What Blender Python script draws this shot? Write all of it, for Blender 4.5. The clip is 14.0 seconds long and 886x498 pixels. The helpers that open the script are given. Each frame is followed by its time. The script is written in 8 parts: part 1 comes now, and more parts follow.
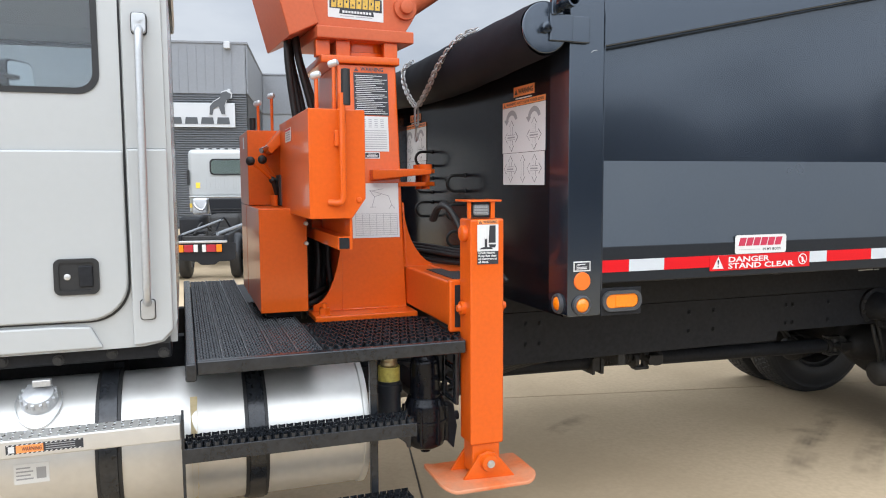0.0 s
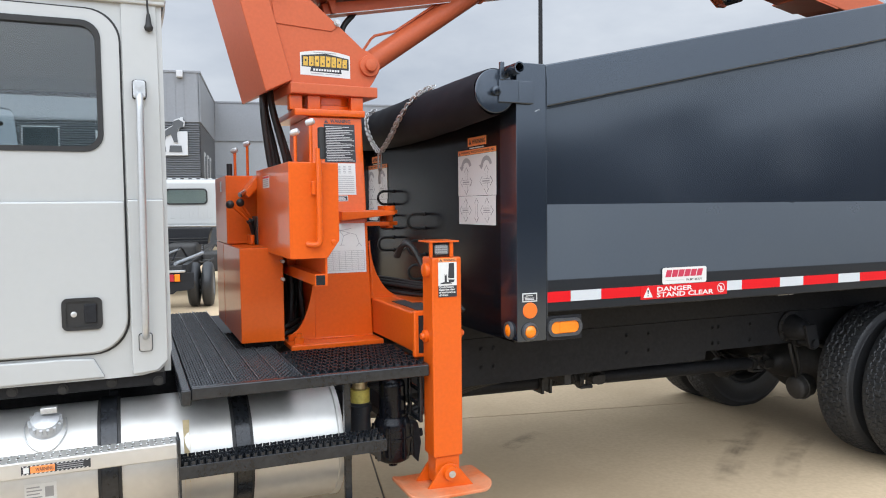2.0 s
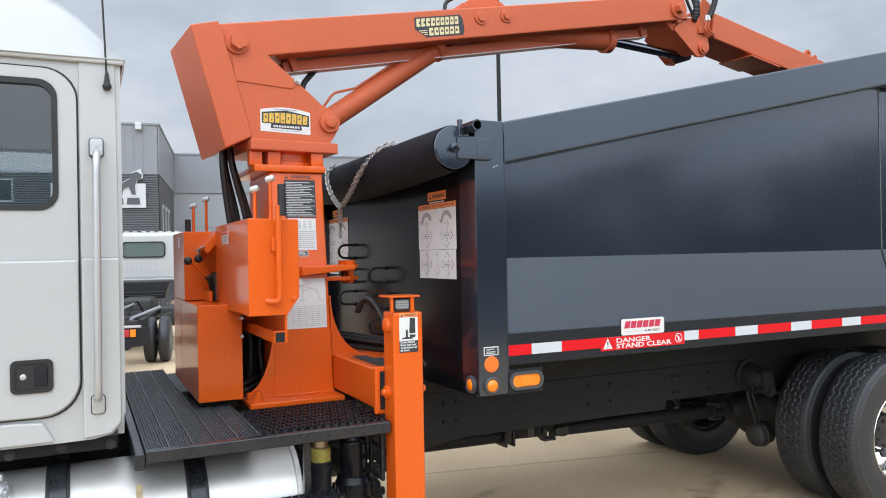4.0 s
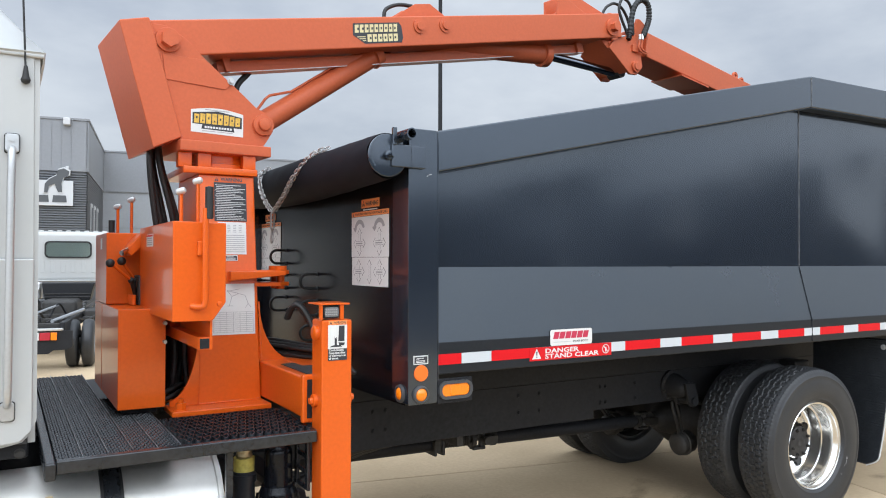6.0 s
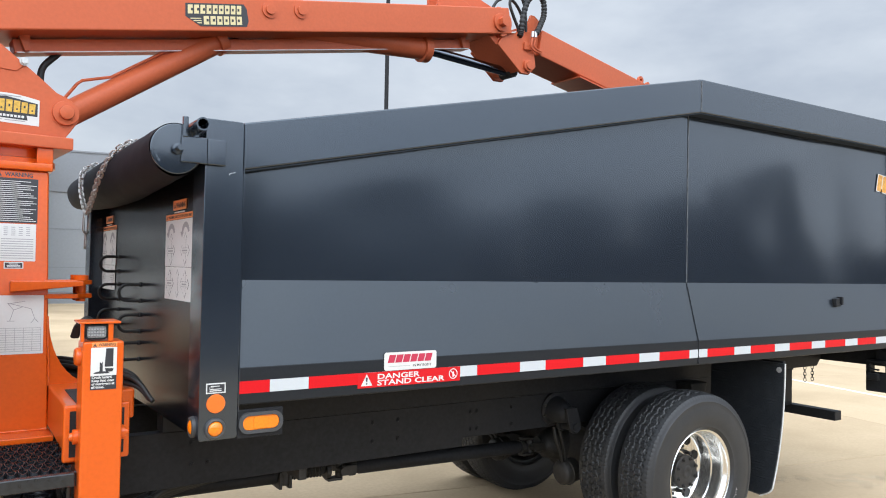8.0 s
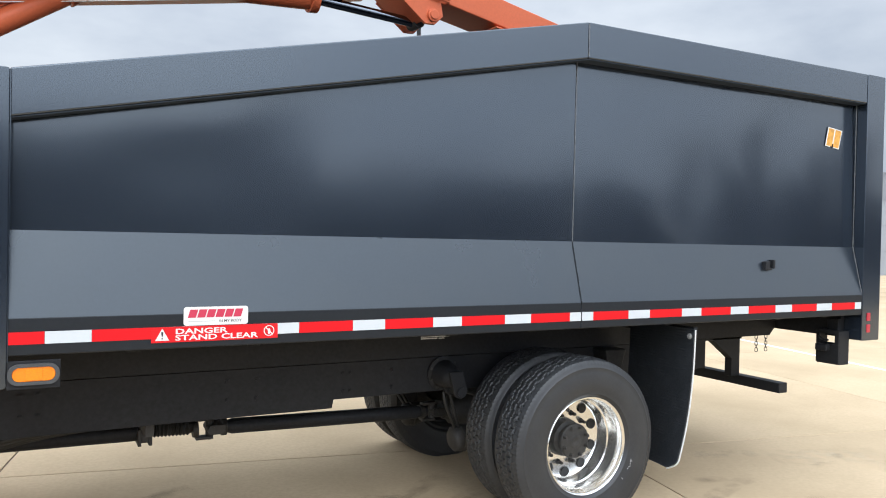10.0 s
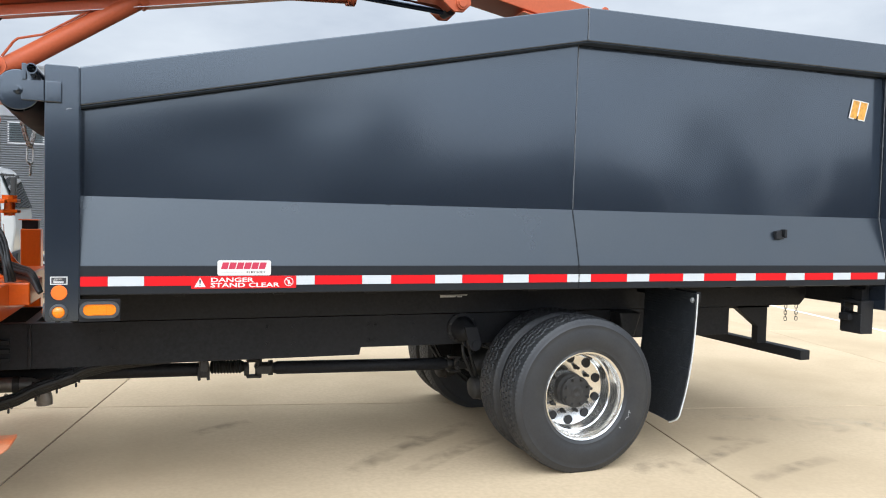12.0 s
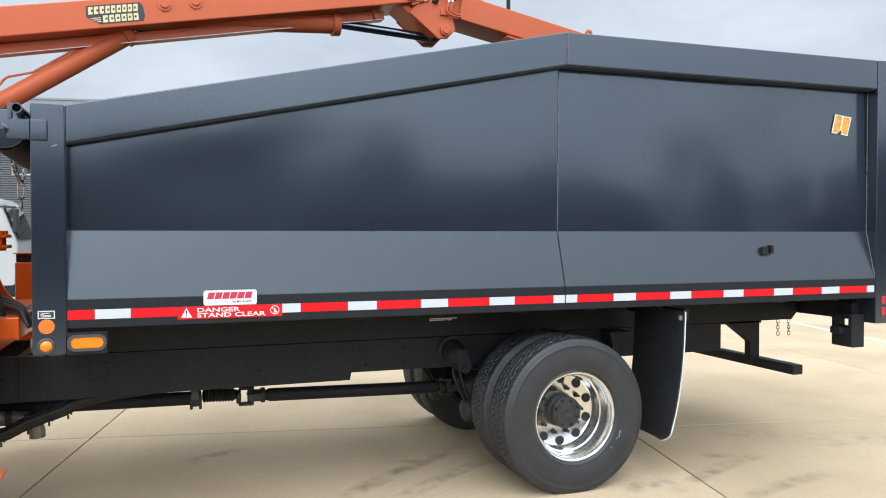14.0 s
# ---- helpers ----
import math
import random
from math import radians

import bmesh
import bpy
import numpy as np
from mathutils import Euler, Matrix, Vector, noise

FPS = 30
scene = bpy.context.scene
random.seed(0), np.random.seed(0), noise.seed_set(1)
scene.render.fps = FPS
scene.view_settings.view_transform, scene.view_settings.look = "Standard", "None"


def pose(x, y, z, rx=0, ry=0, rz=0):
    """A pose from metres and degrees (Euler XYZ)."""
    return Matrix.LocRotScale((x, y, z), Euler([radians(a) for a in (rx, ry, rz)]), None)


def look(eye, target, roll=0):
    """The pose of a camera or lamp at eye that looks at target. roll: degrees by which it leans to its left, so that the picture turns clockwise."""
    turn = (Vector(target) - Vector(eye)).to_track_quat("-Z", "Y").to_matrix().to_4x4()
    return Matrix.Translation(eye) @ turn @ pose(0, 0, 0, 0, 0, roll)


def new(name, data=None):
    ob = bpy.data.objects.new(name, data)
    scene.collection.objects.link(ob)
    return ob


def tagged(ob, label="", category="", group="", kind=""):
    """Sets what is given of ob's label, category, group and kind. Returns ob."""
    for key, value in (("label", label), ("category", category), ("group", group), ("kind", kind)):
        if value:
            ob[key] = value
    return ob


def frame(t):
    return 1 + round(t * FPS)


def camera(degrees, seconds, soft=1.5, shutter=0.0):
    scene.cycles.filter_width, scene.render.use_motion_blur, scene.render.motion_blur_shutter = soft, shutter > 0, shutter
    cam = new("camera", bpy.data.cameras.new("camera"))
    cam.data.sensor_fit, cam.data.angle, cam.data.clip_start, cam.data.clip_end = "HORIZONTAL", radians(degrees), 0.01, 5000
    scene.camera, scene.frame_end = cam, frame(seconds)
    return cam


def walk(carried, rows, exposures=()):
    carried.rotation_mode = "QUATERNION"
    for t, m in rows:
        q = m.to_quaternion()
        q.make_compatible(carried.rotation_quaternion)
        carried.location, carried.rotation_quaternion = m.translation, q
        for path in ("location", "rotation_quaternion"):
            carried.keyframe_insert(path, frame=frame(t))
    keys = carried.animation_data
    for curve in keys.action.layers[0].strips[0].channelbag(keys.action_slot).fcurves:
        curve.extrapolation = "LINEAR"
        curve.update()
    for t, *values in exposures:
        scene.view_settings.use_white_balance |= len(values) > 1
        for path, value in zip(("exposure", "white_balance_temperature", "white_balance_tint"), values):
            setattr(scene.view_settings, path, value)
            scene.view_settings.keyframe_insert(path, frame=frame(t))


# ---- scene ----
cam = camera(61.5, 14.0, 1.05)
PATH = [
    (0, (-1.373, -2.726, 1.662), (-0.717, -0.846, 1.482), -0.3),
    (0.5, (-1.432, -2.907, 1.694), (-0.742, -1.039, 1.507), -0.2),
    (1, (-1.545, -2.998, 1.702), (-0.827, -1.139, 1.532), -0.3),
    (1.5, (-1.57, -3.062, 1.738), (-0.82, -1.214, 1.593), -0.5),
    (2, (-1.557, -3.086, 1.747), (-0.78, -1.247, 1.631), -0.6),
    (2.5, (-1.555, -3.091, 1.767), (-0.749, -1.262, 1.682), -0.7),
    (3, (-1.552, -3.096, 1.766), (-0.722, -1.277, 1.721), -0.7),
    (3.2, (-1.552, -3.098, 1.762), (-0.712, -1.283, 1.737), -0.9),
    (5.3, (-1.561, -3.105, 1.79), (-0.629, -1.336, 1.828), -0.5),
    (5.5, (-1.549, -3.112, 1.787), (-0.6, -1.352, 1.827), -0.4),
    (6, (-1.523, -3.11, 1.777), (-0.506, -1.388, 1.81), 0.1),
    (6.5, (-1.362, -3.135, 1.772), (-0.299, -1.441, 1.807), 0.5),
    (7, (-1.219, -3.202, 1.791), (-0.128, -1.525, 1.828), 0.8),
    (7.5, (-0.989, -3.121, 1.784), (0.101, -1.446, 1.842), 0.8),
    (8, (-0.728, -3.055, 1.811), (0.375, -1.387, 1.864), 1.0),
    (8.5, (-0.365, -3.148, 1.781), (0.757, -1.492, 1.821), 1.1),
    (8.7, (-0.258, -3.174, 1.74), (0.896, -1.541, 1.784), 1.5),
    (10.8, (0.676, -3.848, 1.743), (1.478, -2.018, 1.661), 1.1),
    (11, (0.715, -3.94, 1.737), (1.5, -2.103, 1.643), 1.2),
    (11.5, (0.765, -4.131, 1.706), (1.499, -2.272, 1.617), 1.2),
    (12, (0.734, -4.272, 1.695), (1.42, -2.396, 1.603), 1.4),
    (12.5, (0.771, -4.324, 1.717), (1.43, -2.437, 1.638), 1.4),
    (13, (0.813, -4.332, 1.732), (1.465, -2.443, 1.66), 1.1),
    (13.5, (0.841, -4.355, 1.741), (1.496, -2.466, 1.685), 0.5),
    (14, (0.84, -4.356, 1.729), (1.512, -2.472, 1.689), 0.0),
]
EXPOSURES = [(0.0, 0.42, 6500, 10), (3.0, 0.38, 6480, 10), (6.0, 0.39, 6450, 9), (8.0, 0.46, 6430, 9), (8.5, 0.50, 6430, 9), (11.0, 0.58, 6440, 9), (14.0, 0.54, 6390, 8)]
walk(cam, [(t, look(eye, target, roll)) for t, eye, target, roll in PATH], EXPOSURES)

# ---- world and light: an overcast day ----
world = bpy.data.worlds.new("world")
scene.world = world
world.use_nodes = True
wn, wl = world.node_tree.nodes, world.node_tree.links
wn.clear()
sky = wn.new("ShaderNodeTexSky")
sky.sky_type = "NISHITA"
sky.sun_disc = False
sky.sun_elevation, sky.sun_rotation = radians(42), radians(198)
coord = wn.new("ShaderNodeTexCoord")
stretch = wn.new("ShaderNodeMapping")
stretch.inputs["Scale"].default_value = (1.0, 1.0, 2.6)
wl.new(coord.outputs["Generated"], stretch.inputs["Vector"])
puffs = wn.new("ShaderNodeTexNoise")
puffs.inputs["Scale"].default_value = 3.2
puffs.inputs["Detail"].default_value = 6.0
puffs.inputs["Roughness"].default_value = 0.55
wl.new(stretch.outputs["Vector"], puffs.inputs["Vector"])
tone = wn.new("ShaderNodeValToRGB")
tone.color_ramp.elements[0].position, tone.color_ramp.elements[0].color = 0.34, (0.60, 0.67, 0.785, 1)
tone.color_ramp.elements[1].position, tone.color_ramp.elements[1].color = 0.66, (0.865, 0.93, 1.02, 1)
wl.new(puffs.outputs["Fac"], tone.inputs["Fac"])
split = wn.new("ShaderNodeSeparateXYZ")
wl.new(coord.outputs["Generated"], split.inputs[0])
rise = wn.new("ShaderNodeMapRange")
rise.inputs["From Min"].default_value, rise.inputs["From Max"].default_value = 0.0, 1.0
rise.inputs["To Min"].default_value, rise.inputs["To Max"].default_value = 8.6, 15.5
wl.new(split.outputs["Z"], rise.inputs["Value"])
# the cloud glows more round the veiled sun, behind the camera
toward = wn.new("ShaderNodeVectorMath")
toward.operation = "DOT_PRODUCT"
toward.inputs[1].default_value = Vector((-0.42, -0.72, 0.56)).normalized()
wl.new(coord.outputs["Generated"], toward.inputs[0])
glow = wn.new("ShaderNodeMapRange")
glow.inputs["From Min"].default_value, glow.inputs["From Max"].default_value = -0.2, 1.0
glow.inputs["To Min"].default_value, glow.inputs["To Max"].default_value = 0.77, 3.12
wl.new(toward.outputs["Value"], glow.inputs["Value"])
lift = wn.new("ShaderNodeMath")
lift.operation = "MULTIPLY"
wl.new(rise.outputs["Result"], lift.inputs[0])
wl.new(glow.outputs["Result"], lift.inputs[1])
cloud = wn.new("ShaderNodeMix")
cloud.data_type, cloud.blend_type = "RGBA", "MULTIPLY"
cloud.inputs["Factor"].default_value = 1.0
wl.new(tone.outputs["Color"], cloud.inputs["A"])
wl.new(lift.outputs["Value"], cloud.inputs["B"])
veil = wn.new("ShaderNodeMix")
veil.data_type = "RGBA"
veil.inputs["Factor"].default_value = 0.93
wl.new(sky.outputs["Color"], veil.inputs["A"])
wl.new(cloud.outputs["Result"], veil.inputs["B"])
back = wn.new("ShaderNodeBackground")
back.inputs["Strength"].default_value = 0.080
wl.new(veil.outputs["Result"], back.inputs["Color"])
wo = wn.new("ShaderNodeOutputWorld")
wl.new(back.outputs["Background"], wo.inputs["Surface"])

sun = new("sun", bpy.data.lights.new("sun", "SUN"))
sun.data.energy, sun.data.angle, sun.data.color = 0.35, radians(24), (1.0, 0.97, 0.93)
sun.matrix_basis = look((-6, -18, 17), (0, 0, 0))

# ---- materials ----
def mat(name, color, rough=0.5, metal=0.0, grain=0.0, scale=40.0, stain=0.0, stain_scale=3.0, bump=0.0, coat=0.0, coat_rough=0.08, spec=0.5, rough_var=0.0, stain_color=None, vary=0.0, emit=0.0):
    m = bpy.data.materials.new(name)
    m.use_nodes = True
    n, l = m.node_tree.nodes, m.node_tree.links
    b = n["Principled BSDF"]
    b.inputs["Roughness"].default_value = rough
    b.inputs["Metallic"].default_value = metal
    b.inputs["Specular IOR Level"].default_value = spec
    b.inputs["Coat Weight"].default_value = coat
    b.inputs["Coat Roughness"].default_value = coat_rough
    co = n.new("ShaderNodeTexCoord")
    fine = n.new("ShaderNodeTexNoise")
    fine.inputs["Scale"].default_value, fine.inputs["Detail"].default_value = scale, 5.0
    l.new(co.outputs["Object"], fine.inputs["Vector"])
    broad = n.new("ShaderNodeTexNoise")
    broad.inputs["Scale"].default_value, broad.inputs["Detail"].default_value = stain_scale, 4.0
    l.new(co.outputs["Object"], broad.inputs["Vector"])
    c0 = (*color, 1)
    dark = tuple(max(0.0, c * (1 - grain)) for c in color) + (1,)
    light = tuple(min(1.0, c * (1 + grain)) for c in color) + (1,)
    r1 = n.new("ShaderNodeValToRGB")
    r1.color_ramp.elements[0].position, r1.color_ramp.elements[0].color = 0.3, dark
    r1.color_ramp.elements[1].position, r1.color_ramp.elements[1].color = 0.7, light
    l.new(fine.outputs["Fac"], r1.inputs["Fac"])
    out = r1.outputs["Color"]
    if stain:
        r2 = n.new("ShaderNodeValToRGB")
        r2.color_ramp.elements[0].position, r2.color_ramp.elements[0].color = 0.42, (0, 0, 0, 1)
        r2.color_ramp.elements[1].position, r2.color_ramp.elements[1].color = 0.72, (stain, stain, stain, 1)
        l.new(broad.outputs["Fac"], r2.inputs["Fac"])
        mx = n.new("ShaderNodeMix")
        mx.data_type = "RGBA"
        l.new(r2.outputs["Color"], mx.inputs["Factor"])
        l.new(out, mx.inputs["A"])
        sc = stain_color or tuple(c * 0.6 for c in color)
        mx.inputs["B"].default_value = (*sc, 1)
        out = mx.outputs["Result"]
    if vary:
        info = n.new("ShaderNodeObjectInfo")
        hs = n.new("ShaderNodeHueSaturation")
        mr = n.new("ShaderNodeMapRange")
        mr.inputs["To Min"].default_value, mr.inputs["To Max"].default_value = 1 - vary, 1 + vary
        l.new(info.outputs["Random"], mr.inputs["Value"])
        l.new(mr.outputs["Result"], hs.inputs["Value"])
        l.new(out, hs.inputs["Color"])
        out = hs.outputs["Color"]
    l.new(out, b.inputs["Base Color"])
    if rough_var:
        mr2 = n.new("ShaderNodeMapRange")
        mr2.inputs["To Min"].default_value, mr2.inputs["To Max"].default_value = max(0.02, rough - rough_var), min(1, rough + rough_var)
        l.new(broad.outputs["Fac"], mr2.inputs["Value"])
        l.new(mr2.outputs["Result"], b.inputs["Roughness"])
    if bump:
        bp = n.new("ShaderNodeBump")
        bp.inputs["Strength"].default_value, bp.inputs["Distance"].default_value = bump, 0.004
        l.new(fine.outputs["Fac"], bp.inputs["Height"])
        l.new(bp.outputs["Normal"], b.inputs["Normal"])
    if emit:
        b.inputs["Emission Color"].default_value = c0
        b.inputs["Emission Strength"].default_value = emit
    return m


ORANGE = mat("orange_enamel", (0.64, 0.098, 0.006), 0.34, grain=0.05, scale=60, stain=0.25, stain_scale=2.2, stain_color=(0.55, 0.082, 0.008), coat=0.45, coat_rough=0.07, spec=0.25, rough_var=0.06)
WORNO = mat("scuffed_orange_enamel", (0.60, 0.15, 0.045), 0.5, grain=0.1, scale=50, stain=0.8, stain_scale=5, stain_color=(0.50, 0.30, 0.19), bump=0.05)
BLACKP = mat("black_body_paint", (0.0120, 0.0165, 0.0245), 0.165, grain=0.06, scale=90, stain=0.25, stain_scale=1.4, stain_color=(0.0155, 0.0200, 0.0280), spec=0.5, coat=0.24, coat_rough=0.10, rough_var=0.035)
BLACKP.node_tree.nodes["Principled BSDF"].inputs["IOR"].default_value = 1.74
BLACKP.node_tree.nodes["Principled BSDF"].inputs["Specular Tint"].default_value = (0.74, 0.87, 1.0, 1)
BLACKP.node_tree.nodes["Principled BSDF"].inputs["Coat IOR"].default_value = 1.84
DUSTYP = mat("dusty_black_body_paint", (0.0110, 0.0145, 0.0205), 0.30, grain=0.12, scale=70, stain=0.55, stain_scale=2.6, stain_color=(0.0190, 0.0215, 0.0245), spec=0.5, coat=0.12, coat_rough=0.2, rough_var=0.07)
DUSTYP.node_tree.nodes["Principled BSDF"].inputs["IOR"].default_value = 1.70
DUSTYP.node_tree.nodes["Principled BSDF"].inputs["Specular Tint"].default_value = (0.84, 0.93, 1.0, 1)
# the crane's orange again, with glare and haze mixed into its colour
ORANGE_HAZE = mat("hazed_orange_enamel", (0.53, 0.117, 0.048), 0.44, grain=0.05, scale=60, stain=0.25, stain_scale=2.2, stain_color=(0.465, 0.103, 0.043), coat=0.08, spec=0.2, rough_var=0.06)
BLACKF = mat("black_frame_paint", (0.0190, 0.0198, 0.0222), 0.45, grain=0.2, scale=50, stain=0.3, stain_scale=4, stain_color=(0.026, 0.0258, 0.0262), bump=0.05, spec=0.14)
WALLG = mat("black_front_wall_gloss", (0.0060, 0.0068, 0.0095), 0.20, grain=0.1, scale=60, stain=0.3, stain_scale=2.0, stain_color=(0.009, 0.010, 0.013), spec=0.27, rough_var=0.05)
BLACKW = mat("black_rail_paint", (0.0145, 0.0170, 0.0210), 0.34, grain=0.1, scale=60, stain=0.3, stain_scale=2.0, stain_color=(0.014, 0.016, 0.018), spec=0.25, rough_var=0.08)
# tone of the shaded rail underside, put into a colour
UNDERSHADE = mat("rail_underside_shade", (0.032, 0.041, 0.054), 0.6, grain=0.1, scale=60, spec=0.08)
WORNE = mat("worn_steel_edge", (0.15, 0.155, 0.16), 0.4, 0.4, grain=0.5, scale=50, stain=0.6, stain_scale=12, stain_color=(0.035, 0.037, 0.04))
WELD = mat("weld_bead", (0.10, 0.105, 0.11), 0.4, grain=0.5, scale=120, bump=0.5)
STEPB = mat("black_step_steel", (0.013, 0.015, 0.018), 0.26, grain=0.35, scale=60, stain=0.3, stain_scale=9, stain_color=(0.045, 0.045, 0.046), bump=0.1, spec=0.5)
MUFFLER = mat("dull_exhaust_steel", (0.22, 0.20, 0.18), 0.5, 0.7, grain=0.25, scale=20, stain=0.4, stain_scale=7, stain_color=(0.10, 0.075, 0.055))
FLAPM = mat("ribbed_flap_rubber", (0.020, 0.023, 0.027), 0.33, grain=0.4, scale=120, bump=0.6, stain=0.3, stain_scale=14, stain_color=(0.05, 0.055, 0.06))
WHITEP = mat("white_cab_paint", (0.425, 0.433, 0.424), 0.25, grain=0.01, scale=30, stain=0.06, stain_scale=3, stain_color=(0.36, 0.36, 0.355), coat=0.2)
RUBBER = mat("tyre_rubber", (0.0200, 0.0215, 0.0240), 0.48, grain=0.12, scale=60, stain=0.30, stain_scale=6, stain_color=(0.046, 0.046, 0.045), bump=0.06)
BRUBBER = mat("black_rubber", (0.012, 0.012, 0.012), 0.55, grain=0.2, scale=70, bump=0.05)
ALU = mat("polished_aluminium", (0.82, 0.81, 0.78), 0.19, 0.95, grain=0.02, scale=30, rough_var=0.06)
SATIN = mat("satin_steel_bar", (0.50, 0.51, 0.51), 0.40, 0.75, grain=0.04, scale=80, rough_var=0.05)
CAPM = mat("dull_cast_aluminium", (0.58, 0.59, 0.60), 0.42, 0.6, grain=0.08, scale=60)
BEZEL = mat("grey_rubber_bezel", (0.050, 0.052, 0.055), 0.5, grain=0.15, scale=90)
DARKGROUND = mat("dark_unseen_ground", (0.045, 0.046, 0.048), 0.9, grain=0.3, scale=30, stain=0.3, stain_scale=0.5, bump=0.1)
TANKM = mat("brushed_tank_aluminium", (0.60, 0.59, 0.56), 0.45, 0.70, grain=0.04, scale=25, stain=0.25, stain_scale=5, stain_color=(0.62, 0.59, 0.53), bump=0.02, rough_var=0.08)
STAINY = mat("yellow_drip_stain", (0.56, 0.46, 0.27), 0.5, 0.15, grain=0.15, scale=30)
STEELM = mat("galvanised_chain_steel", (0.52, 0.52, 0.51), 0.42, 0.7, grain=0.1, scale=90)
CHROME = mat("chrome", (0.82, 0.82, 0.82), 0.10, 1.0)
RODM = mat("cylinder_rod_chrome", (0.22, 0.24, 0.27), 0.15, 1.0)
DARKG = mat("dark_grime_steel", (0.020, 0.019, 0.018), 0.6, grain=0.4, scale=40, stain=0.4, stain_scale=8, stain_color=(0.05, 0.045, 0.04), bump=0.15)
MATTE = mat("matt_black_steel", (0.015, 0.0165, 0.020), 0.5, grain=0.3, scale=40, spec=0.35)
TARP = mat("black_vinyl_tarp", (0.011, 0.012, 0.016), 0.66, spec=0.10, grain=0.15, scale=120, bump=0.10, rough_var=0.08)
LENS_A = mat("amber_lens", (0.88, 0.215, 0.004), 0.18, grain=0.15, scale=150, bump=0.15, coat=0.5)
LENS_O = mat("orange_reflector", (0.85, 0.16, 0.02), 0.30, grain=0.05, scale=200)
LENS_R = mat("red_lens", (0.38, 0.015, 0.03), 0.2, coat=0.4)
LENS_C = mat("clear_lamp_lens", (0.18, 0.18, 0.18), 0.25, grain=0.5, scale=160, coat=0.4)
RED_T = mat("red_reflective_tape", (0.60, 0.008, 0.013), 0.4, grain=0.05, scale=300, spec=0.2)
WHITE_T = mat("white_reflective_tape", (0.52, 0.55, 0.57), 0.35, grain=0.03, scale=300)
WHITE_L = mat("white_label_vinyl", (0.64, 0.64, 0.62), 0.45, grain=0.02, scale=80)
BLACK_L = mat("black_label_ink", (0.025, 0.027, 0.032), 0.45)
GREY_L = mat("grey_label_ink", (0.30, 0.30, 0.30), 0.5)
AMBER_L = mat("amber_label_vinyl", (0.62, 0.30, 0.05), 0.35, grain=0.3, scale=40)
ORANGE_L = mat("orange_label_vinyl", (0.85, 0.28, 0.08), 0.45)
RED_L = mat("red_label_ink", (0.58, 0.012, 0.016), 0.45, spec=0.2)
CRIM_L = mat("crimson_label_ink", (0.48, 0.03, 0.07), 0.4)
YEL_L = mat("yellow_label_ink", (0.85, 0.60, 0.06), 0.45)
GOLD_L = mat("gold_label_ink", (0.62, 0.38, 0.055), 0.4, grain=0.25, scale=60)
CREAM_L = mat("cream_label_ink", (0.66, 0.56, 0.30), 0.45)
GRIT = mat("black_grip_tape", (0.022, 0.022, 0.025), 0.85, grain=0.5, scale=300, bump=0.3)
FILTERY = mat("yellow_filter_label", (0.42, 0.36, 0.08), 0.4, grain=0.2, scale=60)
BRASS = mat("dull_brass_neck", (0.42, 0.34, 0.20), 0.4, 0.8, grain=0.2, scale=60)
CONCRETE = mat("beige_concrete", (0.530, 0.408, 0.266), 0.92, spec=0.12, grain=0.06, scale=35, stain=0.8, stain_scale=0.5, stain_color=(0.385, 0.292, 0.182), bump=0.06, vary=0.03)
JOINT = mat("joint_sealant", (0.13, 0.11, 0.09), 0.9)
ROADPAINT = mat("white_road_paint", (0.75, 0.74, 0.70), 0.7, grain=0.1, scale=20)
SKID = mat("tyre_scuff_rubber", (0.20, 0.165, 0.125), 0.85, grain=0.15, scale=12)


def faded(m):
    """Lets the ground show through a mark: thin at its edges, broken up along its run."""
    n, l = m.node_tree.nodes, m.node_tree.links
    worn = n.new("ShaderNodeAttribute")
    worn.attribute_name = "worn"
    streak = n.new("ShaderNodeTexNoise")
    streak.inputs["Scale"].default_value, streak.inputs["Detail"].default_value = 7.0, 6.0
    co = n.new("ShaderNodeTexCoord")
    l.new(co.outputs["Object"], streak.inputs["Vector"])
    ramp = n.new("ShaderNodeMapRange")
    ramp.inputs["From Min"].default_value, ramp.inputs["From Max"].default_value = 0.40, 0.72
    ramp.inputs["To Min"].default_value, ramp.inputs["To Max"].default_value = 0.05, 0.46
    l.new(streak.outputs["Fac"], ramp.inputs["Value"])
    mul = n.new("ShaderNodeMath")
    mul.operation = "MULTIPLY"
    l.new(worn.outputs["Fac"], mul.inputs[0])
    l.new(ramp.outputs["Result"], mul.inputs[1])
    l.new(mul.outputs["Value"], n["Principled BSDF"].inputs["Alpha"])


faded(SKID)
PALEC = mat("worn_pale_concrete", (0.62, 0.52, 0.38), 0.92, spec=0.12, grain=0.10, scale=9)
faded(PALEC)
CLAD = mat("dark_grey_cladding", (0.105, 0.112, 0.122), 0.45, grain=0.04, scale=12, stain=0.1, stain_scale=0.6)
CLAD2 = mat("mid_grey_cladding", (0.20, 0.21, 0.225), 0.45, grain=0.04, scale=12, stain=0.1, stain_scale=0.6)
CLAD3 = mat("light_grey_panel", (0.26, 0.275, 0.29), 0.5, grain=0.03, scale=10)
SIGNW = mat("white_sign_panel", (0.48, 0.49, 0.50), 0.4)
SIGND = mat("charcoal_sign_shape", (0.06, 0.065, 0.07), 0.4)
WALLM = mat("plain_dark_matt", (0.044, 0.048, 0.054), 0.8, grain=0.1, scale=3)
INTERIOR = mat("dark_cab_interior", (0.05, 0.05, 0.052), 0.7, grain=0.1, scale=20)
SEATM = mat("grey_seat_fabric", (0.12, 0.12, 0.125), 0.9, grain=0.15, scale=90)


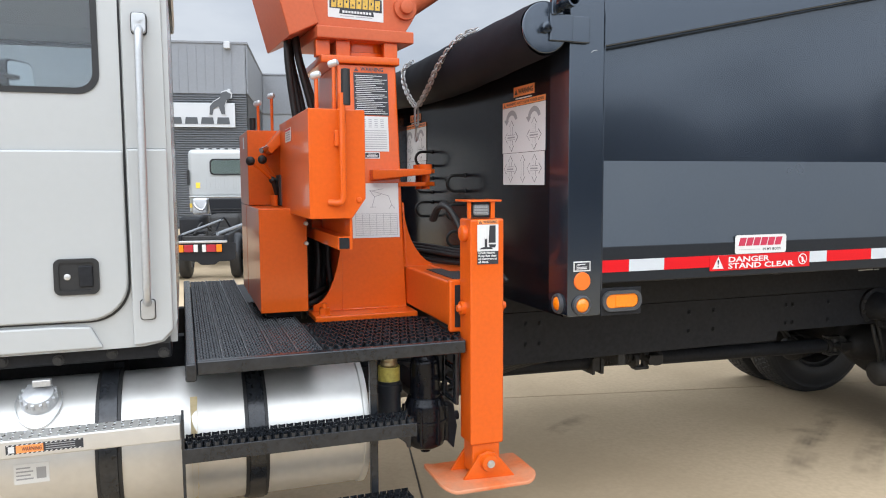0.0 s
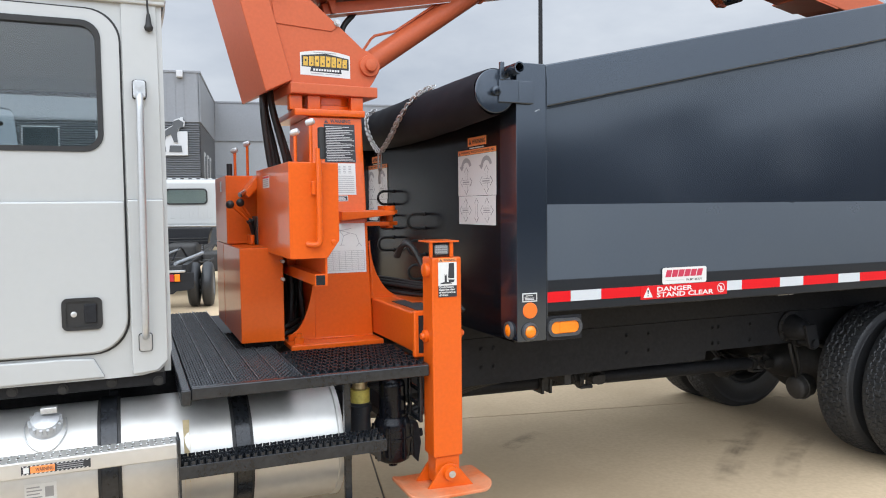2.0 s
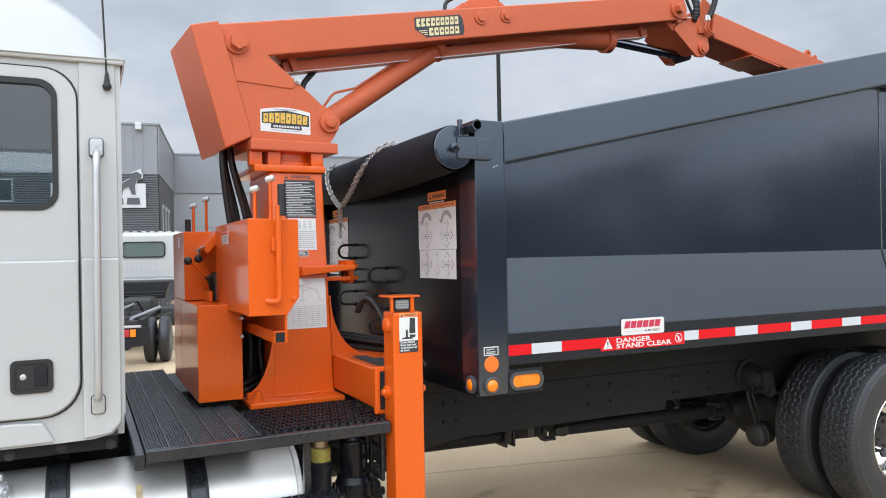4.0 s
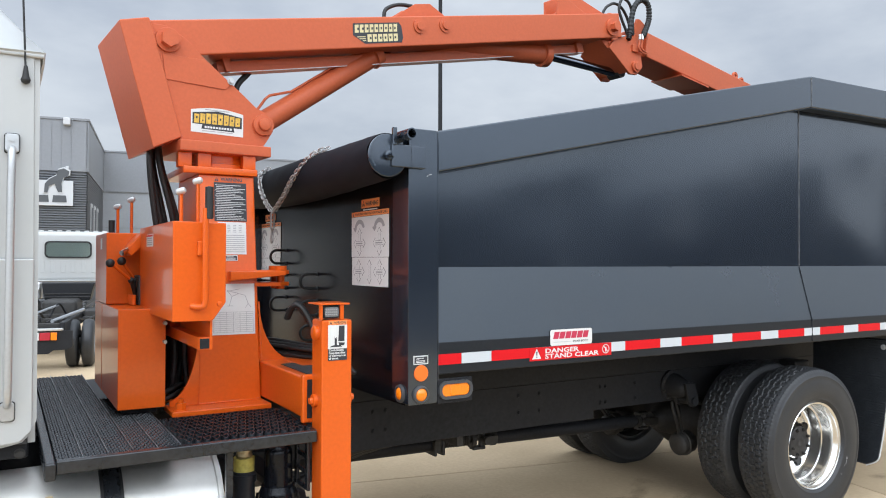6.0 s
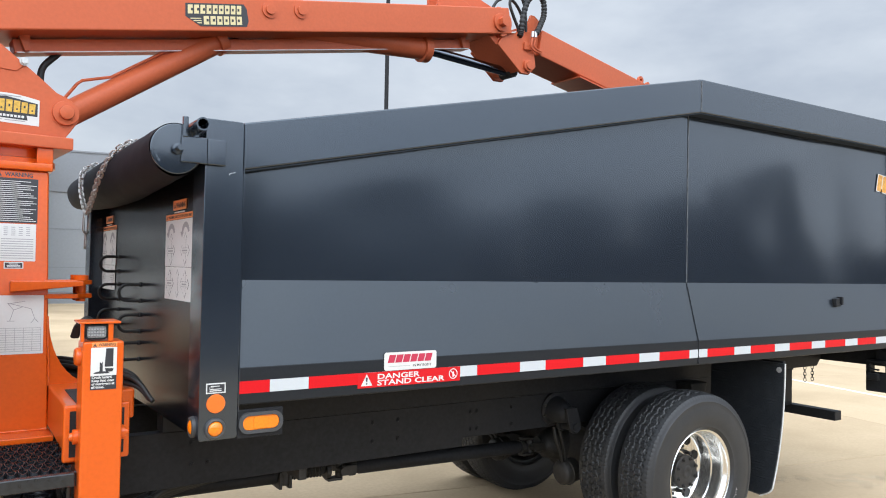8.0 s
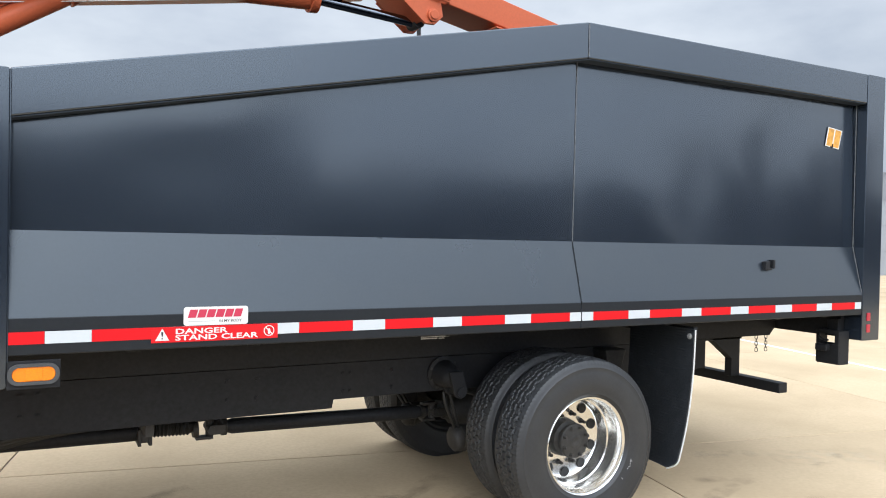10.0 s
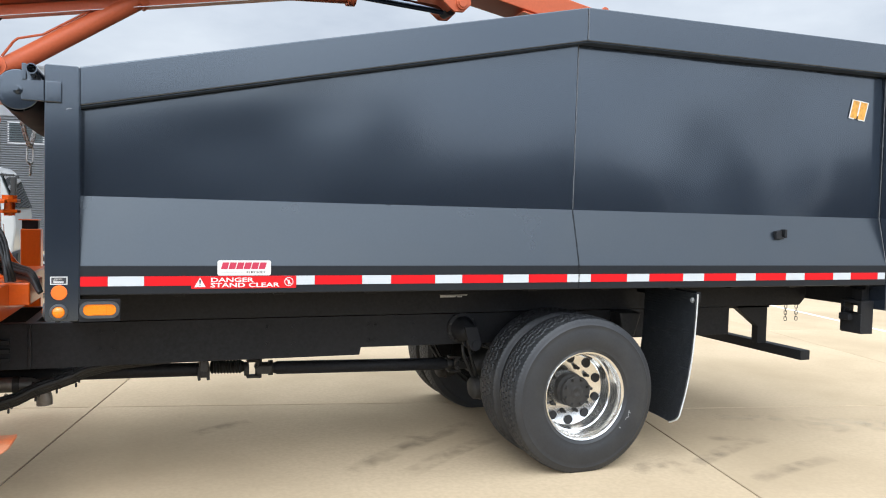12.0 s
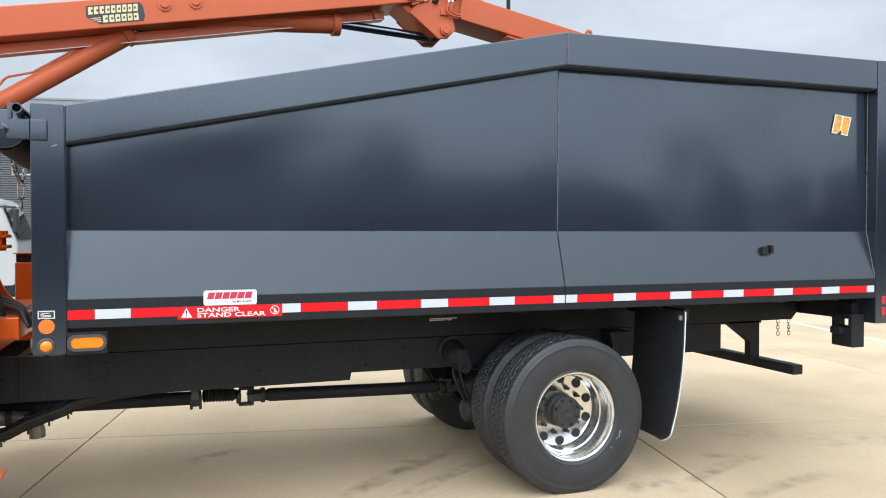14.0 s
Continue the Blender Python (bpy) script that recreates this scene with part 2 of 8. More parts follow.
def glass(name, color, rough=0.03):
    m = bpy.data.materials.new(name)
    m.use_nodes = True
    n, l = m.node_tree.nodes, m.node_tree.links
    n.clear()
    o = n.new("ShaderNodeOutputMaterial")
    fr = n.new("ShaderNodeFresnel")
    fr.inputs["IOR"].default_value = 1.55
    tr = n.new("ShaderNodeBsdfTransparent")
    tr.inputs["Color"].default_value = (*color, 1)
    gl = n.new("ShaderNodeBsdfGlossy")
    gl.inputs["Roughness"].default_value = rough
    mx = n.new("ShaderNodeMixShader")
    l.new(fr.outputs["Fac"], mx.inputs["Fac"])
    l.new(tr.outputs["BSDF"], mx.inputs[1])
    l.new(gl.outputs["BSDF"], mx.inputs[2])
    l.new(mx.outputs["Shader"], o.inputs["Surface"])
    return m


GLASS = glass("tinted_cab_glass", (0.85, 0.89, 0.90))
GLASS_G = glass("greenish_rear_glass", (0.87, 0.92, 0.91))
GLASS_D = glass("dark_window_glass", (0.30, 0.36, 0.36))

# ---- building helpers ----
def thing(name, label, category, loc=(0, 0, 0), group="", kind=""):
    e = new(name)
    e.empty_display_size = 0.1
    e.matrix_basis = Matrix.Translation(loc)
    return tagged(e, label, category, group, kind)


def part(name, bm, material, parent=None, label="", smooth=True):
    me = bpy.data.meshes.new(name)
    bmesh.ops.recalc_face_normals(bm, faces=bm.faces)
    bm.to_mesh(me)
    bm.free()
    me.materials.append(material)
    if smooth:
        me.shade_smooth()
        me.set_sharp_from_angle(angle=radians(35))
        if len(me.polygons) < 1500:
            weigh(me)
    return attach(name, me, parent, label)


def weigh(me):
    """Shading normals weighted by area, so that flat faces stay flat up to their rounded edges."""
    nv, npoly, nl = len(me.vertices), len(me.polygons), len(me.loops)
    fn, fa = np.empty(npoly * 3), np.empty(npoly)
    me.polygons.foreach_get("normal", fn)
    me.polygons.foreach_get("area", fa)
    fn = fn.reshape(-1, 3)
    around = [[] for _ in range(nv)]
    for p in me.polygons:
        for v in p.vertices:
            around[v].append(p.index)
    out = [None] * nl
    for p in me.polygons:
        n0 = fn[p.index]
        for li, v in zip(p.loop_indices, p.vertices):
            ids = [k for k in around[v] if fn[k] @ n0 > 0.70]
            n = (fn[ids] * fa[ids, None]).sum(0)
            ln = math.sqrt(n @ n)
            out[li] = tuple(n / ln) if ln > 1e-12 else tuple(n0)
    me.normals_split_custom_set(out)


def attach(name, me, parent=None, label=""):
    ob = new(name, me)
    if parent is not None:
        ob.parent = parent
        if parent.type == "EMPTY" and parent.parent is None:
            ob.matrix_parent_inverse = parent.matrix_basis.inverted()
    return tagged(ob, label)


def cuboid(x0, x1, y0, y1, z0, z1, bevel=0.0, seg=2, bm=None, m=None):
    tmp = bmesh.new()
    bmesh.ops.create_cube(tmp, size=1.0, matrix=Matrix.Translation(((x0 + x1) / 2, (y0 + y1) / 2, (z0 + z1) / 2)) @ Matrix.Diagonal((abs(x1 - x0), abs(y1 - y0), abs(z1 - z0), 1)))
    if bevel:
        bmesh.ops.bevel(tmp, geom=tmp.edges[:], offset=bevel, segments=seg, profile=0.5, affect="EDGES")
    if m is not None:
        bmesh.ops.transform(tmp, matrix=m, verts=tmp.verts)
    return merge(bm, tmp)


def merge(bm, tmp):
    if bm is None:
        return tmp
    keep = bpy.data.meshes.new("tmp")
    tmp.to_mesh(keep)
    tmp.free()
    bm.from_mesh(keep)
    bpy.data.meshes.remove(keep)
    return bm


AX = {"x": lambda a, u, v: (a, u, v), "y": lambda a, u, v: (u, a, v), "z": lambda a, u, v: (u, v, a)}


def prism(pts, axis, a0, a1, bevel=0.0, bm=None, m=None, seg=2):
    """A polygon of (u, v) drawn across an axis and pulled along it from a0 to a1."""
    tmp = bmesh.new()
    f = AX[axis]
    lo = [tmp.verts.new(f(a0, u, v)) for u, v in pts]
    hi = [tmp.verts.new(f(a1, u, v)) for u, v in pts]
    n = len(pts)
    tmp.faces.new(lo[::-1])
    tmp.faces.new(hi)
    for i in range(n):
        tmp.faces.new((lo[i], lo[(i + 1) % n], hi[(i + 1) % n], hi[i]))
    bmesh.ops.recalc_face_normals(tmp, faces=tmp.faces)
    if bevel:
        bmesh.ops.bevel(tmp, geom=tmp.edges[:], offset=bevel, segments=seg, profile=0.5, affect="EDGES")
    if m is not None:
        bmesh.ops.transform(tmp, matrix=m, verts=tmp.verts)
    return merge(bm, tmp)


def aim(p0, p1):
    d = Vector(p1) - Vector(p0)
    return Matrix.Translation(p0) @ d.to_track_quat("Z", "Y").to_matrix().to_4x4(), d.length


def rod(p0, p1, r, seg=16, bm=None, r1=None, bevel=0.0):
    tmp = bmesh.new()
    mm, length = aim(p0, p1)
    bmesh.ops.create_cone(tmp, cap_ends=True, segments=seg, radius1=r, radius2=r if r1 is None else r1, depth=length, matrix=mm @ Matrix.Translation((0, 0, length / 2)))
    if bevel:
        rim = [e for e in tmp.edges if any(len(f.verts) > 4 for f in e.link_faces)]
        bmesh.ops.bevel(tmp, geom=rim, offset=bevel, segments=2, profile=0.5, affect="EDGES")
    return merge(bm, tmp)


def lathe(profile, axis_p, axis_d, seg=48, bm=None):
    """Turns (radius, along) pairs about an axis."""
    tmp = bmesh.new()
    mm, _ = aim(axis_p, Vector(axis_p) + Vector(axis_d))
    rings = []
    for r, h in profile:
        rings.append([tmp.verts.new(mm @ Vector((max(r, 1e-5) * math.cos(2 * math.pi * i / seg), max(r, 1e-5) * math.sin(2 * math.pi * i / seg), h))) for i in range(seg)])
    for a, b in zip(rings, rings[1:]):
        for i in range(seg):
            j = (i + 1) % seg
            tmp.faces.new((a[i], a[j], b[j], b[i]))
    for ring, (r, h) in ((rings[0], profile[0]), (rings[-1], profile[-1])):
        if r < 1e-4:
            bmesh.ops.pointmerge(tmp, verts=ring, merge_co=sum((v.co for v in ring), Vector()) / seg)
    return merge(bm, tmp)


def smooth_path(pts, n=6):
    """A Catmull-Rom line through the points."""
    p = [Vector(a) for a in pts]
    p = [p[0] * 2 - p[1]] + p + [p[-1] * 2 - p[-2]]
    out = []
    for i in range(1, len(p) - 2):
        for k in range(n):
            t = k / n
            a, b, c, d = p[i - 1:i + 3]
            out.append(0.5 * (2 * b + (c - a) * t + (2 * a - 5 * b + 4 * c - d) * t * t + (3 * b - a - 3 * c + d) * t ** 3))
    out.append(p[-2])
    return out


def hose(pts, r, seg=8, n=6, bm=None, closed=False):
    path = smooth_path(pts, n) if n > 1 else [Vector(a) for a in pts]
    tmp = bmesh.new()
    rings = []
    up = Vector((0.3, 0.2, 1)).normalized()
    cnt = len(path)
    for i, p in enumerate(path):
        q0 = path[(i - 1) % cnt] if closed else path[max(i - 1, 0)]
        q1 = path[(i + 1) % cnt] if closed else path[min(i + 1, cnt - 1)]
        d = (q1 - q0).normalized()
        a = d.cross(up)
        a = a.normalized() if a.length > 1e-4 else d.orthogonal().normalized()
        b = d.cross(a).normalized()
        rings.append([tmp.verts.new(p + r * (math.cos(2 * math.pi * k / seg) * a + math.sin(2 * math.pi * k / seg) * b)) for k in range(seg)])
    pairs = list(zip(rings, rings[1:])) + ([(rings[-1], rings[0])] if closed else [])
    for a, b in pairs:
        for k in range(seg):
            j = (k + 1) % seg
            tmp.faces.new((a[k], a[j], b[j], b[k]))
    if not closed:
        tmp.faces.new(rings[0][::-1])
        tmp.faces.new(rings[-1])
    return merge(bm, tmp)


def bolt(p, d, r=0.014, h=0.012, bm=None, washer=True):
    """A hexagon head, with a washer, that stands out along d."""
    p, d = Vector(p), Vector(d).normalized()
    if washer:
        bm = rod(p - d * 0.002, p + d * 0.003, r * 1.45, 14, bm)
    return rod(p, p + d * h, r, 6, bm, bevel=0.0)


def rounded(x0, x1, z0, z1, r, n=5):
    """A rounded rectangle as a polygon."""
    pts = []
    for cx, cz, a in ((x1 - r, z1 - r, 0), (x0 + r, z1 - r, 90), (x0 + r, z0 + r, 180), (x1 - r, z0 + r, 270)):
        for k in range(n + 1):
            t = radians(a + 90 * k / n)
            pts.append((cx + r * math.cos(t), cz + r * math.sin(t)))
    return pts


def lettering(text, size, material, parent, m, name="lettering", bold=0.0, width=None):
    """Words as a thin mesh; m carries the text's x to the right and y up on the surface."""
    cu = bpy.data.curves.new(name, "FONT")
    cu.body, cu.size, cu.align_x, cu.align_y = text, size, "LEFT", "BOTTOM_BASELINE"
    cu.extrude, cu.offset, cu.resolution_u = 0.0004, bold * size, 2
    cu.space_line = 0.95
    tmp = bpy.data.objects.new("tmp", cu)
    me = bpy.data.meshes.new_from_object(tmp)
    bpy.data.objects.remove(tmp)
    bpy.data.curves.remove(cu)
    if width:
        xs = [v.co.x for v in me.vertices]
        k = width / (max(xs) - min(xs))
        me.transform(Matrix.Diagonal((k, 1, 1, 1)))
    me.transform(m)
    me.materials.clear()
    me.materials.append(material)
    return attach(name, me, parent)


def side_m(x, y, z):
    """Writing on a surface that faces -y: reads along +x."""
    return Matrix(((1, 0, 0, x), (0, 0, -1, y), (0, 1, 0, z), (0, 0, 0, 1)))


def front_m(x, y, z):
    """Writing on a surface that faces -x: reads along -y."""
    return Matrix(((0, 0, -1, x), (-1, 0, 0, y), (0, 1, 0, z), (0, 0, 0, 1)))


def flat(pts, m, thick=0.0006, bm=None):
    """A thin sheet with its polygon in the surface's own x and y."""
    return prism(pts, "z", 0, thick, 0, bm, m)


def rect(x0, x1, y0, y1):
    return [(x0, y0), (x1, y0), (x1, y1), (x0, y1)]

# ---- ground: one concrete yard, slabs in a grid turned against the truck ----
GRID = radians(-11.5)
gd = Matrix.Rotation(GRID, 4, "Z")
ground = part("ground", cuboid(-400, 400, -400, 400, -0.3, -0.034), CONCRETE, None, smooth=False)
tagged(ground, "pale beige concrete yard with faint stains", "ground", kind="structure")
SU, SV = 4.65, 4.65
U0, V0 = -0.40, 2.62


# unseen dark sheet behind the walk, beyond the concrete: darkens the body's reflections
road = part("road", cuboid(-400, 400, -300, -9.5, -0.03, -0.012), DARKGROUND, None, smooth=False)
tagged(road, "unseen dark ground behind the camera that darkens reflections", "road", kind="structure")

# ---- dump body ----
W = 2.44                      # the truck's width; its camera side is y = 0
FRONT, REAR = 0.125, 6.22


def wall_x(y):
    """Where the front wall stands at y: it runs a little askew."""
    return 0.157 - 0.0215 * (y - 0.24)



def mirror(bm):
    """The same shape on the truck's other side."""
    geom = bmesh.ops.duplicate(bm, geom=bm.verts[:] + bm.edges[:] + bm.faces[:])["geom"]
    vs = [g for g in geom if isinstance(g, bmesh.types.BMVert)]
    for v in vs:
        v.co.y = W - v.co.y
    return bm


body = thing("dump_body", "tall matt black steel dump body with a peaked side rail", "dump body", (3.1, 1.22, 0.97))
PEAK = 3.265
ZT0, ZT1, ZT2 = 2.409, 3.058, 3.085      # top of the side rail: front, peak, rear
ZB0, ZB1, ZB2 = 2.209, 2.842, 2.862      # its underside
PY = 0.09                                # how far the upper sheet sits in


def side_sheet(name, x0, x1, y0, z0, y1, zt0, zt1, thick=0.012, nx=24, nz=10, wave=0.0):
    """A steel sheet between two verticals, gently buckled."""
    bm = bmesh.new()
    layers = []
    for back in (0.0, thick):
        grid = []
        for i in range(nx + 1):
            u = i / nx
            x = x0 + (x1 - x0) * u
            zt = zt0 + (zt1 - zt0) * u
            col = []
            for j in range(nz + 1):
                v = j / nz
                edge = math.sin(math.pi * u) ** 0.7 * math.sin(math.pi * v) ** 0.7
                w = wave * edge * (noise.noise(Vector((x * 0.8, v * 0.9, z0))) + 0.45 * noise.noise(Vector((x * 1.9, v * 1.6, 7))))
                col.append(bm.verts.new((x, y0 + (y1 - y0) * v + w + back, z0 + (zt - z0) * v)))
            grid.append(col)
        layers.append(grid)
        for i in range(nx):
            for j in range(nz):
                bm.faces.new((grid[i][j], grid[i + 1][j], grid[i + 1][j + 1], grid[i][j + 1]))
    a, b = layers
    for i in range(nx):
        for j in (0, nz):
            bm.faces.new((a[i][j], a[i + 1][j], b[i + 1][j], b[i][j]))
    for j in range(nz):
        for i in (0, nx):
            bm.faces.new((a[i][j], a[i][j + 1], b[i][j + 1], b[i][j]))
    return bm


def weld(pts, r, step=0.011):
    """A run of overlapping weld drops along a broken line, uneven in size."""
    path = []
    for a, b in zip(pts, pts[1:]):
        a, b = Vector(a), Vector(b)
        n = max(2, int((b - a).length / step))
        path += [a.lerp(b, k / n) for k in range(n)]
    path.append(Vector(pts[-1]))
    bm = hose(path, r, 6, 1)
    for v in bm.verts:
        k = 1.0 + 0.9 * noise.noise(v.co * 70)
        near = min(path, key=lambda p: (p - v.co).length_squared)
        v.co = near + (v.co - near) * max(0.25, k)
    return bm


for side in (0, 1):
    def put(name, bm, material=BLACKP, label=""):
        if side:
            for v in bm.verts:
                v.co.y = W - v.co.y
        return part(name, bm, material, body, label)

    fx = FRONT - 0.095 * side
    put("front_post", prism(rounded(fx, fx + 0.16, 1.095, ZT0, 0.012), "y", 0.0, 0.17, 0.004))
    put("rear_post", prism(rounded(6.0, REAR, 1.025, ZT2, 0.012), "y", 0.0, 0.15, 0.004))
    put("bottom_rail", cuboid(0.285, 6.0, 0.004, 0.10, 1.228, 1.386, 0.006), BLACKW)
    put("top_rail", prism([(0.285, ZT0), (PEAK, ZT1), (PEAK, ZB1), (0.285, ZB0)], "y", 0.004, 0.13, 0.008, seg=3))
    put("top_rail", prism([(PEAK, ZT1), (6.0, ZT2), (6.0, ZB2), (PEAK, ZB1)], "y", 0.004, 0.13, 0.008, seg=3))
    # added strips that paint the rail's underside in its shaded tone
    put("rail_seal", prism([(0.285, ZB0 - 0.001), (PEAK, ZB1 - 0.001), (PEAK, ZB1 - 0.006), (0.285, ZB0 - 0.006)], "y", 0.012, PY + 0.02), UNDERSHADE, "added blue-black strip with the rail underside's shade in its colour")
    put("rail_seal", prism([(PEAK, ZB1 - 0.001), (6.0, ZB2 - 0.001), (6.0, ZB2 - 0.006), (PEAK, ZB1 - 0.006)], "y", 0.012, PY + 0.02), UNDERSHADE, "added blue-black strip with the rail underside's shade in its colour")
    put("upper_sheet", side_sheet("s", 0.28, PEAK - 0.02, PY, 1.745, PY, ZB0 + 0.02, ZB1 + 0.02, nx=40, nz=14, wave=0.008))
    put("upper_sheet", side_sheet("s", PEAK - 0.02, 6.01, PY, 1.745, PY + 0.012, ZB1 + 0.02, ZB2 + 0.02, nx=40, nz=14, wave=0.016))
    put("lower_sheet", side_sheet("s", 0.28, PEAK - 0.03, 0.005, 1.384, PY, 1.748, 1.748, nx=24, nz=4, wave=0.003), DUSTYP)
    put("lower_sheet", side_sheet("s", PEAK - 0.03, 6.01, 0.005, 1.384, PY, 1.748, 1.748, nx=24, nz=4, wave=0.003), DUSTYP)
    put("weld_seam", weld([(PEAK, 0.003, ZT1 - 0.012), (PEAK, 0.003, ZB1 + 0.012)], 0.0032), WELD, "rough grey weld bead")
    put("weld_seam", weld([(PEAK - 0.02, PY - 0.002, ZB1 - 0.01), (PEAK - 0.026, PY - 0.002, 1.75)], 0.0034), WELD, "rough grey weld bead")
    put("weld_seam", weld([(PEAK - 0.026, PY - 0.002, 1.75), (PEAK - 0.012, 0.003, 1.386), (PEAK - 0.012, 0.001, 1.235)], 0.0034), BLACKW, "painted weld bead")
    put("weld_seam", weld([(5.993, PY - 0.004, ZB2), (5.993, PY - 0.004, 1.75), (5.995, 0.008, 1.40)], 0.004), WELD, "rough grey weld bead")
    put("weld_seam", hose([(0.289, 0.003, ZB0), (0.288, 0.003, 1.8), (0.288, 0.002, 1.20)], 0.003, 6, 10), BLACKP)
    put("weld_seam", hose([(0.288, 0.0, ZT0 - 0.01), (0.288, 0.0, ZB0)], 0.003, 6, 6), BLACKP)
    if not side:
        put("paint_scratch", hose([(0.224, -0.0005, 2.182), (0.229, -0.0008, 2.189), (0.240, -0.0008, 2.193), (0.250, -0.0005, 2.1945)], 0.0008, 5, 4), WHITE_L, "pale chipped scratch")
    put("side_sill", prism([(0.16, 0.985), (5.90, 0.985), (5.965, 1.05), (5.965, 1.235), (0.16, 1.235)], "y", 0.745, 0.86, 0.004), BLACKF)

part("floor_plate", cuboid(0.185, 6.1, 0.11, W - 0.11, 1.235, 1.30, 0.003), BLACKF, body)
for i in range(10):
    x = 0.75 + i * 0.55
    part("crossmember", cuboid(x, x + 0.06, 0.12, W - 0.12, 1.205, 1.24, 0.003), BLACKF, body)
part("front_wall", prism([(wall_x(0.10), 0.10), (wall_x(0.10) + 0.025, 0.10), (wall_x(W - 0.10) + 0.025, W - 0.10), (wall_x(W - 0.10), W - 0.10)], "z", 1.075, 2.36, 0.003), WALLG, body)
part("front_header", cuboid(0.13, 0.27, 0.17, W - 0.17, 2.30, 2.40, 0.006), BLACKP, body)
for yy in (0.62, 1.76):
    part("door_leaf", cuboid(6.14, 6.18, yy - 0.49, yy + 0.53, 1.05, 3.04, 0.006), BLACKP, body)
for z in (2.95, 2.18, 1.33):
    hb = cuboid(6.21, 6.26, 0.03, 0.10, z - 0.035, z + 0.035, 0.006)
    hb = rod((6.275, 0.06, z - 0.04), (6.275, 0.06, z + 0.04), 0.022, 14, hb)
    part("door_hinge", hb, BLACKF, body)

# ---- chassis: frame, axle, drive shaft, wheels ----
chassis = thing("truck_chassis", "black truck frame with drive shaft, axle and dual rear wheels", "truck chassis", (3.36, 1.22, 0.0))
AXX, AXZ = 3.365, 0.497
for s in (0, 1):
    def yy_(y):
        return W - y if s else y
    part("frame_rail", prism([(-4.4, 0.69), (1.98, 0.70), (1.99, 0.752), (5.18, 0.742), (5.18, 0.975), (-4.4, 0.975)], "y", yy_(0.79), yy_(0.865), 0.003), BLACKF, chassis)


def tyre_mesh():
    """A drive tyre about the y axis; its outer wall faces -y."""
    bm = bmesh.new()
    R, hw, rim = 0.538, 0.139, 0.298
    prof = [(rim, -0.100), (rim + 0.012, -0.120), (rim + 0.022, -0.1275), (rim + 0.025, -0.1300), (rim + 0.030, -0.1302), (rim + 0.033, -0.1300), (rim + 0.05, -0.136), (rim + 0.08, -0.1400), (rim + 0.10, -0.1408), (rim + 0.13, -0.1400), (rim + 0.155, -0.1372), (rim + 0.178, -0.1335), (rim + 0.181, -0.1345), (rim + 0.186, -0.1345), (rim + 0.189, -0.1318), (rim + 0.205, -0.1275), (R - 0.022, -0.122)]
    n_round = 480
    across = 40
    rows = [(r, y, 0) for r, y in prof]
    for k in range(across + 1):
        y = -0.115 + 0.230 * k / across
        rows.append((R - 0.012 * (abs(y) / 0.115) ** 3, y, 1))
    rows += [(r, -y, 0) for r, y in prof[::-1]]
    rings = []
    for r, y, tread in rows:
        ring = []
        for i in range(n_round):
            rr = r
            if tread:
                zig = 0.0065 * (1, 1, 0.3, -1, -1, -0.3)[(i % 12) // 2]
                rib = min(range(4), key=lambda g: abs(y + zig - (-0.066, -0.022, 0.022, 0.066)[g]))
                groove = abs(y + zig - (-0.066, -0.022, 0.022, 0.066)[rib]) < 0.0032
                phase = (i + 3 * int((y + 0.115) / 0.044)) % 6
                sipe = phase == 0 and abs(y) < 0.088
                notch = i % 4 == 0 and abs(y) > 0.102
                if groove:
                    rr -= 0.0085
                elif sipe:
                    rr -= 0.0065
                elif notch:
                    rr -= 0.004
            elif abs(abs(y) - 0.122) < 0.002 and i % 4 < 1:
                rr -= 0.003
            a = 2 * math.pi * i / n_round
            z = rr * math.sin(a)
            if z < -AXZ - 0.0205:
                z = -AXZ - 0.0205
            ring.append(bm.verts.new((rr * math.cos(a), y, z)))
        rings.append(ring)
    for a, b in zip(rings, rings[1:]):
        for i in range(n_round):
            j = (i + 1) % n_round
            bm.faces.new((a[i], a[j], b[j], b[i]))
    bmesh.ops.recalc_face_normals(bm, faces=bm.faces)
    me = bpy.data.meshes.new("tyre")
    bm.to_mesh(me)
    bm.free()
    me.materials.append(RUBBER)
    me.shade_smooth()
    me.set_sharp_from_angle(angle=radians(30))
    return me


def rim_mesh():
    """A deep aluminium wheel: its barrel opens towards -y, its disc lies far in."""
    bm = lathe([(0.300, -0.118), (0.306, -0.112), (0.300, -0.106), (0.288, -0.104), (0.284, -0.090), (0.275, -0.078), (0.271, -0.05), (0.269, 0.005), (0.2605, 0.010), (0.2600, 0.018), (0.2655, 0.024), (0.263, 0.034), (0.262, 0.068), (0.257, 0.088), (0.248, 0.099), (0.236, 0.105), (0.112, 0.118), (0.108, 0.126), (0.108, 0.14), (0.24, 0.135), (0.285, 0.125), (0.302, 0.118)], (0, 0, 0), (0, 1, 0), 96)
    me = bpy.data.meshes.new("rim")
    bmesh.ops.recalc_face_normals(bm, faces=bm.faces)
    bm.to_mesh(me)
    bm.free()
    me.materials.append(ALU)
    me.shade_smooth()
    me.set_sharp_from_angle(angle=radians(40))
    return me


def small_mesh(name, bm, material):
    me = bpy.data.meshes.new(name)
    bmesh.ops.recalc_face_normals(bm, faces=bm.faces)
    bm.to_mesh(me)
    bm.free()
    me.materials.append(material)
    return me


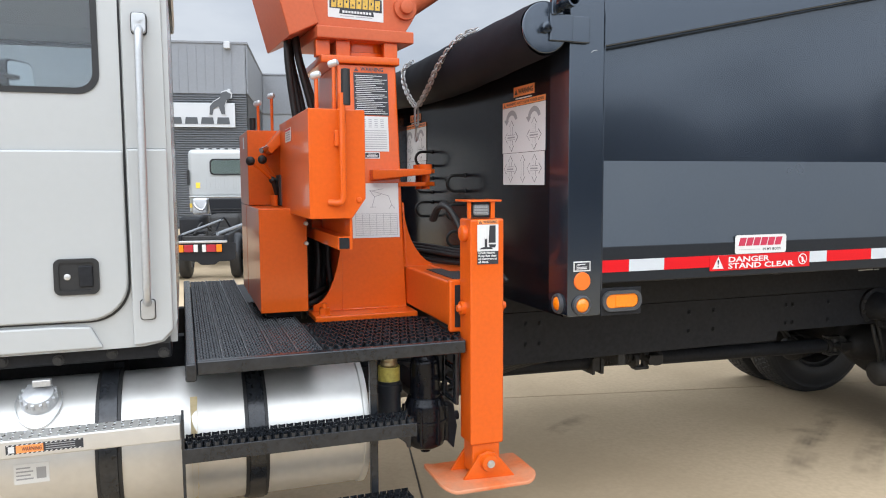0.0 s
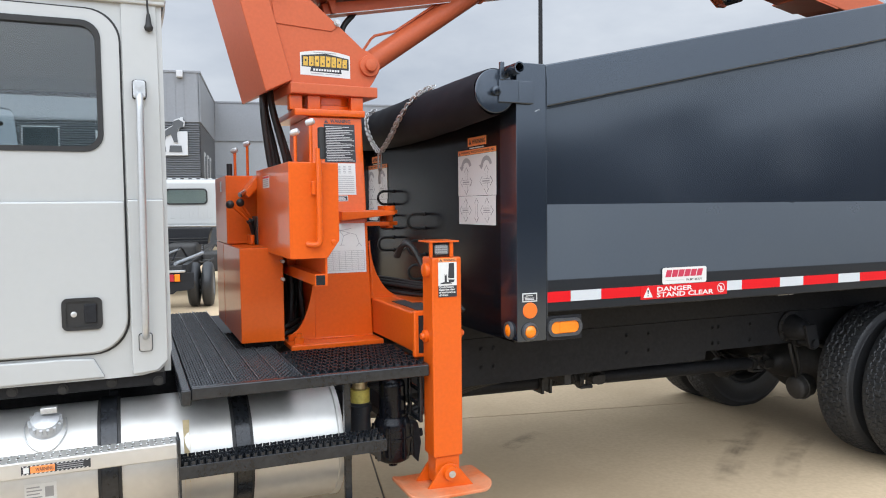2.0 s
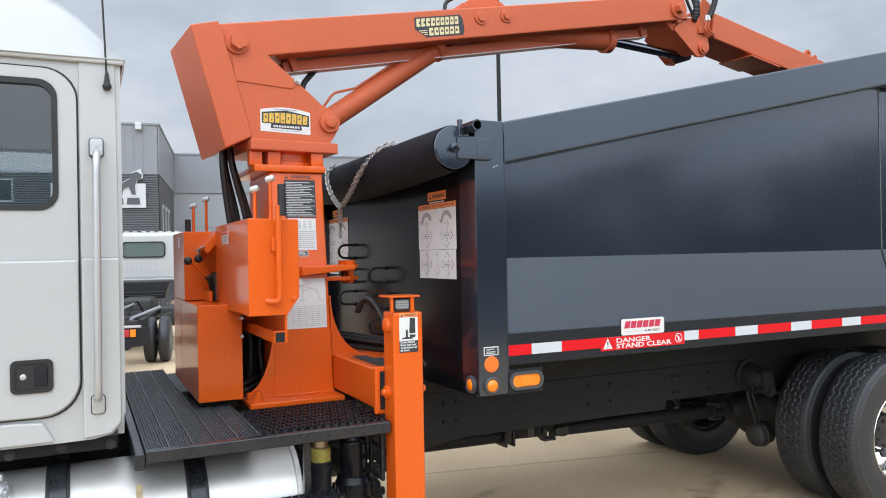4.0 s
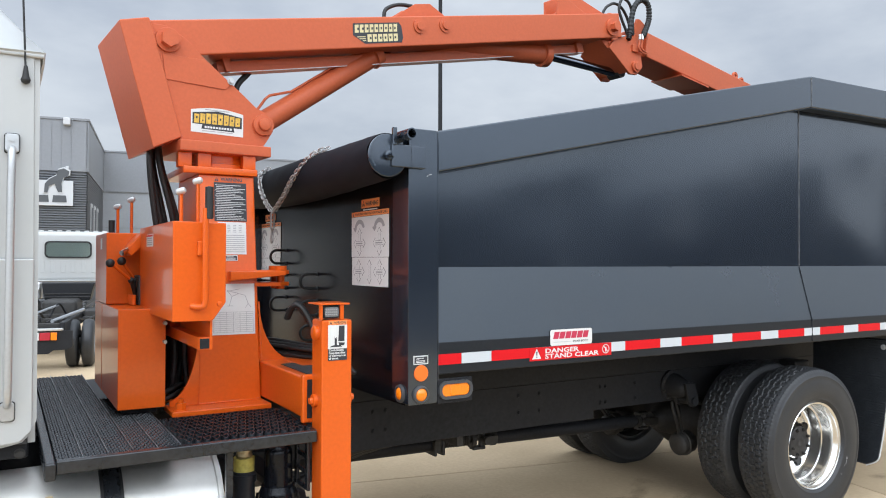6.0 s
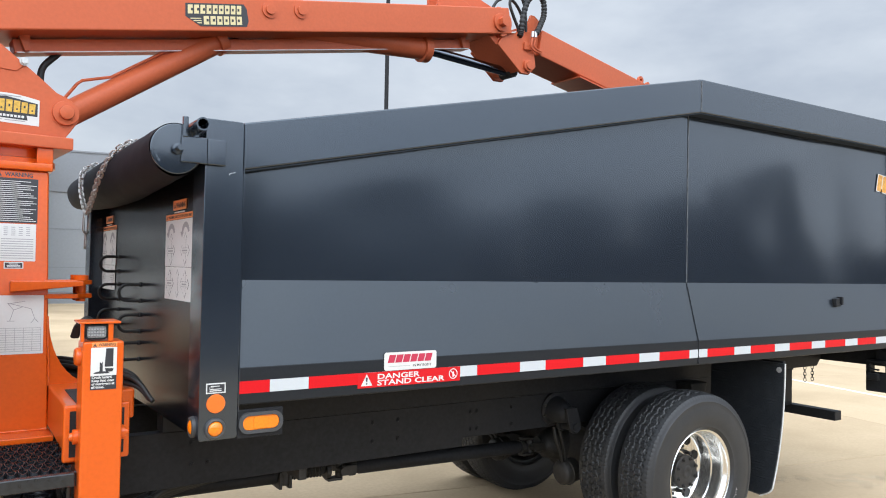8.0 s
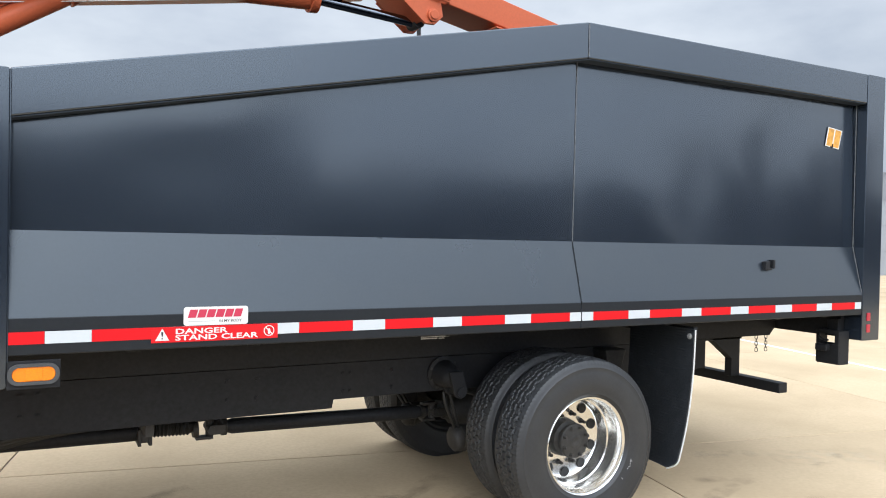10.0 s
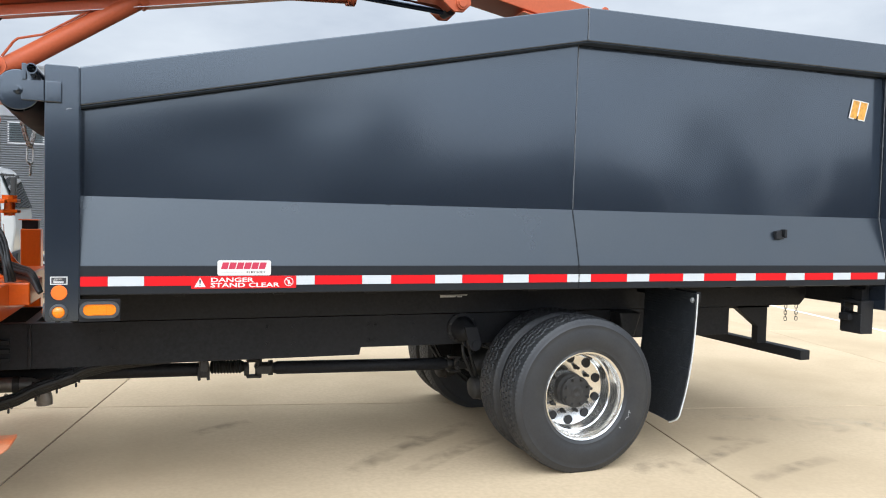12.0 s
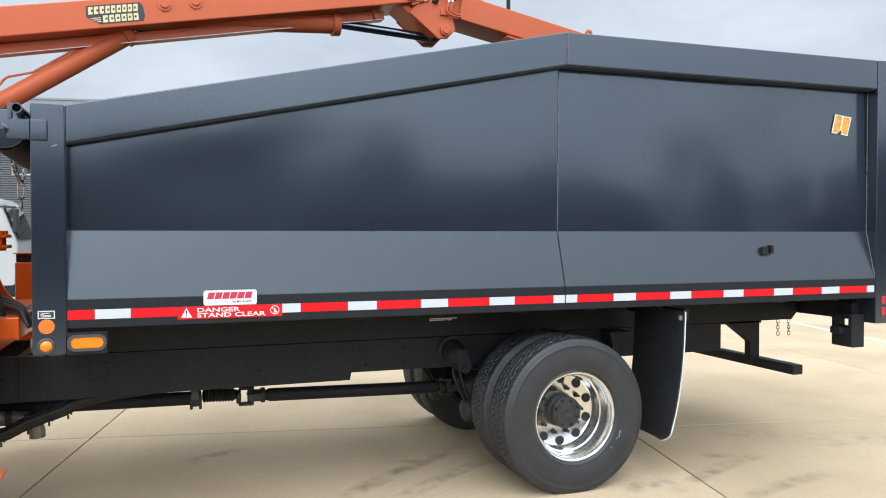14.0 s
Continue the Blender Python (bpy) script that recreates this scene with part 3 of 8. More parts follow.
TYRE, RIM = tyre_mesh(), rim_mesh()
RIM_IN = RIM.copy()
RIM_IN.materials.clear()
RIM_IN.materials.append(DARKG)
# black disc laid on the rim for the dark inside a hand hole
HOLE = small_mesh("hand_hole", lathe([(0.0, 0.001), (0.025, 0.001), (0.028, -0.002), (0.0305, -0.003), (0.032, 0.003)], (0, 0, 0), (0, 1, 0), 20), BRUBBER)
nut_bm = lathe([(0.018, 0.0), (0.0175, -0.005), (0.0, -0.005)], (0, 0, 0), (0, 1, 0), 16)
nut_bm = rod((0, -0.004, 0), (0, -0.034, 0), 0.0125, 6, nut_bm)
nut_bm = rod((0, -0.034, 0), (0, -0.046, 0), 0.010, 10, nut_bm)
NUT = small_mesh("wheel_nut", nut_bm, DARKG)
STUD = small_mesh("hub_bolt", rod((0, -0.012, 0), (0, -0.022, 0), 0.008, 8, rod((0, 0, 0), (0, -0.013, 0), 0.0125, 6)), DARKG)


def ring_of(parent, name, me, n, radius, y, turn=0.0):
    for k in range(n):
        a = 2 * math.pi * (k + turn) / n
        ob = new(name, me)
        ob.parent = parent
        ob.matrix_basis = Matrix.Translation((radius * math.cos(a), y, radius * math.sin(a)))


def wheel(y, flip, with_hub):
    w = new("wheel")
    w.empty_display_size = 0.1
    w.parent = chassis
    w.matrix_parent_inverse = chassis.matrix_basis.inverted()
    w.matrix_basis = pose(AXX, y, AXZ, 0, 0, 180 if flip else 0)
    for nm, me, lb in (("tyre", TYRE, "black ribbed rubber tyre"), ("rim", RIM if with_hub else RIM_IN, "polished aluminium rim" if with_hub else "dirty dark steel rim")):
        ob = new(nm, me)
        ob.parent = w
        tagged(ob, lb)
    if with_hub:
        hub = lathe([(0.0, -0.002), (0.020, -0.002), (0.024, -0.006), (0.042, -0.006), (0.048, 0.000), (0.102, 0.002), (0.110, 0.010), (0.110, 0.026), (0.090, 0.036), (0.090, 0.060), (0.112, 0.072), (0.118, 0.10), (0.120, 0.126)], (0, 0, 0), (0, 1, 0), 36)
        part("hub", hub, DARKG, w, "dark oily axle hub")
        ring_of(w, "wheel_nut", NUT, 10, 0.158, 0.114)
        rs = random.Random(5)
        for k in range(9):
            a, r = radians(-44 + rs.uniform(0, 26)), rs.uniform(0.352, 0.392)
            part("tyre_scrape", cuboid(-rs.uniform(0.003, 0.012), rs.uniform(0.003, 0.012), -0.0006, 0.0006, -0.0022, 0.0022, m=Matrix.Translation((r * math.cos(a), -0.1392 - 0.05 * (r - 0.352) * (r < 0.37), r * math.sin(a))) @ Matrix.Rotation(rs.uniform(0, 3), 4, "Y")), GREY_L, w, "pale scraped fleck")
        ring_of(w, "hub_bolt", STUD, 8, 0.090, 0.004, 0.5)
    ring_of(w, "hand_hole", HOLE, 10, 0.217, 0.0985, 0.5)
    return w


wheel(0.172, False, True)
wheel(0.520, True, False)
wheel(W - 0.172, True, True)
wheel(W - 0.520, False, False)
axle = lathe([(0.0, 0.0), (0.09, 0.0), (0.085, 0.45), (0.10, 0.55), (0.20, 0.66), (0.24, 0.78), (0.24, 0.90), (0.20, 1.02), (0.10, 1.13), (0.085, 1.23), (0.09, 1.68), (0.0, 1.68)], (AXX, 0.38, AXZ), (0, 1, 0), 28)
part("axle_housing", axle, DARKG, chassis, "grimy rear axle housing")
part("drive_shaft", lathe([(0.0, 0), (0.030, 0.0), (0.048, 0.05), (0.048, 1.33), (0.036, 1.37), (0.036, 1.42), (0.0, 1.42)], (1.42, 1.2, 0.552), (1.42, 0, -0.034), 24), BLACKF, chassis)
part("drive_shaft", rod((-2.4, 1.2, 0.62), (0.94, 1.2, 0.565), 0.048, 20), BLACKF, chassis)
def joint_cross(x, z):
    """A universal joint: two forked yokes at right angles on one cross."""
    u = rod((x, 1.12, z), (x, 1.28, z), 0.024, 14)
    u = rod((x, 1.20, z - 0.068), (x, 1.20, z + 0.068), 0.024, 14, u)
    for y in (1.125, 1.255):
        u = cuboid(x - 0.015, x + 0.085, y, y + 0.022, z - 0.030, z + 0.030, 0.006, bm=u)
    for dz in (-0.066, 0.048):
        u = cuboid(x - 0.085, x + 0.015, 1.17, 1.23, z + dz, z + dz + 0.020, 0.006, bm=u)
    u = rod((x + 0.07, 1.2, z), (x + 0.10, 1.2, z), 0.055, 20, u)
    return rod((x - 0.10, 1.2, z), (x - 0.07, 1.2, z), 0.050, 20, u)


part("universal_joint", joint_cross(2.885, 0.516), DARKG, chassis)
uj = joint_cross(1.335, 0.553)
part("universal_joint", uj, DARKG, chassis)
part("rubber_boot", lathe([(0.03, 0.0)] + [(0.052 if k % 2 else 0.042, 0.006 + 0.0105 * k) for k in range(21)] + [(0.03, 0.24)], (1.0, 1.2, 0.578), (1, 0, -0.03), 20), BRUBBER, chassis, "ribbed black rubber slip boot")
cb = cuboid(0.925, 0.985, 1.13, 1.27, 0.515, 0.645, 0.012)
cb = cuboid(0.915, 0.935, 1.12, 1.28, 0.500, 0.60, 0.004, bm=cb)
cb = cuboid(0.975, 0.995, 1.12, 1.28, 0.500, 0.60, 0.004, bm=cb)
cb = cuboid(0.92, 0.97, 0.85, 1.6, 0.62, 0.72, 0.006, bm=cb)
part("carrier_bearing", cb, DARKG, chassis)
part("crossmember", cuboid(-0.12, -0.06, 0.865, W - 0.865, 0.72, 0.96, 0.004), BLACKF, chassis)
part("crossmember", cuboid(2.1, 2.2, 0.865, W - 0.865, 0.80, 0.96, 0.004), BLACKF, chassis)
part("crossmember", cuboid(5.10, 5.18, 0.865, W - 0.865, 0.76, 0.97, 0.004), BLACKF, chassis)
for s in (0, 1):
    f = (lambda y: W - y) if s else (lambda y: y)
    spring = None
    for k in range(5):
        h = 0.02 * k
        spring = hose([(2.787 + 0.10 * k, f(0.70), 0.768 - h), (3.05 + 0.04 * k, f(0.70), 0.70 - h), (AXX, f(0.70), 0.665 - h), (3.75 - 0.04 * k, f(0.70), 0.70 - h), (4.08 - 0.1 * k, f(0.70), 0.80 - h)], 0.010, 6, 4, spring)
    for v in spring.verts:
        v.co.y = f(0.70) + (v.co.y - f(0.70)) * 4.0
    part("leaf_spring", spring, DARKG, chassis)
    d = -1 if s == 0 else 1
    hanger = lathe([(0.0, 0.0), (0.115, 0.0), (0.115, 0.014), (0.092, 0.020), (0.080, 0.075), (0.066, 0.125), (0.040, 0.150), (0.0, 0.155)], (2.745, f(0.79), 0.868), (0, d, -0.10), 32)
    hanger = rod((2.787, f(0.60), 0.768), (2.787, f(0.79), 0.768), 0.030, 18, hanger)
    for y in (0.615, 0.735):
        hanger = prism([(2.70, 0.90), (2.80, 0.90), (2.838, 0.775), (2.822, 0.735), (2.787, 0.722), (2.750, 0.738), (2.735, 0.775)], "y", f(y), f(y + 0.028), 0.006, hanger)
    part("spring_hanger", hanger, BLACKF, chassis, "grimy cast spring hanger")
    for k in range(9):
        a = 2 * math.pi * k / 9
        part("hanger_bolt", bolt((2.745 + 0.100 * math.cos(a), f(0.776), 0.868 + 0.100 * math.sin(a)), (0, d, 0), 0.010, 0.012), DARKG, chassis)
    part("spring_hanger", prism([(4.0, 0.97), (4.2, 0.97), (4.14, 0.78), (4.04, 0.78)], "y", f(0.64), f(0.79), 0.012), DARKG, chassis)
    chamber = lathe([(0.0, 0.0), (0.06, 0.0), (0.083, 0.02), (0.086, 0.06), (0.094, 0.065), (0.094, 0.08), (0.086, 0.085), (0.083, 0.14), (0.05, 0.165), (0.0, 0.165)], (2.845, f(0.84), 0.400), (1, 0, 0.10), 28)
    part("brake_chamber", chamber, DARKG, chassis, "round grimy brake chamber")
    part("air_line", hose([(2.76, f(0.80), 0.74), (2.77, f(0.79), 0.66), (2.82, f(0.80), 0.56), (2.87, f(0.83), 0.475)], 0.012, 8), BRUBBER, chassis)
    part("air_line", hose([(2.80, f(0.80), 0.74), (2.82, f(0.79), 0.66), (2.86, f(0.80), 0.56), (2.90, f(0.83), 0.475)], 0.010, 8), BRUBBER, chassis)
part("differential_nose", lathe([(0.0, 0.0), (0.06, 0.0), (0.07, 0.04), (0.10, 0.06), (0.13, 0.18), (0.19, 0.30)], (2.97, 1.2, 0.51), (1, 0, 0), 24), DARKG, chassis)
# bolts along the camera-side rail
for x in (0.32, 0.40, 1.35, 1.52, 2.05, 2.10, 2.38):
    for z in (0.80, 0.91):
        part("frame_bolt", bolt((x, 0.789, z), (0, -1, 0), 0.011, 0.009), BLACKF, chassis)
part("frame_plate", cuboid(-0.075, -0.055, 0.775, 0.79, 0.70, 0.975, 0.003), BLACKF, chassis)
for z in (0.745, 0.80, 0.855):
    part("frame_plate", cuboid(-0.40, -0.17, 0.768, 0.79, z, z + 0.028, 0.006), BLACKF, chassis)
# exhaust elbow and a wrapped bundle of cables under the frame
part("exhaust_pipe", hose([(-1.3, 1.12, 0.545), (-0.6, 1.11, 0.54), (-0.18, 1.10, 0.538), (-0.08, 1.10, 0.515), (-0.035, 1.10, 0.46), (-0.03, 1.10, 0.40)], 0.048, 16, 8), MUFFLER, chassis, "dull grey exhaust pipe")
part("exhaust_clamp", lathe([(0.049, -0.02), (0.056, -0.018), (0.056, 0.018), (0.049, 0.02)], (-0.19, 1.10, 0.538), (1, 0, 0), 24), DARKG, chassis)
for k, (dy, dz) in enumerate(((0.0, 0.0), (0.035, 0.012), (0.012, 0.035), (-0.022, 0.022), (0.03, -0.02))):
    cab_ = hose([(-0.95, 0.97 + dy, 0.36 + dz), (-0.55, 0.96 + dy, 0.375 + dz), (-0.212, 0.95 + dy, 0.455 + dz), (-0.061, 0.95 + dy, 0.522 + dz), (0.142, 0.95 + dy, 0.590 + dz), (0.25, 0.96 + dy, 0.635 + dz), (0.50, 0.98 + dy * 0.6, 0.665 + dz * 0.5), (1.1, 1.0 + dy * 0.6, 0.71 + dz * 0.5)], 0.019, 10, 12)
    for v in cab_.verts:
        v.co.z += 0.0012 * math.sin(v.co.x * 420)
    part("cable", cab_, BRUBBER, chassis, "black corrugated cable")
for x, z in ((-0.45, 0.40), (-0.21, 0.455), (-0.06, 0.522), (0.06, 0.565), (0.17, 0.60)):
    tie = lathe([(0.050, -0.004), (0.054, 0.0), (0.050, 0.004)], (x, 0.962, z + 0.012), (1, 0, 0.42), 20)
    part("cable_tie", cuboid(x - 0.006, x + 0.006, 0.945, 0.96, z - 0.062, z - 0.036, 0.002, bm=tie), BRUBBER, chassis)

# mud flaps behind the rear wheels
for s in (0, 1):
    f = (lambda y: W - y) if s else (lambda y: y)
    flap = thing("mud_flap", "black ribbed rubber mud flap with a worn pale edge", "mud flap", (4.25, f(0.4), 1.15), "mud flaps")
    bm = bmesh.new()
    nz, ny = 96, 30
    grid = []
    for j in range(nz + 1):
        v = j / nz
        z = 1.185 - 0.935 * v
        x = 4.21 - 0.02 * v - 0.09 * v ** 3
        row = []
        for i in range(ny + 1):
            u = i / ny
            yv = 0.01 + 0.04 * v * v + (0.08 * (max(0, v - 0.93) / 0.07) ** 2 * (1 - u) ** 3) + 0.60 * u
            row.append(bm.verts.new((x + 0.003 * (j % 2) + 0.0025 * noise.noise(Vector((i * 0.9, j * 0.7, 2))) + 0.03 * math.sin(2.6 * u) * v, f(yv), z)))
        grid.append(row)
    for j in range(nz):
        for i in range(ny):
            bm.faces.new((grid[j][i], grid[j][i + 1], grid[j + 1][i + 1], grid[j + 1][i]))
    bmesh.ops.recalc_face_normals(bm, faces=bm.faces)
    bmesh.ops.solidify(bm, geom=bm.faces[:], thickness=0.010)
    part("flap_sheet", bm, FLAPM, flap)
    edge = hose([(4.214 - 0.02 * v - 0.09 * v ** 3, f(0.007 + 0.04 * v * v + 0.08 * (max(0, v - 0.93) / 0.07) ** 2), 1.18 - 0.935 * v) for v in [k / 28 for k in range(29)]], 0.005, 6, 2)
    part("flap_edge", edge, WHITE_L, flap, "pale scuffed edge strip")
    part("flap_bolt", bolt((4.200, f(0.045), 1.135), (-1, 0, 0), 0.014, 0.012), STEELM, flap, "bright bolt head")
    part("flap_bracket", cuboid(4.222, 4.258, f(0.03), f(0.79), 1.12, 1.195, 0.004), BLACKF, flap)

# ---- loader crane: mast, slewing head, boom and stick ----
CX, CY = -0.50, 1.16
crane = thing("loader_crane", "orange hydraulic loader crane folded back over the dump body", "loader crane", (CX, CY, 1.02))
part("base_plate", cuboid(-0.815, -0.325, 0.65, 1.70, 1.02, 1.045, 0.004), ORANGE, crane)
bm = bmesh.new()
lo = [(-0.66, 0.80), (-0.335, 0.80), (-0.335, 1.52), (-0.66, 1.52)]
hi = [(-0.645, 0.905), (-0.350, 0.905), (-0.350, 1.415), (-0.645, 1.415)]
bl = [bm.verts.new((x, y, 1.045)) for x, y in lo]
bh = [bm.verts.new((x, y, 2.235)) for x, y in hi]
bm.faces.new(bl[::-1])
bm.faces.new(bh)
for i in range(4):
    bm.faces.new((bl[i], bl[(i + 1) % 4], bh[(i + 1) % 4], bh[i]))
bmesh.ops.bevel(bm, geom=bm.edges[:], offset=0.008, segments=2, profile=0.5, affect="EDGES")
mast = part("mast", bm, ORANGE, crane)
MT = math.atan2(0.105, 1.19)          # the front face leans back by this


def mast_m(x, z, lift=0.0015):
    """On the mast's front face at height z."""
    y = 0.80 + 0.105 * (z - 1.045) / 1.19 - lift
    return Matrix.Translation((x, y, z)) @ Matrix.Rotation(-MT, 4, "X") @ side_m(0, 0, 0)


part("cap_plate", cuboid(-0.725, -0.335, 0.885, 1.435, 2.235, 2.272, 0.006), ORANGE, crane)
part("slew_bearing", lathe([(0.0, 0.0), (0.20, 0.0), (0.20, 0.03), (0.185, 0.035), (0.185, 0.085), (0.0, 0.085)], (CX, CY, 2.272), (0, 0, 1), 48), ORANGE, crane)
for x in (-0.70, -0.60, -0.36):
    part("bearing_stop", cuboid(x - 0.04, x + 0.03, 0.94, 1.0, 2.272, 2.352, 0.004), ORANGE, crane)


def arc_gusset(x0, x1, z0, z1, n=10, foot=0.02):
    """A web that sweeps from a wall at x0, height z1 out to x1, height z0."""
    pts = [(x0, z0), (x1, z0), (x1, z0 + foot)]
    for k in range(1, n + 1):
        a = radians(90 * k / n)
        pts.append((x1 + (x0 - x1) * math.sin(a), z0 + foot + (z1 - z0 - foot) * (1 - math.cos(a))))
    return pts


for y in (0.80, 1.50):
    part("gusset", prism(arc_gusset(-0.655, -0.80, 1.045, 1.50, foot=0.03), "y", y, y + 0.02, 0.002), ORANGE, crane)
    part("gusset", prism(arc_gusset(-0.340, -0.14, 1.24, 1.56, foot=0.0), "y", y + 0.02, y + 0.04, 0.002), ORANGE, crane)
part("weld_run", weld([(-0.662, 0.798, 1.05), (-0.656, 0.837, 1.47)], 0.0045, 0.009), ORANGE, mast)
part("weld_run", weld([(-0.655, 0.796, 1.048), (-0.34, 0.796, 1.048)], 0.0045, 0.009), ORANGE, mast)
part("weld_run", weld([(-0.336, 0.797, 1.26), (-0.343, 0.826, 1.56)], 0.0040, 0.009), ORANGE, mast)
for x, y in ((-0.765, 0.70), (-0.765, 1.64), (-0.38, 1.64)):
    bm = bolt((x, y, 1.045), (0, 0, 1), 0.026, 0.035)
    bm = rod((x, y, 1.07), (x, y, 1.10), 0.014, 12, bm)
    part("anchor_bolt", bm, ORANGE, crane)
# lug arm with pinned ears beside the mast
part("lug_arm", prism([(-0.50, 1.722), (-0.20, 1.722), (-0.20, 1.70), (-0.50, 1.672)], "y", 0.80, 0.875, 0.004), ORANGE, crane)
for z in (1.705, 1.640):
    part("lug_ear", prism([(-0.36, 0.84), (-0.22, 0.84), (-0.15, 0.90), (-0.15, 1.02), (-0.22, 1.06), (-0.36, 1.06)], "z", z, z + 0.022, 0.004), ORANGE, crane)
for y in (0.90, 1.0):
    part("lug_pin", lathe([(0.0, 0.0), (0.022, 0.0), (0.022, 0.10), (0.034, 0.10), (0.034, 0.125), (0.0, 0.125)], (-0.20, y, 1.625), (0, 0, 1), 18), ORANGE, crane)

SLEW = Matrix.Translation((CX, CY, 0)) @ Matrix.Rotation(radians(4.5), 4, "Z")
HW, BWD = 0.185, 0.186           # half widths of the head and of the boom


def turned(bm):
    bmesh.ops.transform(bm, matrix=SLEW, verts=bm.verts)
    return bm


part("turntable_plate", turned(cuboid(-0.26, 0.235, -0.25, 0.25, 2.352, 2.41, 0.006)), ORANGE_HAZE, crane)
cheek = [(-0.245, 2.41), (0.205, 2.41), (0.235, 2.455), (0.265, 2.505), (0.268, 2.54), (0.25, 2.585), (0.215, 2.61), (0.165, 2.63), (0.10, 2.685), (-0.125, 2.862), (-0.22, 2.95), (-0.32, 3.0), (-0.40, 3.0), (-0.36, 2.7)]
part("cheek_plate", turned(prism(cheek, "y", -HW - 0.012, -HW + 0.012, 0.003)), ORANGE_HAZE, crane)
part("cheek_plate", turned(prism(cheek, "y", HW - 0.012, HW + 0.012, 0.003)), ORANGE_HAZE, crane)
part("reinforcing_plate", turned(prism([(-0.325, 2.72), (-0.01, 2.705), (0.02, 2.735), (-0.125, 2.850), (-0.34, 2.850)], "y", -HW - 0.018, -HW - 0.010, 0.002)), ORANGE_HAZE, crane)
guard = [(-0.555, 2.985), (-0.41, 3.025), (-0.385, 2.955), (-0.24, 2.425), (-0.385, 2.355)]
part("hose_guard", turned(prism(guard, "y", -HW - 0.030, HW + 0.16, 0.008)), ORANGE_HAZE, crane)
part("root_pin", turned(bolt((-0.312, -HW - 0.026, 2.925), (0, -1, 0), 0.046, 0.042, rod((-0.312, -HW - 0.005, 2.925), (-0.312, -HW - 0.027, 2.925), 0.064, 28, bevel=0.003), washer=False)), ORANGE_HAZE, crane)
part("cheek_pin", turned(bolt((0.02, -HW - 0.02, 2.755), (0, -1, 0), 0.014, 0.016)), STEELM, crane, "bright bolt head")
part("cylinder_pin", turned(lathe([(0.0, 0.0), (0.030, 0.0), (0.034, 0.004), (0.034, 0.022), (0.058, 0.024), (0.060, 0.034), (0.060, 0.045)], (0.205, -HW - 0.055, 2.535), (0, 1, 0), 28)), ORANGE_HAZE, crane)

PH = math.atan(0.2037)
BM = SLEW @ Matrix.Translation((-0.30, 0, 2.945)) @ Matrix.Rotation(-PH, 4, "Y")   # along the boom, from its root pin


def on_boom(bm):
    bmesh.ops.transform(bm, matrix=BM, verts=bm.verts)
    return bm


boom = part("boom", on_boom(cuboid(-0.10, 3.53, -BWD, BWD, -0.098, 0.092, 0.010, 3)), ORANGE_HAZE, crane)
part("boom_strip", on_boom(cuboid(0.27, 3.22, -0.050, 0.050, -0.176, -0.108, 0.006)), ORANGE_HAZE, boom)
part("strip_edge", on_boom(cuboid(0.28, 3.20, -0.054, -0.049, -0.176, -0.172, 0.0)), STEELM, boom, "bright worn edge")
for s0 in (0.30, 3.12):
    part("strip_bracket", on_boom(prism([(s0, -0.094), (s0 + 0.05, -0.094), (s0 + 0.035, -0.172), (s0 + 0.012, -0.172)], "y", -0.075, 0.075, 0.003)), ORANGE_HAZE, boom)
for s in (1.595, 1.80):
    part("boom_pin", on_boom(lathe([(0.0, 0.0), (0.026, 0.0), (0.028, 0.012), (0.046, 0.013), (0.046, 0.022), (0.0, 0.022)], (s, -BWD - 0.022, 0.025), (0, 1, 0), 24)), ORANGE_HAZE, boom)
part("boom_pin", on_boom(bolt((3.42, -BWD - 0.018, -0.020), (0, -1, 0), 0.038, 0.045, rod((3.42, -BWD + 0.002, -0.020), (3.42, -BWD - 0.018, -0.020), 0.066, 28, bevel=0.003), washer=False)), ORANGE_HAZE, boom)
for t0 in (-BWD + 0.006, BWD - 0.031):
    part("end_cheek", on_boom(prism([(3.42 + 0.125 * math.sin(a_), -0.010 - 0.108 * math.cos(a_)) for a_ in [math.pi * k / 16 for k in range(17)]], "y", t0, t0 + 0.025, 0.004)), ORANGE_HAZE, boom)
part("grease_fitting", on_boom(rod((3.50, -BWD + 0.01, -0.092), (3.575, -BWD + 0.01, -0.086), 0.007, 8)), STEELM, boom, "bright grease fitting")
for t0 in (-0.09, 0.07):
    part("top_bracket", on_boom(prism([(1.42, 0.088), (1.66, 0.195), (1.78, 0.195), (1.92, 0.088)], "y", t0, t0 + 0.02, 0.004)), ORANGE_HAZE, boom)
    part("end_bracket", on_boom(prism([(2.86, 0.085), (2.98, 0.15), (3.0, 0.25), (3.12, 0.28), (3.52, 0.085)], "y", t0, t0 + 0.02, 0.004)), ORANGE_HAZE, boom)
part("end_bracket", on_boom(prism([(2.90, 0.085), (2.94, 0.22), (3.04, 0.22), (3.16, 0.14), (3.25, 0.085)], "y", -0.13, -0.115, 0.004)), ORANGE_HAZE, boom)
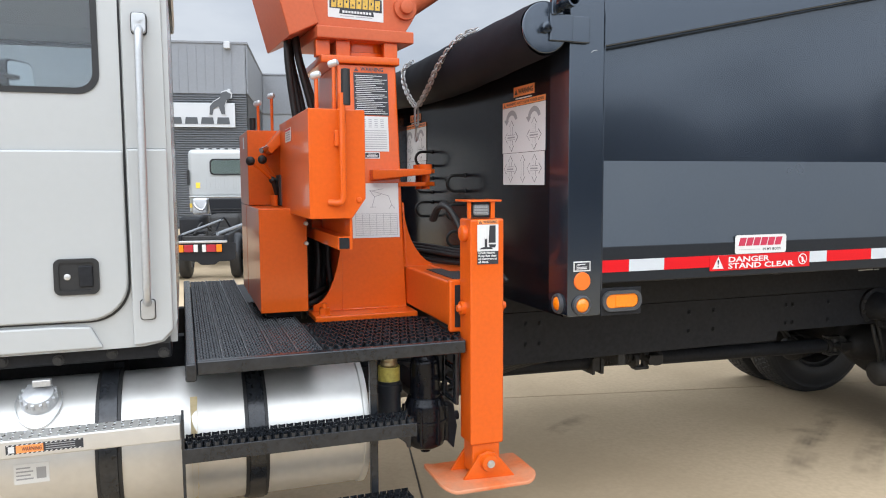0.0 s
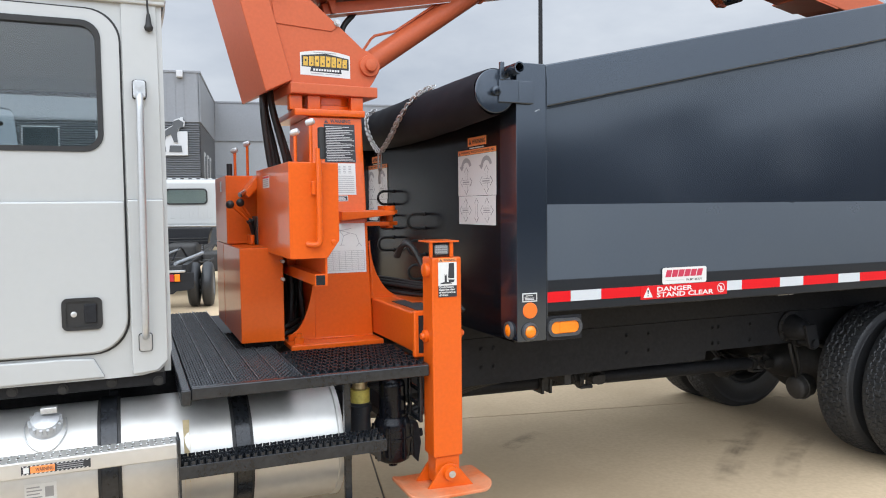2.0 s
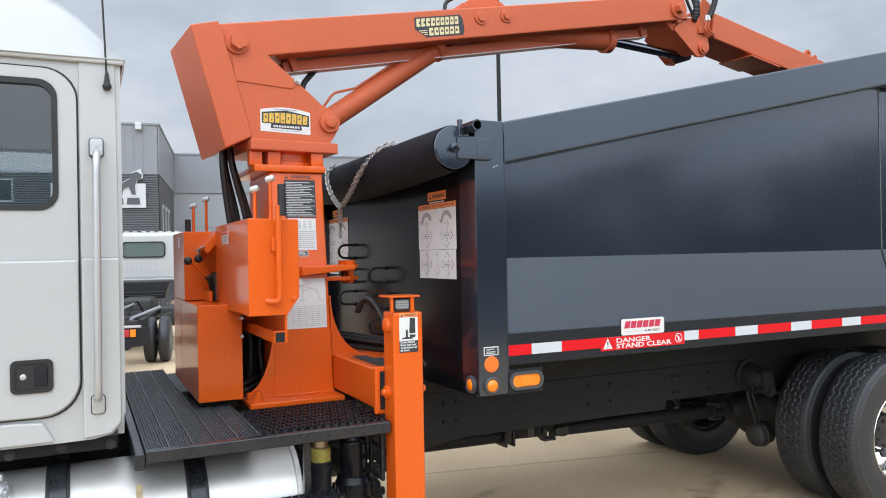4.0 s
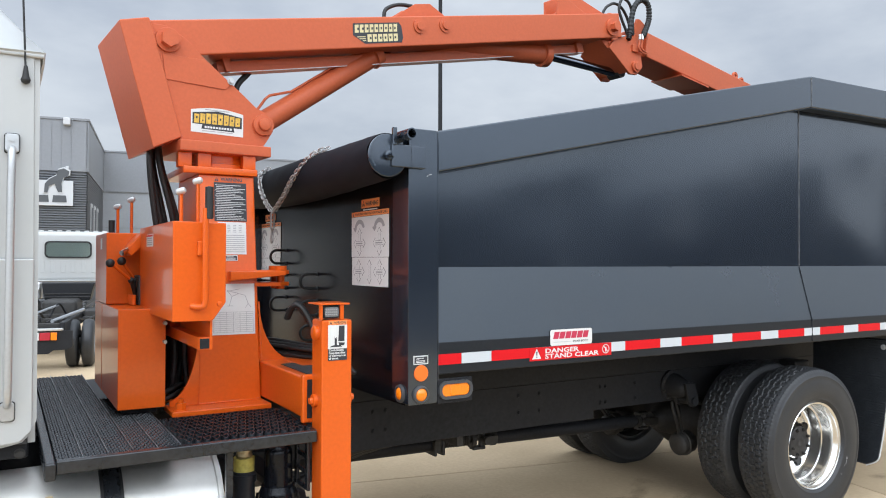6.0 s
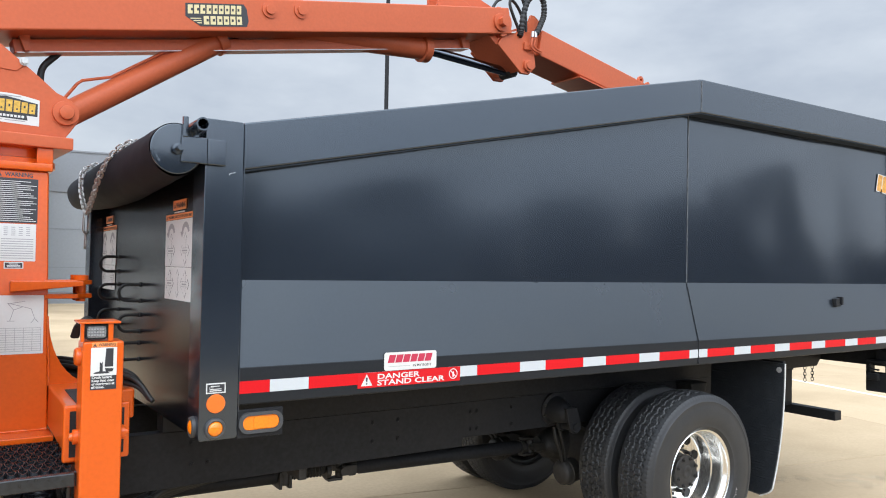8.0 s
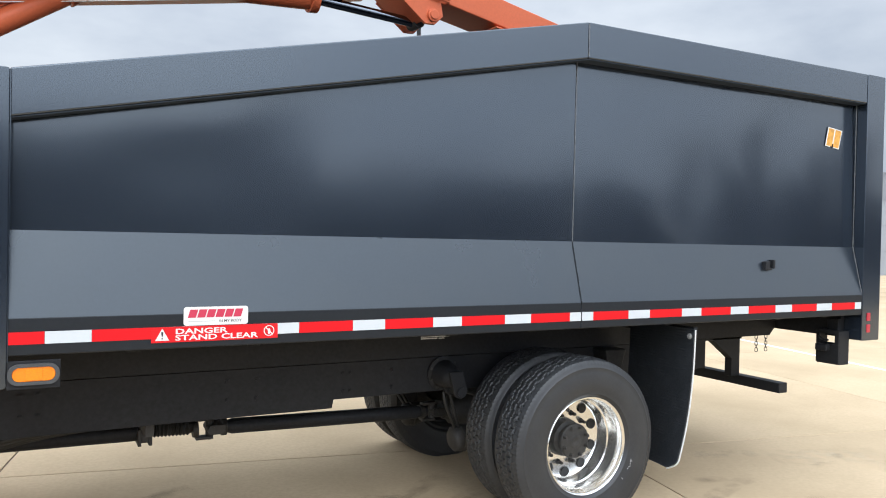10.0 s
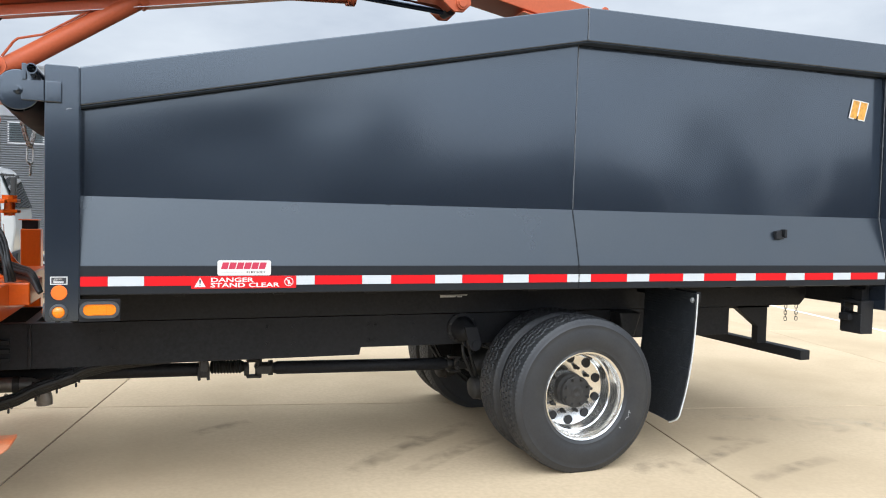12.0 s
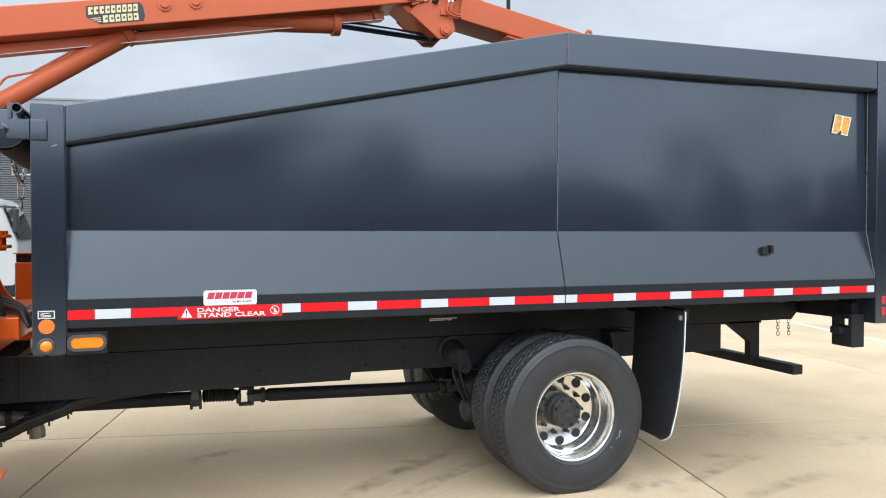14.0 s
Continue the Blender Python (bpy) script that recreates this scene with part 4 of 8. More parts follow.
# lifting cylinder between the head and the boom
p0, p1 = SLEW @ Vector((0.205, 0, 2.535)), SLEW @ Vector((1.056, 0, 3.121))
axis = (p1 - p0).normalized()
part("lift_cylinder", lathe([(0.0, -0.07), (0.056, -0.06), (0.064, 0.0), (0.065, 0.08), (0.065, 0.972), (0.080, 0.977), (0.080, 1.030), (0.0, 1.030)], p0, axis, 32), ORANGE_HAZE, crane)
part("lift_rod", rod(p0 + axis * 1.03, p0 + axis * 1.12, 0.04, 20), RODM, crane, "dark chromed cylinder rod")
off = Vector((0, -0.02, 0.085))
part("cylinder_pipe", hose([p0 + axis * 0.02 + off * 0.95, p0 + axis * 0.10 + off * 1.55, p0 + axis * 0.13 + off * 1.62, p0 + axis * 0.26 + off * 1.15, p0 + axis * 0.30 + off * 1.0, p0 + axis * 0.94 + off], 0.008, 8, 1), ORANGE_HAZE, crane)
# stick cylinder under the boom
q0, q1 = BM @ Vector((1.55, 0.0, -0.01)), SLEW @ Vector((2.53, 0, 3.350))
axq = (q1 - q0).normalized()
lenq = (q1 - q0).length
part("stick_cylinder", lathe([(0.0, 0.0), (0.075, 0.0), (0.075, lenq - 0.06), (0.092, lenq - 0.055), (0.092, lenq), (0.0, lenq)], q0, axq, 32), ORANGE_HAZE, crane)
part("stick_rod", rod(q1, SLEW @ Vector((3.31, 0, 3.325)), 0.034, 20), RODM, crane, "dark chromed cylinder rod")
part("rod_eye", rod(SLEW @ Vector((3.31, -0.06, 3.325)), SLEW @ Vector((3.31, 0.06, 3.325)), 0.046, 24), DARKG, crane)
# elbow and stick
EL = [(3.06, 3.46), (3.13, 3.57), (3.32, 3.60), (3.42, 3.52), (3.45, 3.36), (3.38, 3.29), (3.30, 3.285)]
for t in (-0.160, 0.135):
    part("elbow_plate", turned(prism(EL, "y", t, t + 0.025, 0.005)), ORANGE_HAZE, crane)
part("elbow_web", turned(prism([(2.99, 3.515), (3.04, 3.54), (3.30, 3.325), (3.285, 3.30)], "y", -0.135, 0.135, 0.003)), ORANGE_HAZE, crane)
part("elbow_pin", turned(lathe([(0.0, 0.0), (0.03, 0.0), (0.034, 0.01), (0.046, 0.012), (0.046, 0.03), (0.0, 0.03)], (3.360, -0.19, 3.353), (0, 1, 0), 24)), ORANGE_HAZE, crane)
SA = radians(8.9)
SM = SLEW @ Matrix.Translation((3.50, 0, 3.560)) @ Matrix.Rotation(SA, 4, "Y")


def on_stick(bm):
    bmesh.ops.transform(bm, matrix=SM, verts=bm.verts)
    return bm


stick = part("stick", on_stick(cuboid(0.0, 2.1, -0.159, 0.159, -0.1025, 0.1025, 0.010, 3)), ORANGE_HAZE, crane)
part("stick_neck", on_stick(cuboid(-0.20, 0.02, -0.128, 0.128, -0.1015, 0.06, 0.008)), ORANGE_HAZE, stick)
part("stick_top_plate", on_stick(prism([(0.0, 0.100), (0.02, 0.112), (0.20, 0.112), (0.23, 0.100)], "y", -0.14, 0.14, 0.003)), ORANGE_HAZE, stick)
rest = bmesh.new()
low = [rest.verts.new(p_) for p_ in ((3.90, -0.205, 3.350), (4.27, -0.205, 3.295), (4.25, 0.195, 3.344), (3.99, 0.195, 3.384))]
rest.faces.new(low)
for g in bmesh.ops.extrude_face_region(rest, geom=rest.faces[:])["geom"]:
    if isinstance(g, bmesh.types.BMVert):
        g.co.z += 0.012
part("stick_rest", turned(rest), ORANGE_HAZE, stick)
part("stick_lug", on_stick(lathe([(0.014, 0.0), (0.034, 0.0), (0.036, 0.004), (0.036, 0.016), (0.034, 0.020), (0.014, 0.020), (0.014, 0.0)], (1.245, -0.150, 0.118), (0, 1, 0), 24)), ORANGE_HAZE, stick)
part("stick_lug", on_stick(lathe([(0.012, 0.0), (0.028, 0.0), (0.028, 0.018), (0.012, 0.018), (0.012, 0.0)], (1.345, -0.150, 0.104), (0, 1, 0), 24)), ORANGE_HAZE, stick)
part("stick_ear", turned(prism([(3.432, 3.768), (3.47, 3.768), (3.53, 3.735), (3.525, 3.60), (3.386, 3.60), (3.386, 3.666)], "y", -0.12, -0.10, 0.004)), ORANGE_HAZE, stick)
part("elbow_bolt", turned(cuboid(3.315, 3.385, -0.178, -0.158, 3.468, 3.525, 0.005)), ORANGE_HAZE, crane)
# hoses: out of the head, and the loops over the elbow
for k in range(5):
    y = 0.03 + 0.05 * ((k * 2) % 5)
    dx = 0.0325 * k
    part("hose", hose([(-0.850 + dx * 0.4, CY - 0.06 + y * 0.5, 2.42), (-0.855 + dx * 0.6, CY - 0.08 + y * 0.6, 2.28), (-0.825 + dx * 0.95, CY - 0.05 + y * 0.5, 2.04), (-0.77 + dx * 1.1, CY - 0.02 + y * 0.4, 1.72)], 0.0165, 10), BRUBBER, crane, "black hydraulic hose")
for pts, r in ((((3.08, -0.05, 3.73), (3.129, -0.05, 3.809), (3.174, -0.05, 3.846), (3.238, -0.05, 3.874), (3.317, -0.05, 3.859), (3.384, -0.05, 3.794), (3.425, -0.05, 3.70), (3.44, -0.05, 3.60)), 0.0115),
               (((3.272, -0.15, 3.56), (3.268, -0.15, 3.62), (3.214, -0.15, 3.711), (3.181, -0.15, 3.794), (3.224, -0.15, 3.881), (3.31, -0.15, 3.849), (3.352, -0.14, 3.738), (3.37, -0.13, 3.62)), 0.0115)):
    part("hose", turned(hose(pts, r, 10, 6)), BRUBBER, crane, "looped black hydraulic hose")
wound = smooth_path([Vector(p_) for p_ in ((3.265, -0.17, 3.555), (3.282, -0.17, 3.60), (3.303, -0.17, 3.724), (3.347, -0.17, 3.843), (3.433, -0.17, 3.908), (3.508, -0.17, 3.879), (3.519, -0.17, 3.778), (3.477, -0.18, 3.691), (3.42, -0.19, 3.60))], 12)
guard_bm = hose(wound, 0.021, 12, 1)
for v in guard_bm.verts:
    k = min(range(len(wound)), key=lambda i: (Vector(wound[i]) - v.co).length_squared)
    v.co = Vector(wound[k]) + (v.co - Vector(wound[k])) * (1.12 if k % 3 else 0.88)
part("hose", turned(guard_bm), BRUBBER, crane, "black hydraulic hose in a wound spiral guard")
part("hose", turned(hose([(0.14, 0.02, 2.62), (0.127, 0.02, 2.72), (0.139, 0.02, 2.797), (0.204, 0.02, 2.877), (0.26, 0.02, 2.96)], 0.017, 10, 8)), BRUBBER, crane)
part("hose", on_boom(hose([(1.42, -0.05, 0.10), (1.45, -0.05, 0.17), (1.55, -0.05, 0.20), (1.66, -0.05, 0.19)], 0.013, 8, 8)), BRUBBER, crane)
fit_ = hose([(3.384, -0.19, 3.60), (3.372, -0.195, 3.548), (3.362, -0.195, 3.50), (3.398, -0.190, 3.472), (3.50, -0.165, 3.472)], 0.0075, 10, 5)
fit_ = turned(hose([(3.414, -0.19, 3.605), (3.406, -0.195, 3.555), (3.394, -0.195, 3.506), (3.426, -0.190, 3.487), (3.50, -0.165, 3.487)], 0.0075, 10, 5, fit_))
part("hose_pipe", fit_, ORANGE_HAZE, crane)
sl_ = None
for a_, b_ in (((3.385, -0.19, 3.61), (3.376, -0.195, 3.565)), ((3.415, -0.19, 3.615), (3.408, -0.195, 3.57))):
    sl_ = rod(a_, b_, 0.0115, 10, sl_)
part("hose_fitting", turned(sl_), STEELM, crane, "bright hose fittings")

# ---- outrigger: cross box, leg and foot ----
outr = thing("outrigger", "orange outrigger leg hanging from a square cross box", "outrigger", (-0.23, 0.06, 0.42))
LX0, LX1 = -0.307, -0.162
part("cross_box", cuboid(-0.335, -0.125, 0.135, 1.9, 1.055, 1.245, 0.012, 3), ORANGE, outr)
part("box_collar", cuboid(-0.350, -0.110, 0.126, 0.158, 1.040, 1.260, 0.010, 3), ORANGE, outr)
# solid dark plate stands in for the shade inside the box
part("box_opening", cuboid(-0.328, -0.132, 0.1235, 0.13, 1.062, 1.238, 0.001), BLACKF, outr, "dark plate for the shade in the box mouth")
part("inner_arm", cuboid(-0.305, -0.155, 0.10, 0.16, 1.085, 1.215, 0.008), ORANGE, outr)
part("grip_pad", cuboid(-0.29, -0.17, 0.22, 0.62, 1.246, 1.2485), GRIT, outr, "black grip tape pad")
leg = part("leg", cuboid(LX0, LX1, 0.0, 0.125, 0.595, 1.515, 0.010, 3), ORANGE, outr)
part("inner_leg", cuboid(LX0 + 0.012, LX1 - 0.012, 0.012, 0.113, 0.47, 0.62, 0.008), ORANGE, outr)
part("leg_pin", lathe([(0.0, 0.0), (0.028, 0.0), (0.034, 0.006), (0.034, 0.02), (0.0, 0.02)], (LX0 - 0.02, 0.06, 1.455), (1, 0, 0), 20), ORANGE, leg)
part("leg_pin", lathe([(0.0, 0.0), (0.014, 0.0), (0.016, 0.012), (0.028, 0.014), (0.028, 0.03), (0.0, 0.03)], (LX1 + 0.03, 0.06, 1.155), (-1, 0, 0), 18), ORANGE, leg)
part("leg_pin", lathe([(0.0, 0.0), (0.014, 0.0), (0.016, 0.012), (0.028, 0.014), (0.028, 0.04), (0.0, 0.04)], (LX0 - 0.03, 0.075, 1.15), (1, 0, 0), 18), ORANGE, leg)
part("lamp_cover", cuboid(LX0 - 0.015, LX1 - 0.015, -0.008, 0.135, 1.582, 1.590, 0.002), ORANGE, outr)
part("lamp_post", cuboid(LX1 - 0.058, LX1 - 0.040, 0.0, 0.02, 1.515, 1.584, 0.002), ORANGE, outr)
part("lamp_post", cuboid(LX0 - 0.008, LX0 + 0.004, 0.0, 0.02, 1.515, 1.584, 0.002), ORANGE, outr)
lampb = part("warning_lamp", prism(rounded(LX0 + 0.008, LX1 - 0.060, 1.522, 1.578, 0.010), "y", 0.004, 0.05, 0.003), BLACKF, outr, "small rectangular flashing lamp")
part("lens", prism(rounded(LX0 + 0.014, LX1 - 0.066, 1.529, 1.571, 0.008), "y", 0.0, 0.006, 0.001), LENS_C, lampb, "clear ribbed lens")
leds = None
for r_ in range(3):
    for k in range(6):
        leds = cuboid(LX0 + 0.018 + k * 0.0095, LX0 + 0.024 + k * 0.0095, -0.002, 0.001, 1.536 + 0.011 * r_, 1.542 + 0.011 * r_, 0, bm=leds)
part("diodes", leds, GREY_L, lampb)
# foot: a dished plate with two ears and a pin
foot = part("foot_plate", prism(rounded(-0.448, -0.030, -0.075, 0.235, 0.06, 6), "z", 0.434, 0.450, 0.004), WORNO, outr, "scuffed orange foot plate")
for v in foot.data.vertices:
    e = max(0, abs(v.co.x + 0.237) - 0.15) / 0.06
    v.co.z += 0.022 * min(1, e) ** 1.5
for y in (-0.012, 0.125):
    part("foot_ear", prism([(-0.352, 0.448), (-0.112, 0.448), (-0.175, 0.528), (-0.20, 0.557), (-0.235, 0.568), (-0.27, 0.557), (-0.295, 0.528)], "y", y, y + 0.014, 0.002), ORANGE, outr)
part("foot_pin", lathe([(0.0, 0.0), (0.012, 0.0), (0.013, 0.004), (0.032, 0.006), (0.036, 0.02), (0.036, 0.03), (0.0, 0.03)], (-0.235, -0.040, 0.527), (0, 1, 0), 22), ORANGE, outr)
part("pin_bolt", bolt((-0.235, -0.040, 0.527), (0, -1, 0), 0.011, 0.006), STEELM, outr, "bright bolt head")

# the far leg, seen past the mast
outr2 = thing("outrigger", "orange outrigger leg on the truck's other side", "outrigger", (-0.23, 2.38, 0.42))
part("leg", cuboid(-0.372, -0.230, 2.315, 2.44, 0.595, 1.505, 0.010, 3), ORANGE, outr2)
part("inner_leg", cuboid(-0.360, -0.242, 2.327, 2.428, 0.47, 0.62, 0.008), ORANGE, outr2)
part("lamp_cover", cuboid(-0.385, -0.245, 2.31, 2.45, 1.572, 1.580, 0.002), ORANGE, outr2)
part("warning_lamp", cuboid(-0.365, -0.250, 2.33, 2.42, 1.505, 1.572, 0.006), BLACKF, outr2, "dark rectangular lamp")
part("foot_plate", prism(rounded(-0.51, -0.10, 2.20, 2.515, 0.06, 6), "z", 0.434, 0.450, 0.004), ORANGE, outr2)
for y in (2.305, 2.437):
    part("foot_ear", prism([(-0.417, 0.448), (-0.177, 0.448), (-0.24, 0.528), (-0.265, 0.557), (-0.30, 0.568), (-0.335, 0.557), (-0.36, 0.528)], "y", y, y + 0.014, 0.002), ORANGE, outr2)

# ---- deck, steps, tank and control cabinets ----
deck = thing("deck_platform", "black serrated steel walkway deck behind the cab", "deck", (-0.85, 1.2, 0.975))
DZ = 1.022
part("deck_frame", cuboid(-1.345, -0.315, 0.028, 0.068, 0.974, DZ + 0.004, 0.006), STEPB, deck)
part("deck_frame", cuboid(-1.385, -1.345, 0.02, 2.42, 0.955, DZ, 0.008), STEPB, deck)
part("deck_frame", cuboid(-0.325, -0.300, 0.068, 0.62, 0.965, DZ, 0.003), STEPB, deck)
part("deck_frame", cuboid(-1.345, -0.87, 1.38, 1.42, 0.962, 1.0, 0.003), STEPB, deck)
part("deck_support", cuboid(-0.698, -0.668, 0.09, 0.12, 0.40, 0.965, 0.004), STEPB, deck)
for y in (0.10, 0.24):
    part("deck_support", cuboid(-0.335, -0.320, y, y + 0.035, 0.74, 0.965, 0.003), STEPB, deck)
for z in (0.74, 0.81, 0.88):
    part("deck_support", cuboid(-0.333, -0.322, 0.135, 0.24, z, z + 0.022, 0.002), STEPB, deck)
part("deck_support", cuboid(-1.30, -0.35, 0.40, 0.46, 0.93, 0.965, 0.003), STEPB, deck)
part("deck_support", cuboid(-1.30, -0.35, 1.90, 1.96, 0.93, 0.965, 0.003), STEPB, deck)


def loop_mesh(length, width, cell, rows, tooth=0.014):
    """A grip tread, along x: staggered rows of standing oval loops with toothed rims, on a thin web."""
    bm = bmesh.new()
    tw = width / rows
    n = int(length / cell)
    seg = 12
    for i in range(n):
        for j in range(rows):
            cx = -length / 2 + cell * (i + (0.25 if j % 2 else 0.75))
            cy = -width / 2 + tw * (j + 0.5)
            rings = []
            for rx, ry, top in ((0.50 * cell, 0.50 * tw, 0), (0.44 * cell, 0.45 * tw, 1), (0.35 * cell, 0.37 * tw, 1), (0.38 * cell, 0.40 * tw, 0)):
                ring = []
                for k in range(seg):
                    a = 2 * math.pi * k / seg
                    z = tooth * (0.80 + 0.20 * math.cos(2 * a)) if top else -0.020
                    y = min(max(cy + ry * math.sin(a), -width / 2 + 0.001), width / 2 - 0.001)
                    ring.append(bm.verts.new((cx + rx * math.cos(a), y, z)))
                rings.append(ring)
            for p, q in zip(rings, rings[1:]):
                for k in range(seg):
                    bm.faces.new((p[k], p[(k + 1) % seg], q[(k + 1) % seg], q[k]))
    me = bpy.data.meshes.new("tread")
    bmesh.ops.recalc_face_normals(bm, faces=bm.faces)
    bm.to_mesh(me)
    bm.free()
    me.materials.append(STEPB)
    return me


def lay(me, name, parent, x, y, z, turn=0.0):
    ob = attach(name, me, parent)
    ob.matrix_basis = pose(x, y, z, 0, 0, turn)
    return ob


def tooth_plate(length, width, rows=4, pitch=0.0235):
    """A punched plank, along x: a thin plate covered with rows of small raised teeth."""
    bm = cuboid(-length / 2, length / 2, -width / 2 + 0.001, width / 2 - 0.001, -0.03, -0.008)
    n = int(length / pitch)
    tw = width / rows
    for i in range(n):
        for j in range(rows):
            x = -length / 2 + pitch * (i + 0.5)
            y = -width / 2 + tw * (j + (0.28 if i % 2 else 0.72))
            a, b, h = tw * 0.40, pitch * 0.27, 0.0015
            lo = [(x - b, y - a * 0.6), (x - b, y + a * 0.6), (x, y + a), (x + b, y + a * 0.6), (x + b, y - a * 0.6), (x, y - a)]
            v = [bm.verts.new((p, q, -0.009)) for p, q in lo] + [bm.verts.new((x + (p - x) * 0.55, y + (q - y) * 0.72, h * (0.75 if k in (0, 1) else 1.0))) for k, (p, q) in enumerate(lo)]
            for k in range(6):
                bm.faces.new((v[k], v[(k + 1) % 6], v[6 + (k + 1) % 6], v[6 + k]))
            bm.faces.new(v[6:])
    me = bpy.data.meshes.new("tread")
    bmesh.ops.recalc_face_normals(bm, faces=bm.faces)
    bm.faces.ensure_lookup_table()
    for f in bm.faces[:6]:
        f.material_index = 1
    bm.to_mesh(me)
    bm.free()
    me.materials.append(STEPB)
    me.materials.append(MATTE)
    return me


long_plank = tooth_plate(2.30, 0.088)
for k in range(5):
    x = -1.298 + 0.091 * k
    if k < 3:
        lay(long_plank, "tread_plank", deck, x, 1.225, DZ, 90)
    part("plank_edge", cuboid(x + 0.044, x + 0.047, 0.07, 2.38 if k < 3 else 1.37, DZ - 0.03, DZ + 0.006), WORNE, deck, "worn bright plank edge")
short_plank = tooth_plate(1.30, 0.088)
for k in (3, 4):
    lay(short_plank, "tread_plank", deck, -1.298 + 0.091 * k, 0.722, DZ, 90)
cross_plank = loop_mesh(0.555, 0.13, 0.037, 2, 0.016)
for k in range(4):
    lay(cross_plank, "tread_plank", deck, -0.602, 0.135 + 0.132 * k, DZ, 0)
part("deck_tray", cuboid(-1.345, -0.885, 0.07, 0.62, 0.966, 0.985), BLACKF, deck)
part("deck_tray", cuboid(-1.345, -0.88, 0.62, 2.38, 0.966, 0.985), BLACKF, deck)


def step(name, x0, x1, y0, y1, z, label, n_rows=3):
    st = thing(name, label, "step", ((x0 + x1) / 2, (y0 + y1) / 2, z - 0.05), "side steps")
    part("step_face", cuboid(x0, x1, y0 - 0.004, y0 + 0.004, z - 0.055, z - 0.002, 0.002), STEPB, st)
    part("step_face", cuboid(x0, x1, y1 - 0.004, y1 + 0.004, z - 0.055, z - 0.002, 0.002), STEPB, st)
    part("step_end", cuboid(x1 - 0.006, x1, y0, y1, z - 0.055, z - 0.002, 0.001), STEPB, st)
    ob = attach("step_tread", loop_mesh(x1 - x0, y1 - y0, 0.030, n_rows, 0.018), st)
    ob.matrix_basis = pose((x0 + x1) / 2, (y0 + y1) / 2, z)
    part("step_pan", cuboid(x0, x1, y0, y1, z - 0.05, z - 0.046), BLACKF, st)
    return st


s1 = step("side_step", -1.40, -0.545, -0.035, 0.085, 0.735, "black serrated steel step across the tank")
part("step_bracket", cuboid(-0.698, -0.668, 0.085, 0.12, 0.62, 0.70, 0.003), STEPB, s1)
hk = prism([(-0.60, 0.70), (-0.54, 0.70), (-0.54, 0.60), (-0.555, 0.60), (-0.56, 0.62), (-0.60, 0.65)], "y", 0.06, 0.075, 0.002)
part("step_bracket", hk, STEPB, s1)
s2 = step("side_step", -1.40, -0.545, -0.035, 0.085, 0.415, "black serrated steel step below the tank")
part("step_bracket", cuboid(-0.698, -0.668, 0.085, 0.12, 0.36, 0.415, 0.003), STEPB, s2)
part("step_bracket", cuboid(-1.33, -1.30, 0.085, 0.12, 0.36, 0.42, 0.003), STEPB, s2)

tank = thing("fuel_tank", "large round aluminium fuel tank with black straps", "fuel tank", (-1.7, 0.385, 0.385))
TC = (0.385, 0.655)
TR = 0.270
part("tank_shell", lathe([(0.0, -0.03), (TR - 0.06, -0.025), (TR - 0.02, -0.008), (TR, 0.0), (TR, 2.02), (TR + 0.006, 2.025), (TR + 0.006, 2.045), (TR - 0.01, 2.05), (TR - 0.05, 2.035), (TR - 0.10, 2.03), (0.0, 2.03)], (-2.74, *TC), (1, 0, 0), 96), TANKM, tank, "brushed aluminium shell")
for x in (-1.655, -1.133, -2.45):
    part("strap", lathe([(TR + 0.001, -0.044), (TR + 0.010, -0.042), (TR + 0.010, 0.042), (TR + 0.001, 0.044)], (x, *TC), (1, 0, 0), 96), BRUBBER, tank, "black rubber-lined strap")
    part("strap", lathe([(TR + 0.010, -0.032), (TR + 0.015, -0.030), (TR + 0.015, 0.030), (TR + 0.010, 0.032)], (x, *TC), (1, 0, 0), 96), STEPB, tank)
cap_dir = Vector((0, -0.54, 0.84)).normalized()
cp = Vector((-1.885, *TC)) + cap_dir * TR
cap = part("filler_cap", lathe([(0.062, -0.01), (0.062, 0.012), (0.056, 0.018), (0.056, 0.03), (0.050, 0.042), (0.03, 0.048), (0.0, 0.049)], cp, cap_dir, 36), CAPM, tank, "dull ribbed filler cap")
fl = None
for k in range(14):
    a = 2 * math.pi * k / 14
    u, v = Vector((1, 0, 0)), cap_dir.cross(Vector((1, 0, 0)))
    c = cp + 0.057 * (math.cos(a) * u + math.sin(a) * v)
    fl = rod(c + cap_dir * 0.012, c + cap_dir * 0.036, 0.006, 8, fl)
part("cap_ribs", fl, CAPM, cap)
tet = []
for k in range(13):
    a = radians(-20 + 220 * k / 12)
    ang = 0.60 + 0.40 * math.sin(a)
    y = TC[0] - (TR + 0.008) * math.sin(ang)
    z = TC[1] + (TR + 0.008) * math.cos(ang)
    tet.append((-1.885 + 0.075 * math.cos(a), y, z))
part("cap_tether", hose(tet, 0.003, 6, 3), STEELM, tank, "thin wire cap tether")
part("cap_latch", cuboid(-1.90, -1.84, 0.20, 0.23, 0.94, 0.965, 0.004), STEELM, tank)
stain_ob = part("drip_stain", prism([(-1.372 + 0.004 * noise.noise(Vector((k, 0, 1))), 0.01 * k) for k in range(22)] + [(-1.346 + 0.006 * noise.noise(Vector((k * 0.7, 3, 1))) - 0.0004 * k, 0.01 * k) for k in range(21, -1, -1)], "y", 0, 0.0008), STAINY, tank, "yellowish runny stain")
stain = stain_ob.data
